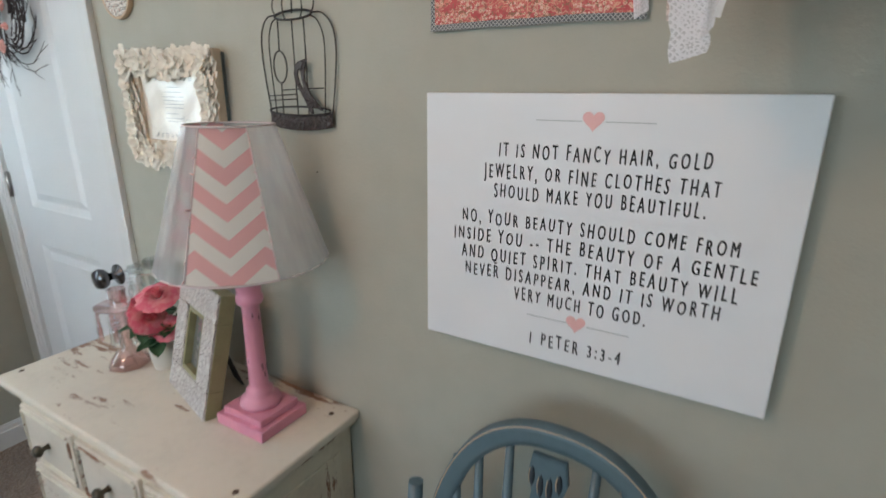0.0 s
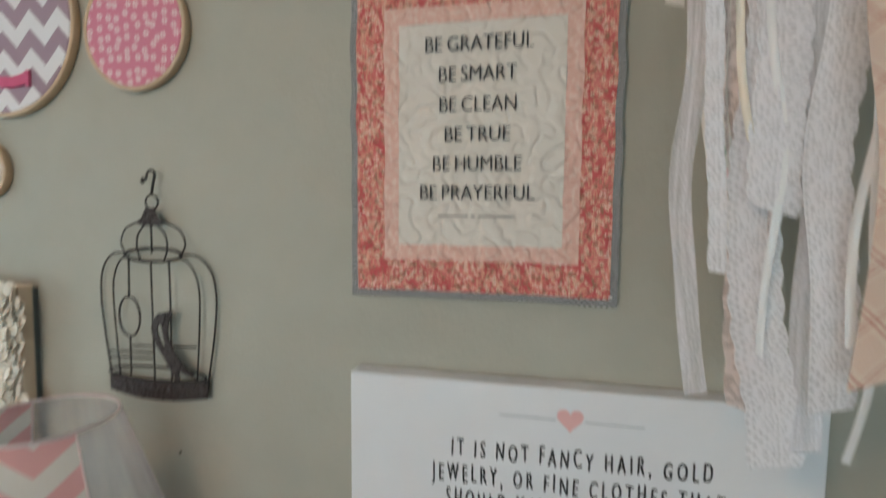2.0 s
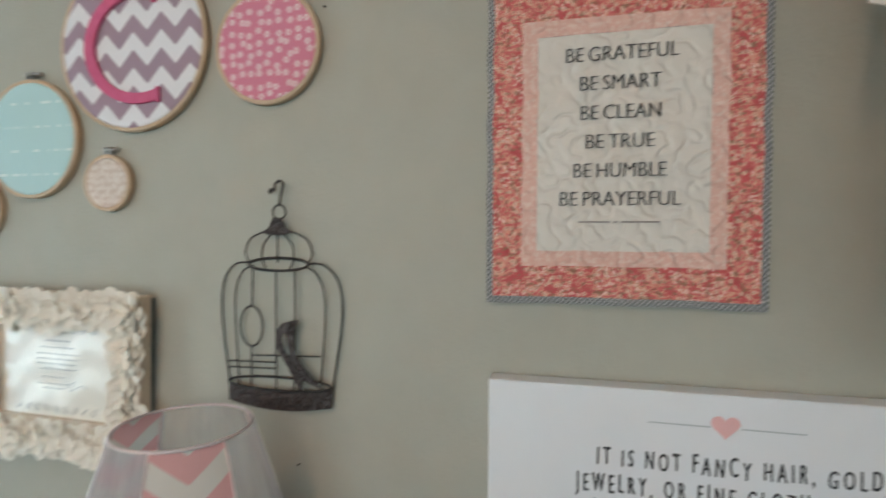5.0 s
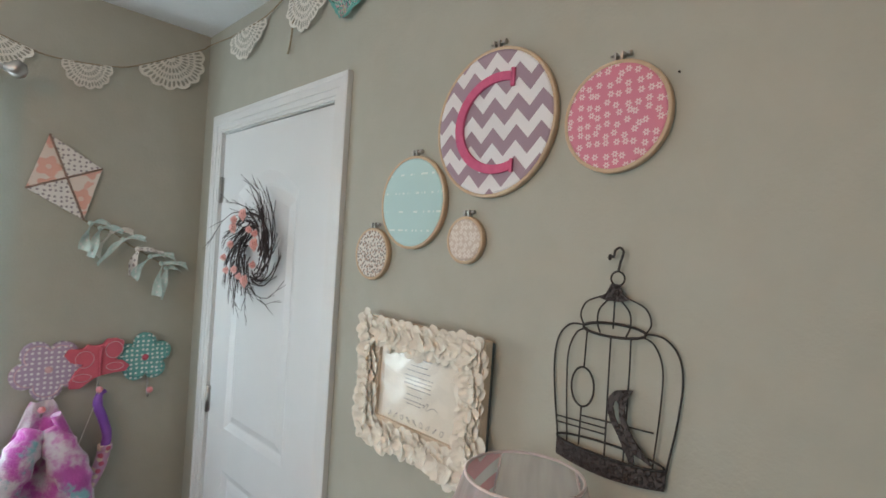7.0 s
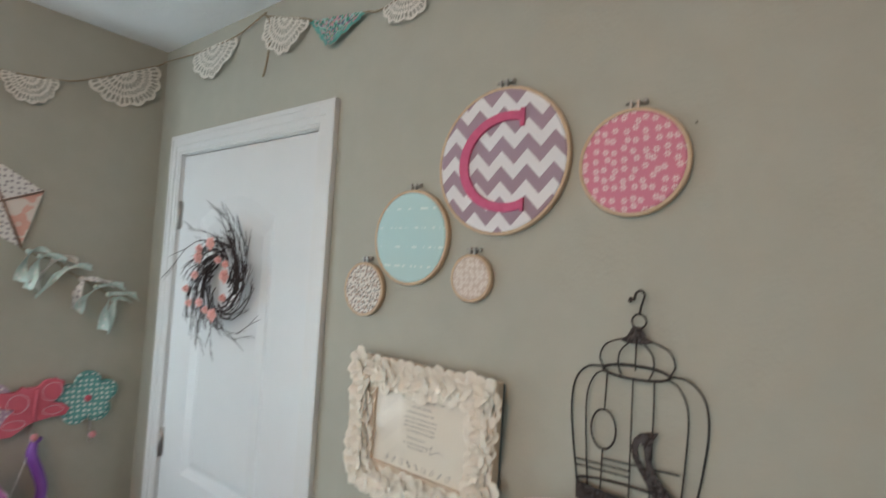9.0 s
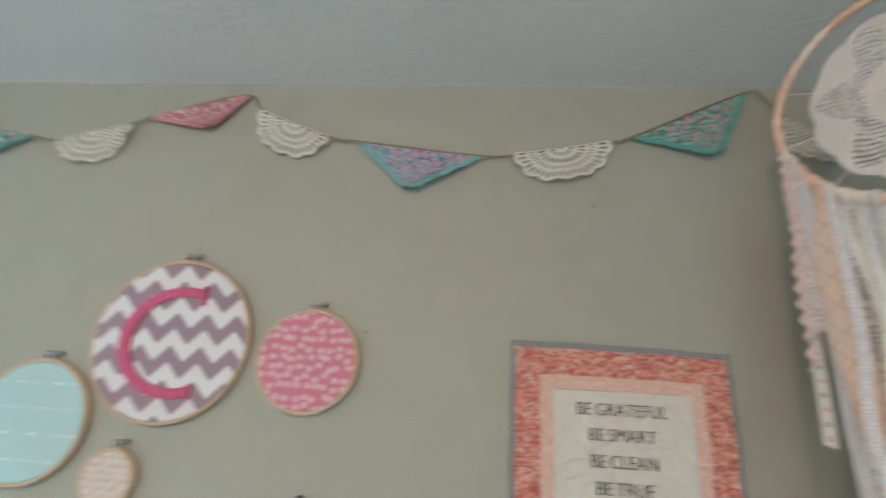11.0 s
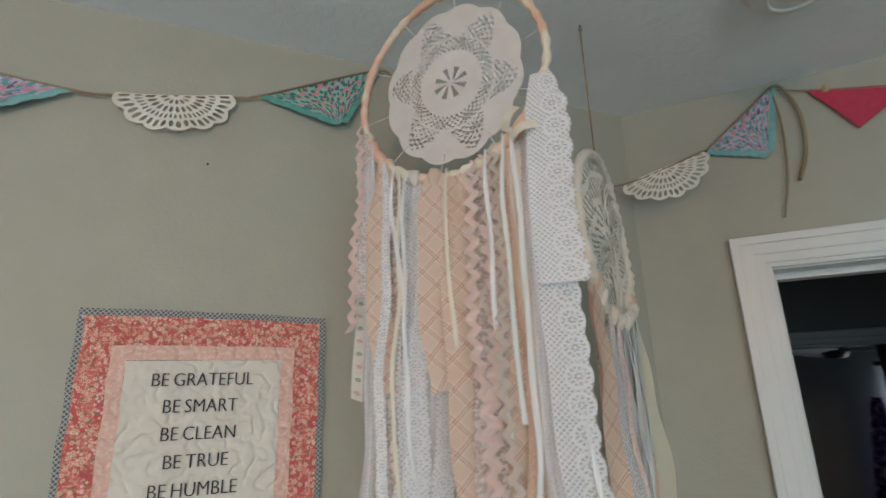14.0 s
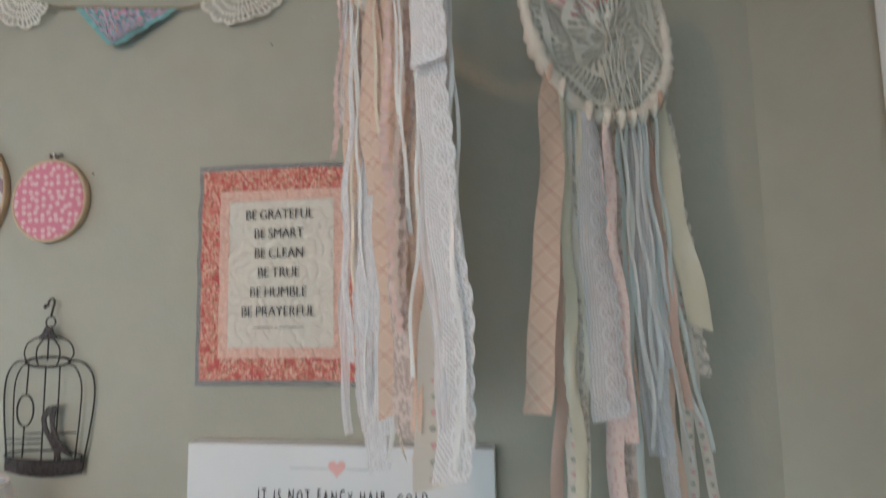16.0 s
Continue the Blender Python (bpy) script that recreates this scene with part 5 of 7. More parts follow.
# slots are not cut: dark shapes on the splat paint the shade inside them
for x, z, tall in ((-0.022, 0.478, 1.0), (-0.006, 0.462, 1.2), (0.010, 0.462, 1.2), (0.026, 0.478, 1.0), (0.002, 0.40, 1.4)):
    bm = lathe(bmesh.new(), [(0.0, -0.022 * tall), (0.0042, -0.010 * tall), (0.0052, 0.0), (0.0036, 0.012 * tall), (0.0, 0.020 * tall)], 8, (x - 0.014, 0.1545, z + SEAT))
    slot = part("carved_slot", bm, plain("slot_shade_paint", (0.025, 0.035, 0.045), (0.035, 0.045, 0.055), 30, 0.8), splat, "carved slot shown by a shape coloured dark as its shade")
    part("slot_edge", tube(bmesh.new(), [(x - 0.0185, 0.1535, z + SEAT - 0.014 * tall), (x - 0.0200, 0.1535, z + SEAT), (x - 0.0180, 0.1535, z + SEAT + 0.014 * tall)], 0.0010, 5), M_RUB, slot)
for s in (-1, 1):
    part("arm_post", tube(bmesh.new(), [(s * 0.262, 0.10, SEAT + 0.0), (s * 0.268, 0.13, SEAT + 0.18), (s * 0.272, 0.150, SEAT + 0.362)], 0.016, 10, taper=[0.013, 0.017, 0.015]), M_BLUEWOOD, chair)
    for sy in (-1, 1):
        part("leg", tube(bmesh.new(), [(s * 0.14, sy * 0.13, SEAT - 0.03), (s * 0.175, sy * 0.165, 0.22), (s * 0.20, sy * 0.19, 0.0)], 0.015, 10, taper=[0.012, 0.020, 0.012]), M_BLUEWOOD, chair)
    part("stretcher", tube(bmesh.new(), [(s * 0.178, -0.17, 0.20), (s * 0.178, 0.0, 0.20), (s * 0.178, 0.17, 0.20)], 0.01, 8, taper=[0.007, 0.013, 0.007]), M_BLUEWOOD, chair)

# ---- ribbons, lace and trimmings ----
def lace(name, tone, scale, open_part, net=0.30, kind="ring"):
    """Lace cloth: worked rings or scrolls on an open net."""
    m = Mat(name)
    u, v = m.uv()
    bend = m.noise(45, 2, 0.5, m.join(u, v, 0.0)) - 0.5
    flat = m.join(u + bend * 0.008, v - bend * 0.010, 0.0)
    d = m.cells(scale, at=flat, rand=0.4)
    ring = ((d - 0.34).abs()).lt(0.10).most(d.lt(0.13))
    if kind == "scroll":
        ring = (m.noise(scale * 0.8, 2, 0.5, flat) - 0.5).abs().lt(0.055).most(ring * m.noise(scale * 0.4, 1, 0.5, flat).gt(0.52))
    mesh_net = ((u / 0.0032).frac().lt(0.32)).most((v / 0.0032).frac().lt(0.32)) * net
    alpha = ring.most(mesh_net).most(open_part)
    colour = m.mix(m.noise(30, 3), tone, tuple(c * 0.88 for c in tone))
    return m.done(colour, 0.85, 0.0, ring, 0.0008, alpha=alpha, through=0.3)


def plaid(name, ground, line, size):
    """Bias check: soft crossing bands with thin double lines."""
    m = Mat(name)
    u, v = m.uv()
    a, b = ((u + v) / size).frac(), ((u - v) / size).frac()
    band_a, band_b = (a - 0.5).abs().step(0.16, 0.22), (b - 0.5).abs().step(0.16, 0.22)
    la = ((a - 0.44).abs()).lt(0.030).most(((a - 0.56).abs()).lt(0.030))
    lb = ((b - 0.44).abs()).lt(0.030).most(((b - 0.56).abs()).lt(0.030))
    pale = tuple(min(0.86, c * 1.10 + 0.07) for c in ground)
    colour = m.mix((band_a + band_b) * 0.5, pale, ground)
    colour = m.mix((la + lb) * 0.62, colour, line)
    colour = m.mix(m.noise(40, 3) * 0.2, colour, tuple(c * 0.75 for c in ground))
    return m.done(colour, 0.88, 0.0, m.noise(700, 2), 0.0004, through=0.3)


def rosebud_tape(name, ground):
    """Crinkled tape with one row of stitched buds, pink and green by turns."""
    m = Mat(name)
    u, v = m.uv()
    pitch = 0.0165
    row = (v / pitch).floor()
    y = ((v / pitch).frac() - 0.5) * pitch
    wob = (m.noise(1.0, 1, 0.5, m.join(row * 3.7, 1.3, 0.0)) - 0.5) * 0.006
    x = u + wob
    blur = (m.noise(420, 2, 0.5, m.join(u, v, 0.0)) - 0.5) * 0.0030
    d = (x * x + y * y).root() + blur
    stalk = ((y + x * 0.3).abs()).lt(0.0006) * (x.abs()).lt(0.0042)
    green = (row * 0.5).frac().gt(0.25)
    tone = m.mix(green, (0.74, 0.36, 0.40), (0.20, 0.34, 0.25))
    colour = m.mix(stalk, m.mix(m.noise(30, 3), ground, tuple(c * 0.9 for c in ground)), (0.34, 0.36, 0.28))
    colour = m.mix(d.lt(0.0028) * 0.85, colour, tone)
    colour = m.mix(d.lt(0.0011), colour, (0.80, 0.52, 0.54))
    return m.done(colour, 0.85, 0.0, m.noise(60, 2, 0.5, m.join(u * 0.4, v * 3.0, 0.0)), 0.002, through=0.3)


def flower_lace(name, tone, net_tone, pitch):
    """Sheer lace: pale worked flowers, leaves and corded edges on a dusky net."""
    m = Mat(name)
    u, v = m.uv()
    y = ((v / pitch).frac() - 0.5) * pitch
    x = u + ((v / pitch).floor() * 2.1).sin() * 0.002
    d, ang = (x * x + y * y).root(), y.m("ARCTAN2", x)
    r = pitch * 0.17
    bloom = ((d - ((ang * 7.0).cos() * 0.18 + 1.0) * r).abs()).lt(r * 0.34)
    heart = d.lt(r * 0.30)
    leaves = m.noise(210, 2, 0.5, m.join(u, v, 0.0)).step(0.47, 0.55) * d.gt(r * 1.5)
    work = bloom.most(heart).most(leaves)
    mesh_net = ((u / 0.0018).frac().lt(0.40)).most((v / 0.0018).frac().lt(0.40))
    alpha = (work * 0.95).most(mesh_net * 0.25 + 0.60)
    return m.done(m.mix(work, net_tone, tone), 0.85, 0.0, work, 0.0010, alpha=alpha, through=0.3)


def ribbon(name, tone, rough=0.3):
    m = Mat(name)
    return m.done(m.mix(m.noise(25, 2), tone, tuple(c * 0.9 for c in tone)), rough, sheen=0.3, through=0.25)


def rosette_lace(name, tone, across, pitch, ground):
    """Edging lace: a column of large worked rosettes with eyelets, on a dotted net."""
    m = Mat(name)
    u, v = m.uv()
    wob = (m.noise(30, 2, 0.5, m.join(u, v, 0.0)) - 0.5) * 0.004
    y = ((v / pitch).frac() - 0.5) * pitch
    x = u - across + wob
    d, ang = (x * x + y * y).root() / pitch, y.m("ARCTAN2", x)
    rim = ((d - 0.40).abs()).lt(0.055)
    spokes = ((d - 0.31).abs()).lt(0.060) * ((ang * 12.0).cos()).gt(0.15)
    bloom = (d - ((ang * 7.0).cos() * 0.035 + 0.185)).abs().lt(0.050).most(d.lt(0.055))
    dots = m.cells(300, at=m.join(u, v, 0.0), rand=0.4).lt(0.32)
    outside = d.gt(0.44)
    lattice = ((u / 0.0062 + v / 0.0062).frac().lt(0.34)).most((u / 0.0062 - v / 0.0062).frac().lt(0.34)) * outside
    work = rim.most(bloom).most(spokes).most(lattice)
    alpha = (work * 0.96).most(dots * 0.25 + ground)
    colour = m.mix(work, tuple(c * 0.93 for c in tone), tone)
    return m.done(colour, 0.85, 0.0, work, 0.0012, alpha=alpha, through=0.3)


def sheer(name, tone, low, high):
    """Soft gathered net, thicker in some folds."""
    m = Mat(name)
    u, v = m.uv()
    fold = m.noise(1.0, 3, 0.6, m.join(u * 160.0, v * 7.0, 0.0)).step(0.3, 0.7)
    grain = m.cells(420, at=m.join(u, v, 0.0)).lt(0.4) * 0.12
    return m.done(tone, 0.9, alpha=fold * (high - low) + grain + low, through=0.35)


L_WHITE = rosette_lace("white_rosette_lace", (0.86, 0.86, 0.89), 0.0, 0.0215, 0.72)
L_BIG = rosette_lace("white_scalloped_lace", (0.88, 0.88, 0.91), 0.008, 0.0285, 0.60)
L_MAUVE = flower_lace("mauve_flower_lace", (0.80, 0.69, 0.65), (0.68, 0.56, 0.52), 0.072)
L_PINK = flower_lace("pale_pink_lace", (0.82, 0.73, 0.71), (0.76, 0.66, 0.64), 0.026)
L_CREAM = lace("cream_scroll_lace", (0.81, 0.75, 0.68), 80, 0.58, kind="scroll")
L_TULLE = sheer("fine_white_net", (0.85, 0.84, 0.88), 0.42, 0.78)
R_PLAID = plaid("peach_plaid_cotton", (0.80, 0.62, 0.51), (0.60, 0.27, 0.21), 0.034)
R_PEACH = plaid("peach_check_cotton", (0.78, 0.57, 0.46), (0.66, 0.40, 0.32), 0.018)
R_FLORAL = rosebud_tape("rosebud_tape_cloth", (0.82, 0.78, 0.72))
R_PINK = speckle("pale_pink_cotton", (0.80, 0.64, 0.60), (0.70, 0.42, 0.42), 120, 0.2, "UV")
R_WHITE = ribbon("white_satin", (0.86, 0.87, 0.87), 0.22)
R_CREAM = ribbon("cream_satin", (0.84, 0.78, 0.66), 0.25)
R_YELLOW = ribbon("pale_yellow_satin", (0.80, 0.77, 0.63), 0.25)
R_AQUA = ribbon("pale_aqua_satin", (0.74, 0.81, 0.80), 0.22)
R_BLUSH = ribbon("blush_satin", (0.76, 0.56, 0.48), 0.45)
RICK_PINK, RICK_TAN = ribbon("pink_rickrack", (0.76, 0.58, 0.54), 0.8), ribbon("tan_rickrack", (0.62, 0.52, 0.46), 0.8)


def strip(parent, x, top, bottom, w, material, name="ribbon", edge=0.0, edge2=0.0, zig=0.0, sway=0.0, y=0.0, seed=0, label="", scallop=0.022, yaw=(0.0, 0.0)):
    """A hanging band of cloth w wide; edge scallops its sides, zig makes rickrack."""
    rnd = random.Random(seed)
    ph, ph2, amp = rnd.random() * 6, rnd.random() * 6, rnd.uniform(0.006, 0.015)
    length = top - bottom
    n = max(10, int(length / (0.004 if (edge or zig or edge2) else 0.012)))
    turn = rnd.uniform(-0.9, 0.9) * (1.5 if w < 0.012 else 1.0)
    face = rnd.uniform(*yaw)
    cup, slant = rnd.uniform(-0.16, 0.16), rnd.uniform(-0.5, 0.5)

    def fn(a, b):
        d = 1 - b
        z = bottom + length * b
        c = x + sway * d * d + (0.008 * math.sin(z * 9 + ph) + 0.005 * math.sin(z * 23 + ph2)) * d
        if zig:
            c += zig * (2 / math.pi) * math.asin(math.sin(z / 0.022 * math.pi * 2))
        s = a - 0.5
        wave = abs(math.sin((z - bottom) / scallop * math.pi))
        half = w * (1 + (edge * wave if s > 0 else edge2 * wave))
        gather = 0.50 + 0.50 * min(1.0, d * length / 0.05)
        tw = turn * 0.6 * math.sin(z * 5 + ph2) * d + face * min(1.0, d * length / 0.30)
        end = slant * s * w * max(0.0, 1 - b * length / 0.03)
        ripple = 0.0025 * math.sin(z * 41 + ph) * (2 * s) ** 2
        return Vector((c + s * half * gather * math.cos(tw), y + amp * math.sin(z * 8 + ph) * d + s * half * math.sin(tw) + cup * w * (4 * s * s) + ripple, z + end))
    bm = sheet(bmesh.new(), fn, 6 if w > 0.012 else 2, n, wide=w * K, high=length * K)
    uv = bm.loops.layers.uv.verify()
    for f in bm.faces:
        for loop in f.loops:
            loop[uv].uv.x -= w * K / 2
    return part(name, bm, material, parent, label)


def polar_sheet(bm, r0, r1, a0, a1, nr, na, keep, place, scallop=0, depth=0.0):
    def fn(u, v):
        a = a0 + (a1 - a0) * u
        r = r0 + (r1 - r0) * v
        if scallop:
            r += depth * v ** 3 * abs(math.sin(a * scallop))
        return place(r, a)
    return sheet(bm, fn, na, nr, keep)


# ---- dream catchers ----
M_WRAP = Mat("wrapped_cloth_hoop")
M_WRAP = M_WRAP.done(M_WRAP.mix(M_WRAP.noise(16, 2).step(0.42, 0.58), (0.78, 0.70, 0.58), (0.74, 0.46, 0.34)), 0.9, 0.0, M_WRAP.noise(160, 2), 0.002)
M_WRAP2 = plain("wrapped_cream_cloth", (0.78, 0.74, 0.67), (0.70, 0.63, 0.55), 30, 0.9, bump=0.002, bump_scale=160)
M_DOILY = plain("cream_cotton_doily", (0.66, 0.61, 0.58), (0.60, 0.55, 0.52), 40, 0.9, bump=0.0006, bump_scale=600)
M_TWINE = plain("jute_twine", (0.34, 0.27, 0.18), (0.25, 0.19, 0.12), 150, 0.95, bump=0.001, bump_scale=400)
M_THREAD = plain("white_thread", (0.76, 0.74, 0.70), (0.70, 0.68, 0.64), 60, 0.9)


def wrapped_ring(parent, r, thick, material, seed):
    rnd = random.Random(seed)
    pts, radii = [], []
    for i in range(120):
        a = 2 * math.pi * i / 120
        pts.append((r * math.cos(a), 0.002 * math.sin(3 * a), r * math.sin(a)))
        radii.append(thick * (1 + 0.18 * math.sin(i * 2.1) + rnd.uniform(-0.12, 0.12)) * (1.35 if -2.8 < (a - 2 * math.pi if a > math.pi else a) < -0.3 else 1.0))
    return part("wrapped_hoop", tube(bmesh.new(), pts, thick, 8, True, radii), material, parent, "hoop wound with cloth strips")


dc1 = thing("dream_catcher", (0.343, 0.610, 2.238), "dream catcher with a cream doily, lace and peach ribbons", "dream catcher", "dream catchers", turn=(0, 0, -51))
wrapped_ring(dc1, 0.152, 0.0062, M_WRAP, 3)
DR = 0.113


def doily_hole(u, v):
    """True where the big doily has cloth."""
    a, r = u * 2 * math.pi, v * 1.0
    if r < 0.26:
        if r < 0.05:
            return True
        return math.cos(8 * a) > -0.25 if r < 0.22 else True
    if r < 0.40:
        return True
    star = 0.76 + 0.17 * math.cos(6 * a + 1.2)
    if r < star:
        if 0.40 < r < 0.43 or 0.595 < r < 0.62:
            return True
        k = 0.068
        p, q = r / k + a * 7, r / k - a * 7
        return (p % 1.0) < 0.36 or (q % 1.0) < 0.36
    return True


part("doily", polar_sheet(bmesh.new(), 0.002, DR, 0, 2 * math.pi, 64, 168, doily_hole,
     lambda r, a: Vector((0.004 + 0.97 * r * math.cos(a), 0.004 + 0.004 * math.sin(r * 30 + a), -0.002 + 1.07 * r * math.sin(a))), 6, 0.006), M_DOILY, dc1, "cream cutwork doily")
for k in range(10):
    a = 2 * math.pi * k / 10 + 0.2
    part("thread", tube(bmesh.new(), [(0.004 + DR * math.cos(a), 0.003, -0.002 + DR * math.sin(a)), (0.152 * math.cos(a), 0.0, 0.152 * math.sin(a))], 0.0008, 4), M_THREAD, dc1)
part("hanging_twine", tube(bmesh.new(), [(0.0, 0, 0.152), (-0.002, 0, 0.236)], 0.0014, 5), M_TWINE, dc1)

DC1 = [  # across, lower end, width, cloth, scallops, zigzag, sway, forward
    (-0.150, 1.790, 0.016, R_FLORAL, 0, 0, 0, -0.002, 0.000), (-0.141, 1.930, 0.024, L_PINK, 0.25, 0.15, 0, 0.0, -0.014), (-0.131, 1.455, 0.018, L_TULLE, 0, 0, 0, 0.020, -0.012),
    (-0.112, 1.798, 0.036, R_PLAID, 0, 0, 0, 0.002, -0.010), (-0.112, 1.560, 0.024, R_FLORAL, 0, 0, 0, 0.010, 0.010), (-0.094, 1.445, 0.030, L_MAUVE, 0.15, 0.15, 0, 0.012, 0.004),
    (-0.084, 1.905, 0.006, R_WHITE, 0, 0, 0, 0.008, -0.016), (-0.078, 1.660, 0.006, R_CREAM, 0, 0, 0, 0.006, -0.014), (-0.070, 1.410, 0.034, L_WHITE, 0.15, 0.15, 0, 0.006, 0.008),
    (-0.066, 1.500, 0.006, R_WHITE, 0, 0, 0, 0.010, -0.016), (-0.056, 1.610, 0.030, L_WHITE, 0.2, 0.2, 0, 0.004, -0.004), (-0.046, 1.430, 0.026, L_TULLE, 0, 0, 0, 0.006, 0.006),
    (-0.018, 1.803, 0.050, R_PLAID, 0, 0, 0, 0.004, -0.012), (-0.022, 1.470, 0.028, L_WHITE, 0.2, 0, 0, 0.004, 0.010), (-0.010, 1.520, 0.006, R_WHITE, 0, 0, 0, 0.014, -0.006),
    (-0.004, 1.440, 0.006, R_WHITE, 0, 0, 0, 0.004, -0.004), (0.004, 1.850, 0.006, R_CREAM, 0, 0, 0, -0.006, -0.018), (0.014, 1.505, 0.050, R_PLAID, 0, 0, 0, 0.010, -0.004),
    (0.026, 1.455, 0.020, L_CREAM, 0.2, 0.2, 0, 0.008, 0.004), (0.038, 1.690, 0.012, RICK_PINK, 0, 0, 0.006, 0.012, -0.014), (-0.147, 1.880, 0.010, RICK_PINK, 0, 0, 0.005, 0.0, -0.018), (0.048, 1.480, 0.036, L_MAUVE, 0.2, 0.2, 0, 0.008, -0.002),
    (0.062, 1.730, 0.006, R_WHITE, 0, 0, 0, -0.004, -0.016), (0.072, 1.640, 0.011, RICK_TAN, 0, 0, 0.006, 0.016, -0.016), (0.056, 1.610, 0.011, RICK_PINK, 0, 0, 0.006, 0.010, -0.012), (-0.100, 1.560, 0.012, L_WHITE, 0.2, 0.2, 0, 0.010, -0.016), (0.088, 1.760, 0.006, R_WHITE, 0, 0, 0, 0.004, -0.020), (0.074, 1.456, 0.046, R_PLAID, 0, 0, 0, 0.004, 0.012),
    (0.088, 1.500, 0.014, R_PEACH, 0, 0, 0, 0.012, 0.000), (0.098, 1.560, 0.007, R_WHITE, 0, 0, 0, 0.010, -0.012), (0.106, 1.440, 0.036, R_FLORAL, 0, 0, 0, 0.012, 0.008),
    (0.120, 1.500, 0.036, L_TULLE, 0, 0, 0, 0.016, 0.000), (0.138, 1.455, 0.044, L_BIG, 0.20, 0, 0, 0.014, -0.004), (0.144, 1.911, 0.050, L_BIG, 0.20, 0, 0, 0.012, -0.016),
    (0.146, 1.470, 0.007, R_WHITE, 0, 0, 0, 0.022, 0.010), (0.152, 1.500, 0.006, R_WHITE, 0, 0, 0, 0.028, 0.004)]
for i, (x, low, w, cloth, e, e2, zig, sway, y) in enumerate(DC1):
    top_z = -math.sqrt(max(0.0, 0.152 ** 2 - min(abs(x), 0.146) ** 2)) if x < 0.13 else -0.052
    kind = "lace_strip" if cloth in (L_WHITE, L_BIG, L_MAUVE, L_PINK, L_CREAM, L_TULLE) else ("rickrack" if zig else "ribbon")
    s = strip(dc1, x, top_z + 0.004, low - 2.238, w, cloth, kind, e, e2, zig, sway, y, 40 + i, scallop={L_BIG: 0.0308, L_WHITE: 0.0233, L_MAUVE: 0.039}.get(cloth, 0.022), yaw=(0.0, 0.75))
    if w > 0.02 and i % 2 == 0:
        bm = lathe(bmesh.new(), [(0.0, -0.016), (0.005, -0.011), (0.0085, 0.0), (0.006, 0.008), (0.0, 0.011)], 10, (x, y - 0.001, top_z), 3, 0.3)
        part("knot", bm, cloth if cloth in (R_PLAID, R_PEACH, R_FLORAL, R_PINK) else M_DOILY, s)
for x, z, ry in ((0.092, -0.118, 30), (0.100, -0.128, 75)):
    part("bow_loop", sheet(bmesh.new(), lambda a, b: Vector(((a - 0.5) * 0.012, -0.016 - 0.010 * math.sin(b * math.pi), b * 0.036)), 2, 8), R_CREAM, dc1, "cream satin bow", m=pose(K * x, 0, K * z, 0, ry, 0))

dc2 = thing("dream_catcher", (0.648, 0.672, 2.042), "dream catcher wound in cream lace with aqua and yellow ribbons", "dream catcher", "dream catchers", turn=(0, 0, 37))
R2 = 0.142
wrapped_ring(dc2, R2, 0.0085, M_WRAP2, 8)
M_WEB = plain("grey_cream_thread", (0.76, 0.74, 0.68), (0.68, 0.65, 0.58), 60, 0.9)
random.seed(21)
for k in range(22):
    a = random.random() * 2 * math.pi
    r_in = random.uniform(0.01, 0.05)
    b = a + random.uniform(-0.7, 0.7)
    part("lace_thread", tube(bmesh.new(), smooth_line([(R2 * math.cos(a), 0, R2 * math.sin(a)), (0.09 * math.cos(b), random.uniform(-0.008, 0.008), 0.09 * math.sin(b)), (r_in * math.cos(b + 0.4) + 0.02, random.uniform(-0.008, 0.008), r_in * math.sin(b + 0.4) - 0.01)], 5), random.uniform(0.0010, 0.0022), 5), M_WEB, dc2)


def web_keep(u, v):
    """Ribs and rings of the crocheted web."""
    ring = int(v * 13)
    if ring in (2, 6, 10):
        return True
    n = 40 if ring < 6 else 80
    return (u * n + (0.5 if 6 < ring < 10 else 0.0) + 0.25 * math.sin(v * 9)) % 1.0 < (0.60 if ring < 6 else 0.52)


part("lace_web", polar_sheet(bmesh.new(), 0.006, R2 * 0.985, 0, 2 * math.pi, 39, 400, web_keep,
     lambda r, a: Vector((0.010 * (1 - r / R2) + r * math.cos(a), 0.005 * math.sin(a * 7 + r * 60), -0.020 * (1 - r / R2) + r * math.sin(a)))), M_WEB, dc2, "draped crocheted lace web")
for k in range(10):
    x = random.uniform(0.0, 0.05)
    part("loose_thread", tube(bmesh.new(), [(x, -0.006, -0.05 + random.uniform(0, 0.05)), (x + random.uniform(-0.02, 0.02), -0.010, -0.07), (x + random.uniform(-0.03, 0.03), -0.008, -0.13)], 0.0010, 4), M_WEB, dc2)
part("hanging_twine", tube(bmesh.new(), [(0.0, 0, R2), (0.003, 0, 0.40), (0.006, 0, 0.428)], 0.0016, 5), M_TWINE, dc2)
part("nail", lathe(bmesh.new(), [(0.0, 0.0), (0.004, 0.0), (0.004, 0.004), (0.0015, 0.006), (0.0015, 0.012)], 8, (0.006, 0, 0.418)), M_STEEL, dc2)
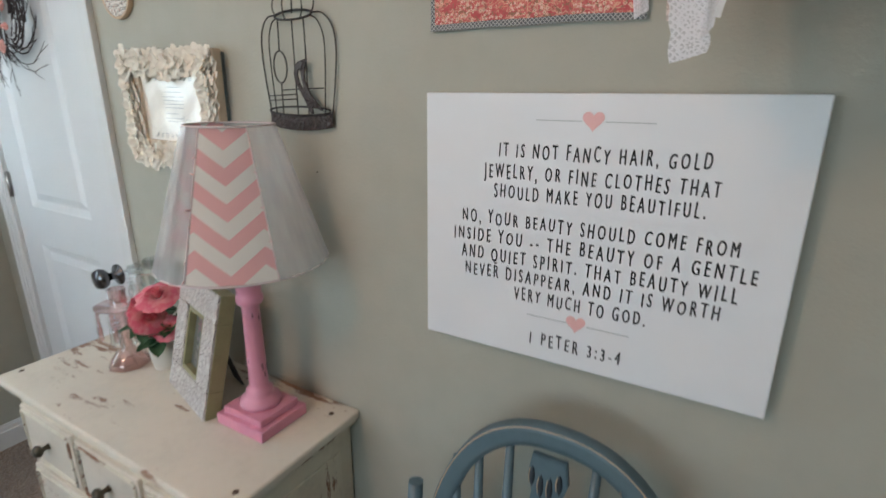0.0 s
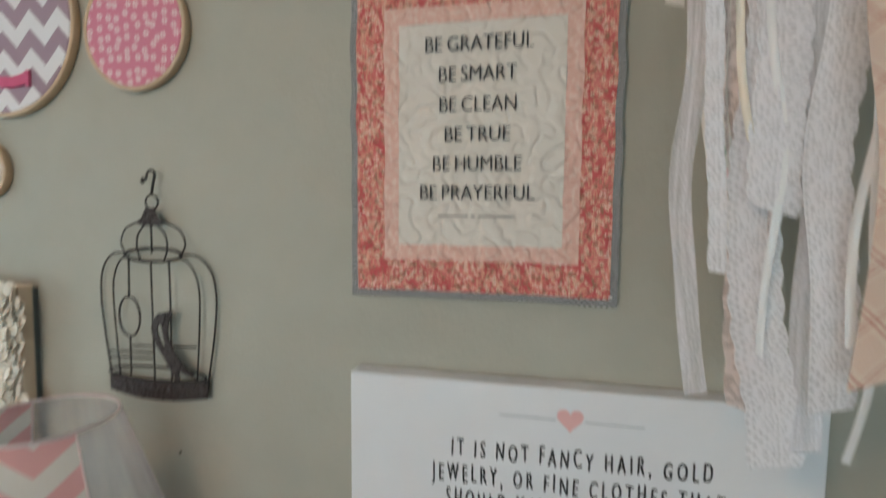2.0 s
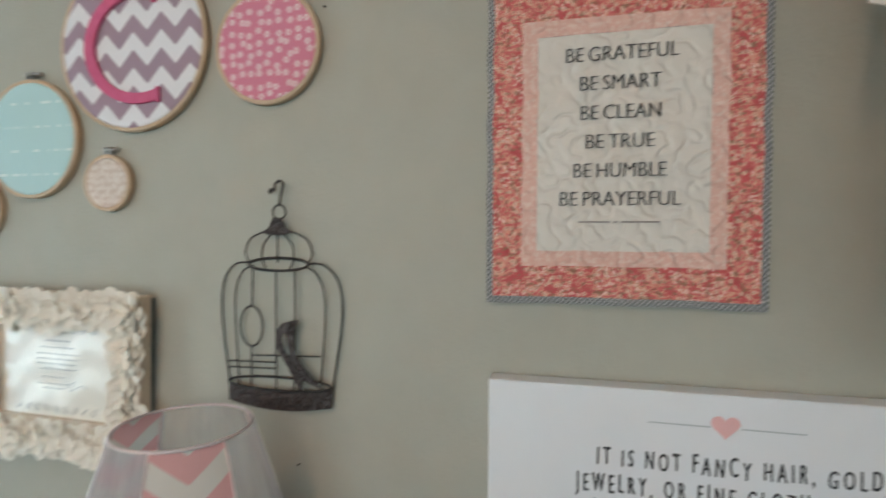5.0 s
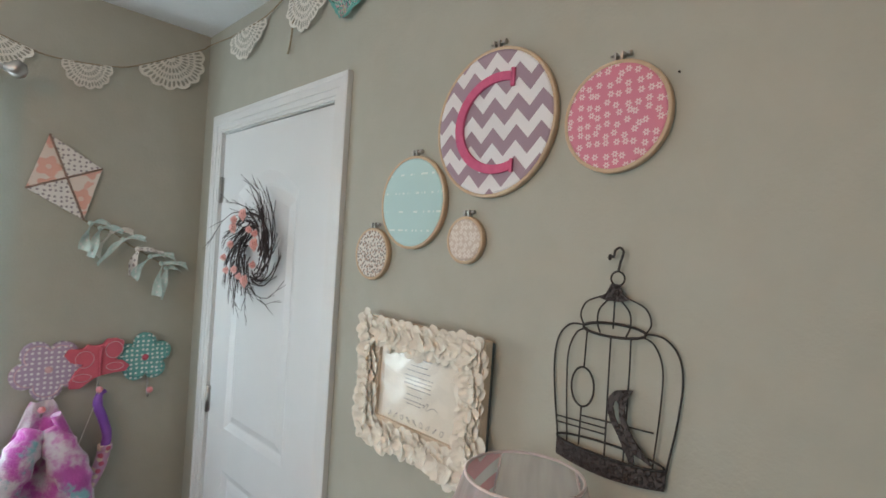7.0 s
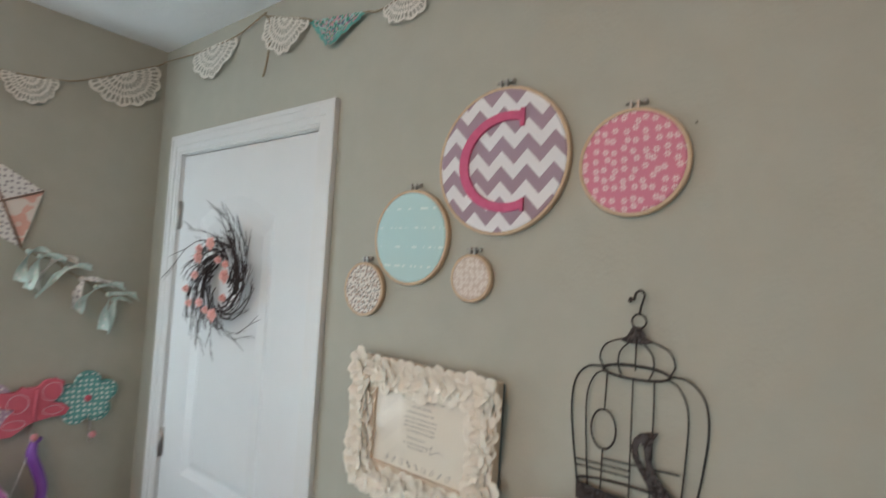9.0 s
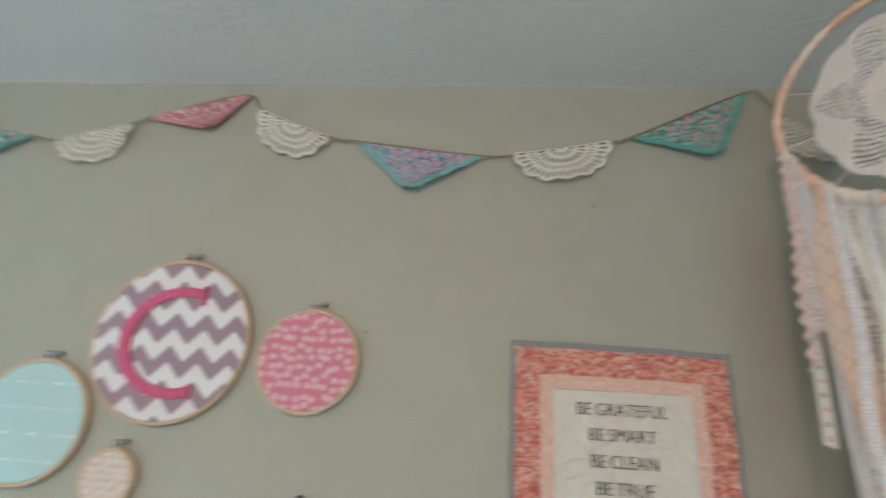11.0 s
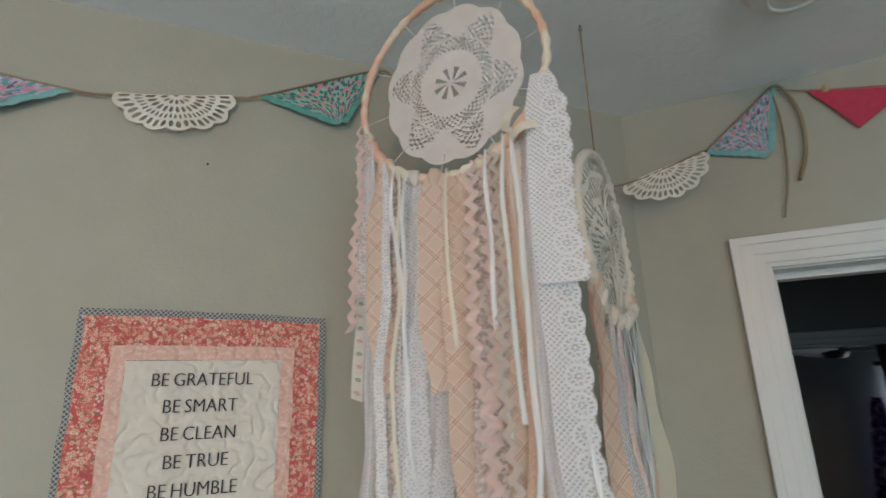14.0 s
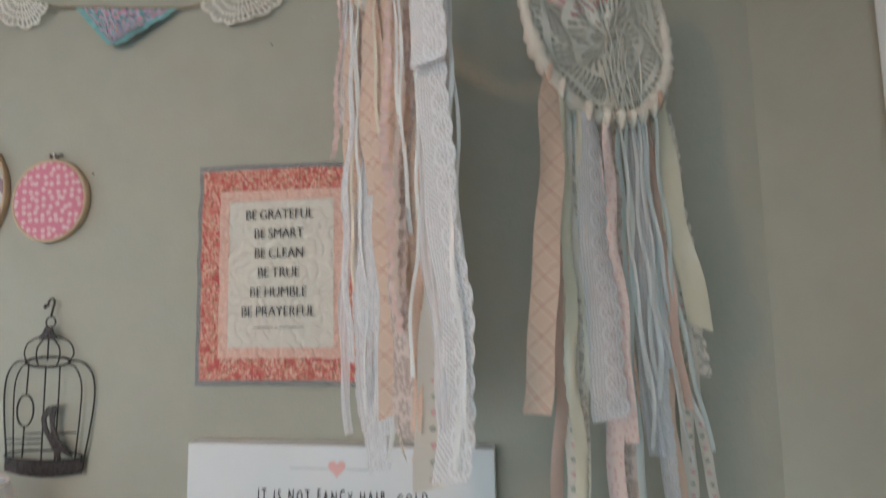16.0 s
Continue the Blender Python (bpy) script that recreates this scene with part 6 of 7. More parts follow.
DC2 = [
    (-0.108, 1.510, 0.034, R_PLAID, 0, 0, 0, -0.052, -0.004), (-0.098, 1.330, 0.020, R_BLUSH, 0, 0, 0, -0.012, 0.004), (-0.088, 1.360, 0.014, R_YELLOW, 0.3, 0.3, 0, 0.000, -0.006),
    (-0.078, 1.200, 0.022, R_FLORAL, 0, 0, 0, -0.010, 0.006), (-0.070, 1.280, 0.018, L_CREAM, 0.2, 0, 0, 0.004, 0.008), (-0.055, 1.520, 0.010, R_AQUA, 0, 0, 0, 0.004, 0.010),
    (-0.042, 1.490, 0.044, L_BIG, 0.2, 0.1, 0, 0.012, -0.008), (-0.026, 1.450, 0.026, L_TULLE, 0, 0, 0, 0.018, 0.004), (-0.010, 1.455, 0.018, R_PINK, 0, 0, 0, 0.016, -0.010),
    (0.006, 1.300, 0.028, L_MAUVE, 0.2, 0, 0, 0.012, 0.008), (0.020, 1.350, 0.030, R_PLAID, 0, 0, 0, 0.010, 0.012), (0.030, 1.520, 0.008, R_AQUA, 0, 0, 0, 0.016, -0.008),
    (0.040, 1.530, 0.007, R_WHITE, 0, 0, 0, 0.010, -0.012), (0.050, 1.420, 0.024, L_TULLE, 0, 0, 0, 0.012, 0.004), (0.060, 1.500, 0.008, R_WHITE, 0, 0, 0, 0.012, -0.010),
    (0.072, 1.540, 0.007, R_AQUA, 0, 0, 0, 0.022, -0.006), (0.080, 1.330, 0.030, L_WHITE, 0.2, 0, 0, 0.014, 0.010), (0.092, 1.480, 0.012, R_BLUSH, 0, 0, 0, 0.026, 0.002),
    (0.104, 1.600, 0.034, R_YELLOW, 0, 0, 0, 0.030, -0.008), (0.112, 1.340, 0.020, R_FLORAL, 0, 0, 0, 0.024, 0.006), (0.118, 1.520, 0.034, L_CREAM, 0.25, 0, 0, 0.034, 0.000), (-0.060, 1.180, 0.010, R_CREAM, 0, 0, 0, -0.02, -0.004),
    (0.026, 1.170, 0.012, R_AQUA, 0, 0, 0, 0.006, 0.002), (0.096, 1.190, 0.016, R_PEACH, 0, 0, 0, 0.03, 0.008), (0.014, 1.440, 0.006, R_WHITE, 0, 0, 0, 0.030, -0.014), (0.046, 1.400, 0.006, R_WHITE, 0, 0, 0, 0.050, -0.016),
    (0.064, 1.455, 0.006, R_WHITE, 0, 0, 0, 0.058, -0.012), (-0.034, 1.260, 0.024, R_PINK, 0, 0, 0, 0.030, 0.000), (0.084, 1.420, 0.008, R_AQUA, 0, 0, 0, 0.052, -0.014), (0.122, 1.230, 0.018, R_FLORAL, 0, 0, 0, 0.060, -0.002)]
for i, (x, low, w, cloth, e, e2, zig, sway, y) in enumerate(DC2):
    top_z = -math.sqrt(R2 ** 2 - min(abs(x), 0.135) ** 2)
    kind = "lace_strip" if cloth in (L_WHITE, L_BIG, L_MAUVE, L_PINK, L_CREAM, L_TULLE) else "ribbon"
    s = strip(dc2, x, top_z + 0.004, low - 2.042, w, cloth, kind, e, e2, zig, sway * (1.7 if x > 0.03 else 1.0), y, 90 + i, scallop={L_BIG: 0.0308, L_WHITE: 0.0233, L_MAUVE: 0.039}.get(cloth, 0.022), yaw=(-1.1, -0.3))
    if i % 2 == 0:
        part("knot", lathe(bmesh.new(), [(0.0, -0.018), (0.005, -0.012), (0.009, 0.0), (0.006, 0.009), (0.0, 0.012)], 10, (x, y - 0.001, top_z), 3, 0.35), R_PEACH if i in (0, 18, 20) else M_WRAP2, s)


# ---- bunting ----
M_CROCHET = plain("white_crochet_cotton", (0.80, 0.77, 0.70), (0.74, 0.70, 0.63), 60, 0.9, bump=0.0008, bump_scale=500)


def hanky(name, ground, border, bright):
    """Printed handkerchief cloth: flowers with a coloured border along the two lower sides (UV: x across, y up)."""
    m = Mat(name)
    u, v = m.uv()
    flat = m.join(u, v, 0.0)
    on, d = petals(m, 62, 0.9, flat, 5.0, 0.36)
    on2, d2 = petals(m, 85, 1.0, m.join(u + 0.37, v, 0.0), 5.0, 0.34)
    c = m.mix(on, ground, bright)
    c = m.mix(on2, c, border)
    c = m.mix((m.noise(75, 2, 0.5, flat)).step(0.60, 0.64), c, (0.16, 0.14, 0.30))
    c = m.mix((m.noise(90, 2, 0.5, m.join(u, v + 0.9, 0.0))).step(0.66, 0.69), c, (0.75, 0.50, 0.14))
    return m, c, u, v


def pennant_mat(name, ground, border, bright):
    m, c, u, v = hanky(name, ground, border, bright)
    return m.done(c, 0.88, 0.0, m.noise(600, 2), 0.0004, through=0.25)


H_TEAL = pennant_mat("teal_hanky_print", (0.40, 0.62, 0.58), (0.04, 0.30, 0.21), (0.72, 0.34, 0.40))
H_BLUE = pennant_mat("lilac_hanky_print", (0.62, 0.58, 0.72), (0.16, 0.44, 0.46), (0.74, 0.34, 0.46))
H_PINK = pennant_mat("pink_hanky_print", (0.78, 0.62, 0.62), (0.72, 0.22, 0.30), (0.60, 0.22, 0.26))
B_TEAL = plain("teal_hem", (0.12, 0.42, 0.36), (0.18, 0.50, 0.46), 90, 0.9, through=0.2)
B_BLUE = plain("aqua_hem", (0.20, 0.50, 0.50), (0.30, 0.58, 0.60), 90, 0.9, through=0.2)
B_PINK = plain("rose_hem", (0.72, 0.24, 0.30), (0.78, 0.42, 0.46), 90, 0.9, through=0.2)
bunting = thing("bunting", (0, 0, 0), "string of crochet half doilies and printed handkerchief triangles", "bunting")


def half_doily(a, b, drop, lift=0.0, seed=0):
    """A crocheted half circle hung between a and b on the string."""
    a, b = Vector(a), Vector(b)
    mid, along, rad = (a + b) / 2, (b - a) / 2, (b - a).length / 2
    back = Vector((along.y, -along.x, 0)).normalized()
    down = along.normalized().cross(back)
    if down.z > 0:
        down = -down

    def place(r, ang):
        f = r / rad
        return mid + along * f * math.cos(ang) + down * (drop * f * math.sin(ang)) + back * (0.006 * math.sin(ang * 4 + seed) * f * f)

    def keep(u, v):
        """Rows of eyelets between worked rounds, with fans at the edge."""
        for v0, v1, n, fill in ((0.10, 0.24, 7, 0.62), (0.32, 0.50, 13, 0.66), (0.56, 0.68, 24, 0.62), (0.74, 0.93, 21, 0.60)):
            if v0 < v < v1:
                du = ((u * n) % 1.0 - 0.5) * 2 / fill
                dv = ((v - v0) / (v1 - v0) - 0.5) * 2
                return du * du + dv * dv > 1.0
        return True
    return part("half_doily", polar_sheet(bmesh.new(), 0.004, rad, 0, math.pi, 40, 192, keep, place, 7, rad * 0.10), M_CROCHET, bunting, "white crochet half doily")


def pennant(a, b, tip, cloth, hem, seed=0):
    """A folded handkerchief triangle with a scalloped crocheted hem."""
    a, b, tip = Vector(a), Vector(b), Vector(tip)
    back = Vector(((b - a).y, -(b - a).x, 0)).normalized()
    ra, rb = random.Random(seed), (b - a).length

    def fn(u, v):
        e = a.lerp(b, u)
        p = e.lerp(tip, v)
        return p + back * (0.004 * math.sin(u * 5 + seed) * v + 0.003 * math.sin(v * 7 + seed))
    ob = part("pennant", sheet(bmesh.new(), fn, 10, 10, wide=rb * K, high=(tip - (a + b) / 2).length * K), cloth, bunting, "printed handkerchief triangle")
    mid = (a + b + tip) / 3
    for p, q, n in ((a, tip, 1), (b, tip, 1)):
        out = ((p + q) / 2 - mid).normalized()
        length = (q - p).length

        def hem_fn(u, v):
            c = p.lerp(q, u)
            w = 0.013 * v * (1 + 0.25 * abs(math.sin(u * length / 0.018 * math.pi)))
            return c + out * (w - 0.003) + back * (0.002 * math.sin(u * 20))
        part("crochet_hem", sheet(bmesh.new(), hem_fn, 40, 3, wide=length * K, high=0.012), hem, ob)

        def line_fn(u, v):
            c = p.lerp(q, 0.06 + u * 0.84)
            return c - out * (0.010 + 0.006 * v) - back * 0.0022 + (mid - c) * 0.02
        part("border_stripe", sheet(bmesh.new(), line_fn, 8, 1), hem, ob)


BY, WX = 0.918, LEFT + 0.012
line = [(WX, 0.18, 2.275), (WX, 0.28, 2.253), (WX, 0.36, 2.230), (WX, 0.44, 2.226), (WX, 0.58, 2.244), (WX, 0.67, 2.275), (WX, 0.885, 2.402), (WX + 0.03, 0.905, 2.418)]
north = [(-2.10, 2.415), (-2.06, 2.412), (-1.80, 2.412), (-1.64, 2.446), (-1.626, 2.434), (-1.42, 2.372), (-1.398, 2.360), (-1.19, 2.329), (-1.119, 2.320), (-0.966, 2.360), (-0.916, 2.380), (-0.723, 2.437), (-0.674, 2.397), (-0.524, 2.337),
         (-0.449, 2.326), (-0.215, 2.300), (-0.140, 2.303), (0.038, 2.334), (0.096, 2.352), (0.308, 2.453), (0.350, 2.440), (0.385, 2.395), (0.490, 2.330), (0.558, 2.288), (0.750, 2.252)]
line += [(x, BY, z) for x, z in north]


def on_angle(s, z, off=0.012):
    return (CX + 0.7071 * s - 0.7071 * off, CY - 0.7071 * s - 0.7071 * off, z)


line += [(0.885, 0.868, 2.248), (1.035, 0.772, 2.310), on_angle(0.18, 2.331, 0.02), on_angle(0.328, 2.457)]
part("string", tube(bmesh.new(), smooth_line(line, 4), 0.0022, 6), M_TWINE, bunting, "brown jute string")
half_doily((WX, 0.17, 2.278), (WX, 0.358, 2.232), 0.085, seed=1)
half_doily((WX, 0.439, 2.226), (WX, 0.582, 2.244), 0.085, seed=2)
half_doily((WX, 0.672, 2.275), (WX, 0.885, 2.400), 0.110, seed=3)
for i, (x0, z0, x1, z1, drop) in enumerate(((-2.06, 2.412, -1.80, 2.412, 0.105), (-1.626, 2.434, -1.42, 2.372, 0.100), (-1.119, 2.319, -0.966, 2.360, 0.070), (-0.674, 2.396, -0.524, 2.336, 0.070), (-0.140, 2.303, 0.038, 2.334, 0.066), (0.385, 2.395, 0.490, 2.332, 0.060))):
    half_doily((x0, BY - 0.004, z0), (x1, BY - 0.004, z1), drop, seed=i + 4)
half_doily((0.885, 0.866, 2.248), (1.035, 0.770, 2.310), 0.070, seed=12)
pennant((-1.398, BY, 2.360), (-1.190, BY, 2.330), (-1.306, BY - 0.012, 2.268), H_TEAL, B_TEAL, 1)
pennant((-0.916, BY, 2.380), (-0.723, BY, 2.436), (-0.785, BY - 0.012, 2.350), H_PINK, B_PINK, 2)
pennant((-0.449, BY, 2.326), (-0.215, BY, 2.300), (-0.350, BY - 0.014, 2.222), H_BLUE, B_BLUE, 3)
pennant((0.096, BY, 2.352), (0.308, BY, 2.453), (0.240, BY - 0.012, 2.312), H_TEAL, B_TEAL, 4)
pennant((0.558, BY, 2.288), (0.750, BY, 2.254), (0.645, BY - 0.012, 2.190), H_PINK, B_PINK, 5)
pennant(on_angle(0.180, 2.331), on_angle(0.328, 2.452), on_angle(0.300, 2.296, 0.016), H_BLUE, B_BLUE, 6)
part("loose_end", tube(bmesh.new(), smooth_line([(-1.64, BY, 2.446), (-1.605, BY, 2.405), (-1.602, BY, 2.33), (-1.615, BY, 2.262), (-1.625, BY, 2.244)]), 0.0028, 5), M_TWINE, bunting)
part("loose_end", tube(bmesh.new(), smooth_line([on_angle(0.328, 2.457), on_angle(0.335, 2.36), on_angle(0.325, 2.24), on_angle(0.302, 2.142)]), 0.0025, 5), M_TWINE, bunting)
part("loose_end", tube(bmesh.new(), smooth_line([on_angle(0.328, 2.457), on_angle(0.350, 2.450), on_angle(0.372, 2.38), on_angle(0.368, 2.29), on_angle(0.345, 2.222)]), 0.0040, 6), M_TWINE, bunting)
felt = thing("felt_bunting", (0, 0, 0), "red felt triangle pegged on a string above the doorway", "bunting")
part("string", tube(bmesh.new(), smooth_line([on_angle(0.328, 2.452), on_angle(0.396, 2.430), on_angle(0.579, 2.394), on_angle(0.80, 2.40), on_angle(1.1, 2.42)]), 0.0016, 5), M_TWINE, felt)
M_RED = plain("red_felt", (0.55, 0.055, 0.10), (0.48, 0.04, 0.085), 80, 0.95, bump=0.0006, bump_scale=400)
for s0, s1 in ((0.396, 0.579), (0.62, 0.80), (0.84, 1.02)):
    a, b, t = (Vector(on_angle(s, z, 0.010)) for s, z in ((s0, 2.430), (s1, 2.394 if s0 < 0.5 else 2.40), (s0 + 0.075, 2.317)))
    bm = bmesh.new()
    off = Vector((-0.7071, -0.7071, 0)) * 0.002
    front, rear = [bm.verts.new(p + off) for p in (a, b, t)], [bm.verts.new(p) for p in (a, b, t)]
    bm.faces.new(front), bm.faces.new(rear[::-1])
    for i in range(3):
        bm.faces.new((front[i], rear[i], rear[(i + 1) % 3], front[(i + 1) % 3]))
    bmesh.ops.recalc_face_normals(bm, faces=bm.faces)
    flag = part("felt_triangle", bm, M_RED, felt)
    for f in (0.16, 0.86):
        p = a.lerp(b, f)
        part("clothes_peg", boxed(p.x - 0.004, p.x + 0.004, p.y - 0.010, p.y - 0.001, p.z - 0.010, p.z + 0.008, bevel=0.001), M_HOOP, flag, "small wooden peg")

# ---- smoke alarm ----
alarm = thing("smoke_alarm", (0.918, 0.442, 2.474), "round white smoke alarm on the ceiling", "smoke alarm")
M_PLASTIC = plain("white_plastic", (0.74, 0.73, 0.70), (0.71, 0.70, 0.67), 20, 0.4)
part("mounting_plate", lathe(bmesh.new(), [(0.082, -0.012), (0.082, 0.0), (0.0, 0.0)], 40), M_PLASTIC, alarm)
part("cover", lathe(bmesh.new(), [(0.0, -0.046), (0.040, -0.045), (0.062, -0.040), (0.070, -0.030), (0.072, -0.012), (0.0, -0.012)], 40), M_PLASTIC, alarm)
part("vent_ring", tube(bmesh.new(), [(0.045 * math.cos(i * math.pi / 16), 0.045 * math.sin(i * math.pi / 16), -0.0455) for i in range(32)], 0.003, 6, True), M_PLASTIC, alarm)
part("test_button", lathe(bmesh.new(), [(0.0, -0.052), (0.016, -0.051), (0.019, -0.046), (0.0, -0.044)], 20), M_PLASTIC, alarm)

# ---- twig wreath on the door ----
M_TWIG = plain("dark_twig_bark", (0.035, 0.025, 0.025), (0.07, 0.05, 0.05), 80, 0.85, bump=0.001, bump_scale=300)
M_FLOWERPINK = plain("pink_felt_flower", (0.80, 0.44, 0.38), (0.76, 0.36, 0.33), 60, 0.9, bump=0.001, bump_scale=200)
wreath = thing("twig_wreath", (-1.745, WALL_Y + 0.010, 1.612), "swirling dark twig wreath with pink felt flowers", "wreath")
random.seed(33)
for k in range(74):
    a = random.random() * 2 * math.pi
    far = random.random() < 0.30
    r0, r1 = random.uniform(0.062, 0.10), random.uniform(0.18, 0.240) if far else random.uniform(0.12, 0.175)
    sweep = random.uniform(1.2, 2.1)
    y0 = random.uniform(-0.06, -0.012)
    lean_out = random.uniform(-0.02, 0.05)
    pts = []
    for i in range(9):
        f = i / 8
        ang, r = a + sweep * f + 0.10 * math.sin(f * 7 + k), r0 + (r1 - r0) * f ** 1.3
        pts.append((r * math.cos(ang), y0 - lean_out * f, r * math.sin(ang) * 1.05 + random.uniform(-0.004, 0.004)))
    thick = random.uniform(0.0016, 0.0034)
    bm = tube(bmesh.new(), pts, 0.002, 5, taper=[thick * (1 - 0.75 * i / 8) for i in range(9)])
    for j in (3, 5, 6, 7):
        p, q = Vector(pts[j]), Vector(pts[j]) - Vector(pts[j - 1])
        side = Vector((random.uniform(-0.018, 0.018), random.uniform(-0.012, 0.004), random.uniform(-0.018, 0.018)))
        tube(bm, [p, p + q * 0.7 + side * 0.7, p + q * 1.2 + side], 0.0008, 4, taper=[0.0012, 0.0009, 0.0005])
    part("twig", bm, M_TWIG, wreath)
for k in range(13):
    a = 2 * math.pi * k / 13 + random.uniform(-0.2, 0.2)
    r, size = random.uniform(0.07, 0.125), random.choice((0.012, 0.014, 0.020))
    bm = bmesh.new()
    for q in range(3):
        lathe(bm, [(0.0, 0.002), (size * (1 - 0.25 * q) * 0.6, 0.003 + 0.004 * q), (size * (1 - 0.25 * q), 0.009 + 0.005 * q)], 20, lobes=5, lobe_depth=0.22)
    part("felt_flower", upright(bm), M_FLOWERPINK, wreath, "pink felt flower", m=pose(K * r * math.cos(a), K * -0.075, K * r * math.sin(a), 0, math.degrees(a), 0))

# ---- kite on the west wall (built facing +x: local x runs towards the corner) ----
def west(name, y, z, label, category, group=""):
    return thing(name, (LEFT, y, z), label, category, group, turn=(0, 0, 90))


K_FLORAL = floral("coral_damask_cloth", (0.80, 0.70, 0.63), (0.78, 0.42, 0.34), (0.80, 0.62, 0.54), 13, 0.9, 5.0, 0.40, extra=(0.79, 0.46, 0.38))
K_DOT = speckle("grey_dot_cloth", (0.79, 0.77, 0.74), (0.34, 0.31, 0.32), 66, 0.25, rand=0.45)
kite = west("cloth_kite", 0.474, 1.816, "cloth kite in coral and dotted quarters with ribbon tail", "kite")
T, R_, L_, B_, C_ = (-0.055, 0.147), (0.103, 0.052), (-0.110, -0.044), (0.057, -0.137), (0.0, 0.0)
for tri, cloth in (((T, L_, C_), K_FLORAL), ((T, C_, R_), K_DOT), ((R_, C_, B_), K_FLORAL), ((L_, B_, C_), K_DOT)):
    part("quarter", slab(bmesh.new(), list(tri), -0.010, -0.006), cloth, kite)
for a, b in ((T, B_), (L_, R_)):
    part("spar", tube(bmesh.new(), [(a[0], -0.012, a[1]), (b[0], -0.012, b[1])], 0.0035, 6), plain("brown_ribbon", (0.32, 0.22, 0.17), (0.26, 0.18, 0.14), 60, 0.8), kite)
tail = smooth_line([(0.057, -0.008, -0.137), (0.10, -0.012, -0.16), (0.15, -0.01, -0.175), (0.20, -0.012, -0.215), (0.26, -0.01, -0.25), (0.315, -0.012, -0.285), (0.335, -0.01, -0.31), (0.337, -0.008, -0.40)])
part("tail_string", tube(bmesh.new(), tail, 0.002, 5), M_TWINE, kite)
K_RAG = speckle("grey_dot_rag", (0.79, 0.77, 0.74), (0.34, 0.31, 0.32), 66, 0.25, "UV", rand=0.45)
R_MINT = speckle("mint_dot_cloth", (0.55, 0.70, 0.66), (0.75, 0.78, 0.76), 70, 0.22, "UV")
random.seed(6)
for k, f in enumerate((0.08, 0.17, 0.27, 0.38, 0.50, 0.61, 0.72, 0.84)):
    p = Vector(tail[int(f * (len(tail) - 1))])
    cloth = (R_MINT, R_MINT, R_FLORAL, R_MINT, K_RAG, R_MINT)[k % 6]
    for s, ang in ((1, random.uniform(0.2, 0.9)), (-1, random.uniform(3.5, 4.6))):
        ln, ph = random.uniform(0.065, 0.105), random.random() * 6
        d = Vector((math.cos(ang), 0, math.sin(ang) * (0.6 if s > 0 else 1.0)))
        n = Vector((-d.z, 0, d.x))

        def fn(u, v):
            w = 0.008 + 0.032 * v ** 0.8
            tw = 1.1 * math.sin(v * 3 + ph)
            drop = Vector((0, 0, -0.035 * v * v))
            across = (u - 0.5) * w
            return p + d * (v * ln) + drop + n * (across * math.cos(tw)) + Vector((0, -0.012 - abs(across) * 0.5 - across * math.sin(tw) - 0.012 * math.sin(v * 4 + ph) ** 2, 0))
        part("tail_rag", sheet(bmesh.new(), fn, 4, 10, wide=0.03, high=ln), cloth, kite)
    part("rag_knot", lathe(bmesh.new(), [(0.0, -0.010), (0.007, -0.006), (0.009, 0.0), (0.007, 0.006), (0.0, 0.010)], 10, (p.x, p.y - 0.012, p.z), 3, 0.2), cloth, kite)

# ---- coat hook plaque ----
rack = west("coat_hook_plaque", 0.603, 1.160, "wooden hook plaque of dotted flowers and a pink butterfly", "coat hooks")
W_LILAC = speckle("lilac_dot_paint", (0.47, 0.36, 0.50), (0.82, 0.80, 0.82), 62, 0.27, rand=0.25)
W_TEAL = speckle("teal_dot_paint", (0.12, 0.40, 0.37), (0.76, 0.82, 0.80), 62, 0.27, rand=0.25)
W_PINK = plain("coral_pink_paint", (0.66, 0.13, 0.18), (0.60, 0.11, 0.16), 30, 0.45)
W_EDGE = plain("pale_paint_line", (0.74, 0.50, 0.52), (0.70, 0.46, 0.48), 30, 0.6)


def flower_outline(cx, cz, r, n, turn):
    return [(cx + r * (0.68 + 0.32 * abs(math.cos(n / 2 * (a - turn))) ** 0.7) * math.cos(a), cz + r * (0.68 + 0.32 * abs(math.cos(n / 2 * (a - turn))) ** 0.7) * math.sin(a)) for a in [2 * math.pi * i / 70 for i in range(70)]]


for cx, cz, r, mat, rot in ((-0.145, -0.005, 0.108, W_LILAC, 0.9), (0.152, 0.008, 0.095, W_TEAL, 0.35)):
    fl = part("flower_plate", slab(bmesh.new(), flower_outline(cx, cz, r, 5, rot), -0.020, -0.004, 0.002), mat, rack)
    pts = [(x, -0.021, z) for x, z in flower_outline(cx, cz, r * 0.86, 5, rot)]
    part("painted_line", tube(bmesh.new(), pts, 0.0014, 4, True), W_EDGE if mat is W_LILAC else plain("dark_teal_line", (0.06, 0.22, 0.22), (0.08, 0.26, 0.26), 30, 0.6), fl)
    part("flower_centre", upright(lathe(bmesh.new(), [(0.0, 0.0), (0.012, 0.0), (0.011, 0.003), (0.0, 0.004)], 16)), W_PINK if mat is W_TEAL else W_EDGE, fl, m=pose(K * cx, K * -0.020, K * cz))
wing = [(0.010, 0.070), (0.025, 0.088), (0.055, 0.090), (0.078, 0.078), (0.075, 0.045), (0.052, 0.012), (0.078, 0.006), (0.100, -0.014), (0.088, -0.034), (0.050, -0.036), (0.012, -0.042)]
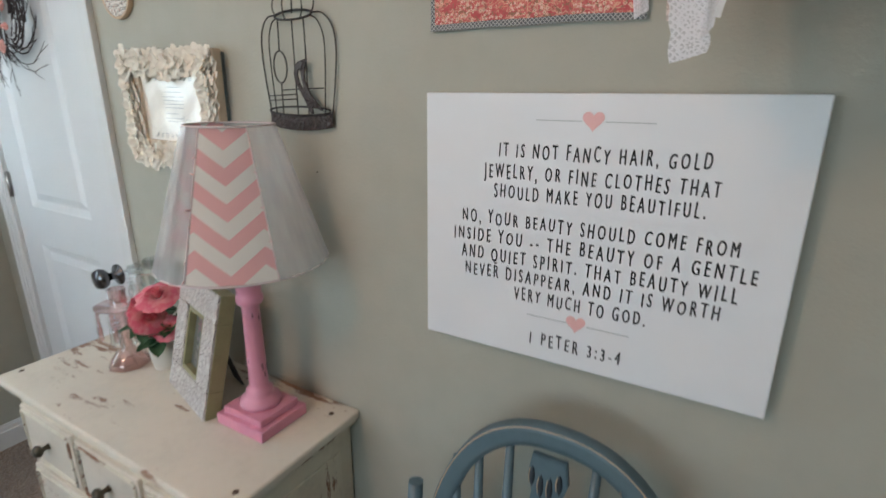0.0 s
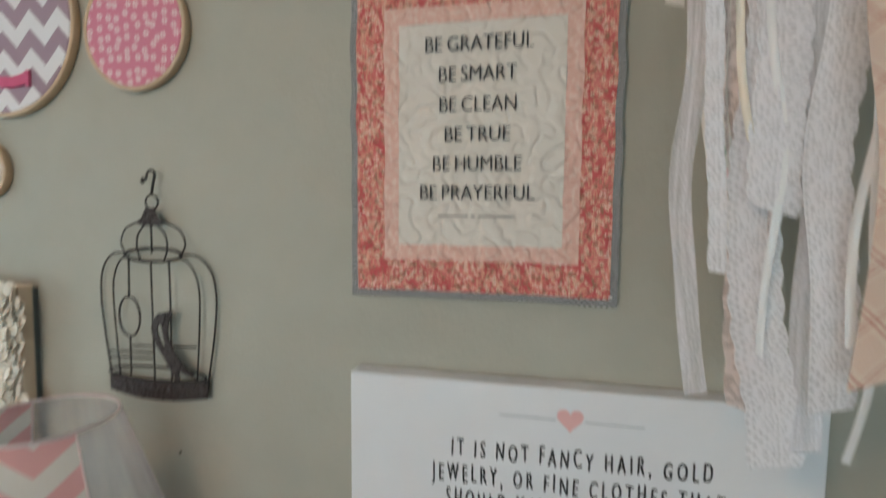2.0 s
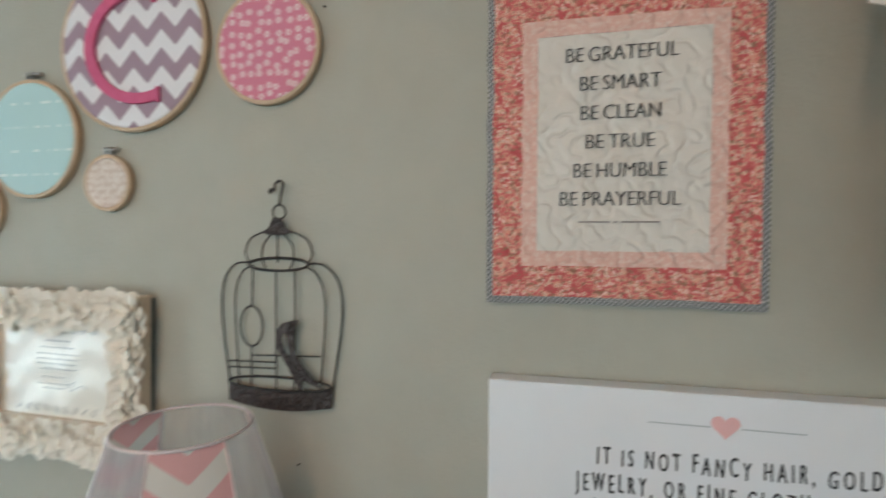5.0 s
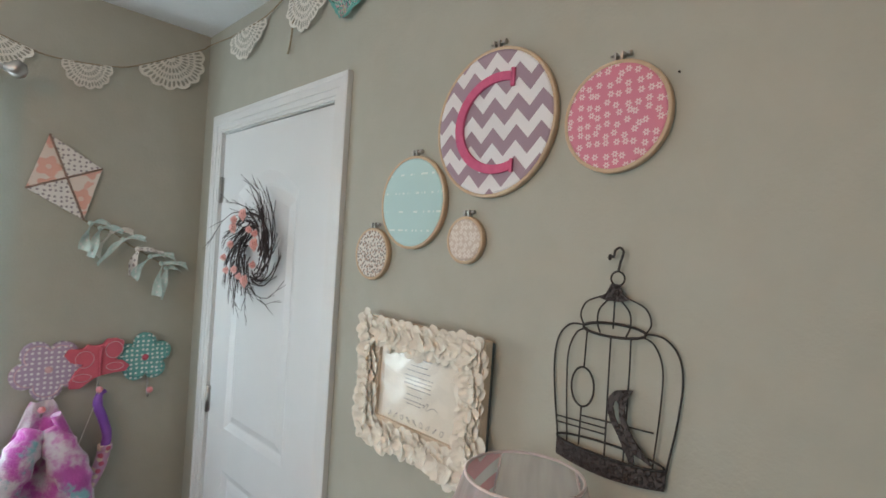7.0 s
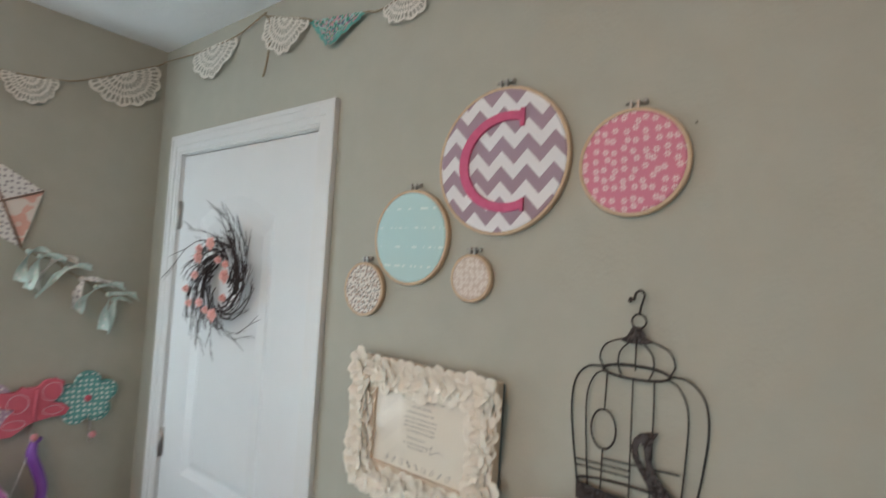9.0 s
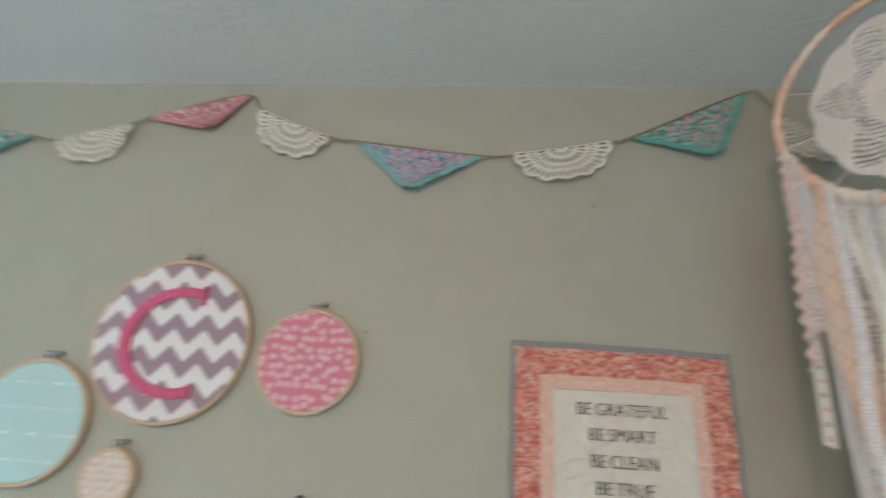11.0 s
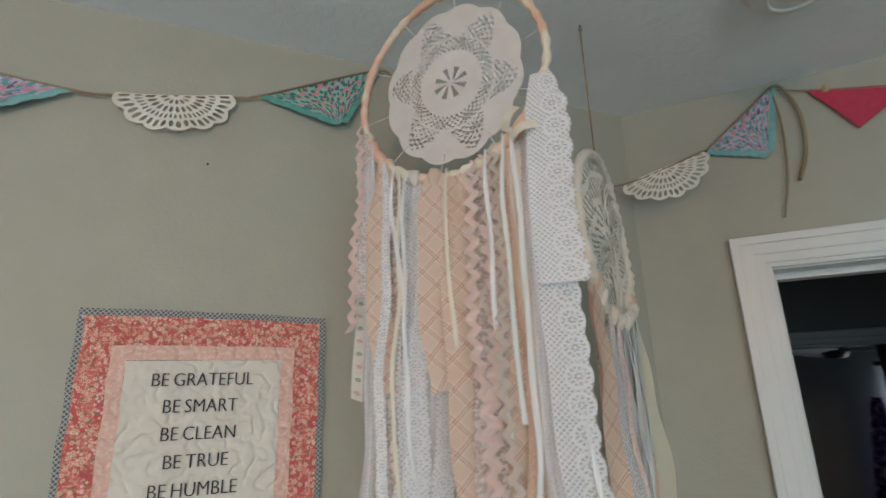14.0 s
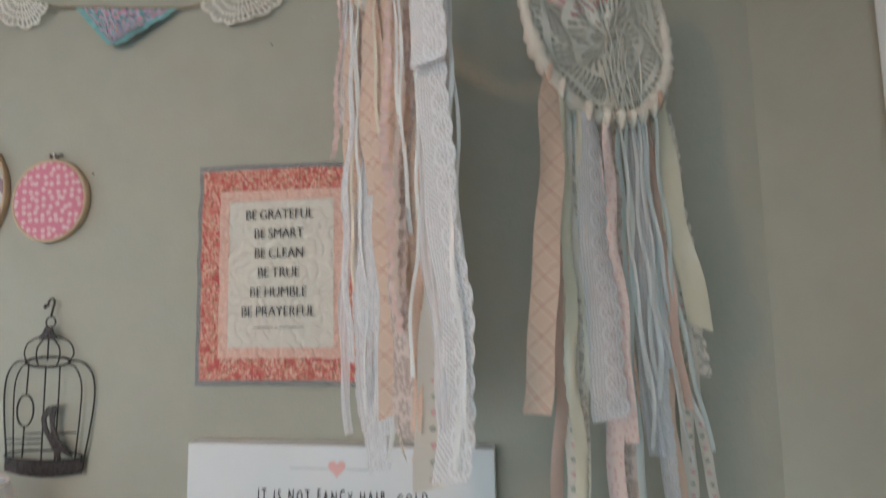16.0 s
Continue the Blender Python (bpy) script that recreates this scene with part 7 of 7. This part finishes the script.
but = [(x * 0.98, z) for x, z in wing] + [(-0.012, -0.050), (-0.055, -0.082), (-0.085, -0.080), (-0.088, -0.058), (-0.070, -0.022), (-0.048, 0.002), (-0.085, 0.012), (-0.105, 0.040), (-0.092, 0.060), (-0.050, 0.058), (-0.035, 0.072), (-0.018, 0.066)]
bf = part("butterfly_plate", slab(bmesh.new(), but[::-1], -0.030, -0.010, 0.002), W_PINK, rack, "coral pink butterfly plate")
for s in (1, -1):
    part("painted_line", tube(bmesh.new(), [(s * 0.045 + 0.028 * math.cos(a), -0.031, 0.035 + s * 0.014 + 0.030 * math.sin(a)) for a in [i * math.pi / 10 for i in range(20)]], 0.0013, 4, True), W_EDGE, bf)
    part("painted_line", tube(bmesh.new(), [(s * 0.050 + 0.028 * math.cos(a), -0.031, -0.028 + s * 0.016 + 0.014 * math.sin(a)) for a in [i * math.pi / 10 for i in range(20)]], 0.0013, 4, True), W_EDGE, bf)
part("butterfly_body", tube(bmesh.new(), [(0.003, -0.032, 0.060), (0.0, -0.034, 0.0), (0.004, -0.032, -0.040)], 0.005, 8), W_PINK, bf)
for x, z0 in ((-0.160, -0.105), (0.003, -0.060), (0.168, -0.085)):
    hk = part("hook", tube(bmesh.new(), smooth_line([(x, -0.010, z0 + 0.02), (x, -0.010, z0 - 0.040), (x, -0.020, z0 - 0.058), (x, -0.036, z0 - 0.052), (x, -0.042, z0 - 0.036)]), 0.0032, 6), M_STEEL, rack, "wire hook")
    part("bead", lathe(bmesh.new(), [(0, -0.012), (0.008, -0.009), (0.012, 0), (0.008, 0.009), (0, 0.012)], 14, (x, -0.042, z0 - 0.030)), plain("pink_bead", (0.78, 0.32, 0.34), (0.74, 0.28, 0.30), 30, 0.35), hk, "pink wooden bead")

# ---- robe on a hook ----
M_ROBE = Mat("tie_dye_fleece")
n1, n2 = M_ROBE.noise(10, 4, 0.6), M_ROBE.noise(8.5, 4, 0.6, M_ROBE.join(*[s + 2.3 for s in M_ROBE.xyz()]))
c = M_ROBE.mix(n1.step(0.42, 0.60), (0.55, 0.10, 0.42), (0.70, 0.64, 0.68))
c = M_ROBE.mix(n2.step(0.56, 0.64), c, (0.22, 0.48, 0.52))
M_ROBE = M_ROBE.done(c, 0.95, 0.0, M_ROBE.noise(160, 3), 0.004, sheen=0.5)
robe = west("fleece_robe", 0.443, 1.040, "pink, white and aqua tie-dye fleece robe on a hook", "robe")


def robe_fn(a, b):
    ang = (a - 0.5) * math.pi * 1.15
    d = 1 - b
    w = 0.028 + 0.155 * min(1.0, d * 1.9) ** 0.75
    fold = 0.020 * math.sin(a * 22 + 2.0 * d) * min(1, d * 3) + 0.014 * math.sin(a * 9 + 5 * d)
    return Vector((w * math.sin(ang) + 0.012 * math.sin(d * 14 + a * 3), -0.012 - (0.022 + 0.085 * min(1, d * 2.2)) * max(0, math.cos(ang)) - fold, -0.80 * d + 0.012))


part("draped_body", sheet(bmesh.new(), robe_fn, 70, 50), M_ROBE, robe)
for s, x0 in ((1, 0.06), (-1, -0.07)):
    pts = smooth_line([(0.02 * s, -0.075, -0.07), (x0, -0.110, -0.17), (x0 + 0.045 * s, -0.115, -0.30), (x0 + 0.02 * s, -0.125, -0.46)], 6)
    bm = tube(bmesh.new(), pts, 0.04, 14, taper=[0.022 + 0.030 * math.sin(math.pi * min(1, i / (len(pts) - 1) + 0.12)) + 0.006 * math.sin(i * 2.1) for i in range(len(pts))])
    part("sleeve", bm, M_ROBE, robe)
part("belt", tube(bmesh.new(), smooth_line([(0.03, -0.10, -0.02), (0.09, -0.085, -0.15), (0.125, -0.07, -0.22), (0.08, -0.10, -0.32), (0.0, -0.13, -0.40)], 6), 0.016, 10), M_ROBE, robe, "twisted fleece belt")

# ---- toy bow ----
M_PURPLE = plain("purple_plastic", (0.20, 0.06, 0.38), (0.26, 0.10, 0.46), 12, 0.4)
M_TAPE = speckle("pink_patterned_tape", (0.62, 0.34, 0.52), (0.75, 0.62, 0.52), 40, 0.3, second=(0.62, 0.12, 0.22))
toy = west("toy_bow", 0.600, 1.050, "purple toy bow with patterned tape hung by its string", "toy")
limb = smooth_line([(0.030, -0.030, 0.010), (0.010, -0.032, 0.000), (0.006, -0.034, -0.040), (0.024, -0.036, -0.090), (0.040, -0.036, -0.150), (0.036, -0.036, -0.195)])
part("upper_limb", tube(bmesh.new(), limb, 0.012, 10, taper=[0.006 + 0.010 * min(1, i / 14) for i in range(len(limb))]), M_PURPLE, toy)
part("taped_limb", tube(bmesh.new(), smooth_line([(0.036, -0.036, -0.190), (0.026, -0.037, -0.250), (0.000, -0.038, -0.310), (-0.035, -0.040, -0.350)]), 0.021, 12), M_TAPE, toy, "pink patterned tape wrap")
part("grip_band", tube(bmesh.new(), [(0.0362, -0.036, -0.186), (0.0358, -0.036, -0.205)], 0.023, 12), M_TAPE, toy)
part("bowstring", tube(bmesh.new(), [(0.004, -0.040, -0.004), (-0.045, -0.040, -0.165), (-0.075, -0.045, -0.36)], 0.0014, 5), M_THREAD, toy)

# ---- nails left in the wall ----
for x, z in ((-0.405, 1.939), (-0.452, 1.203), (0.010, 2.20), (0.62, 1.66)):
    piece("nail", upright(lathe(bmesh.new(), [(0.0, 0.004), (0.0016, 0.0035), (0.0016, 0.0), (0.0, 0.0)], 8)), M_BLACK, "small dark nail in the painted wall", "nail", "", (x, WALL_Y, z))
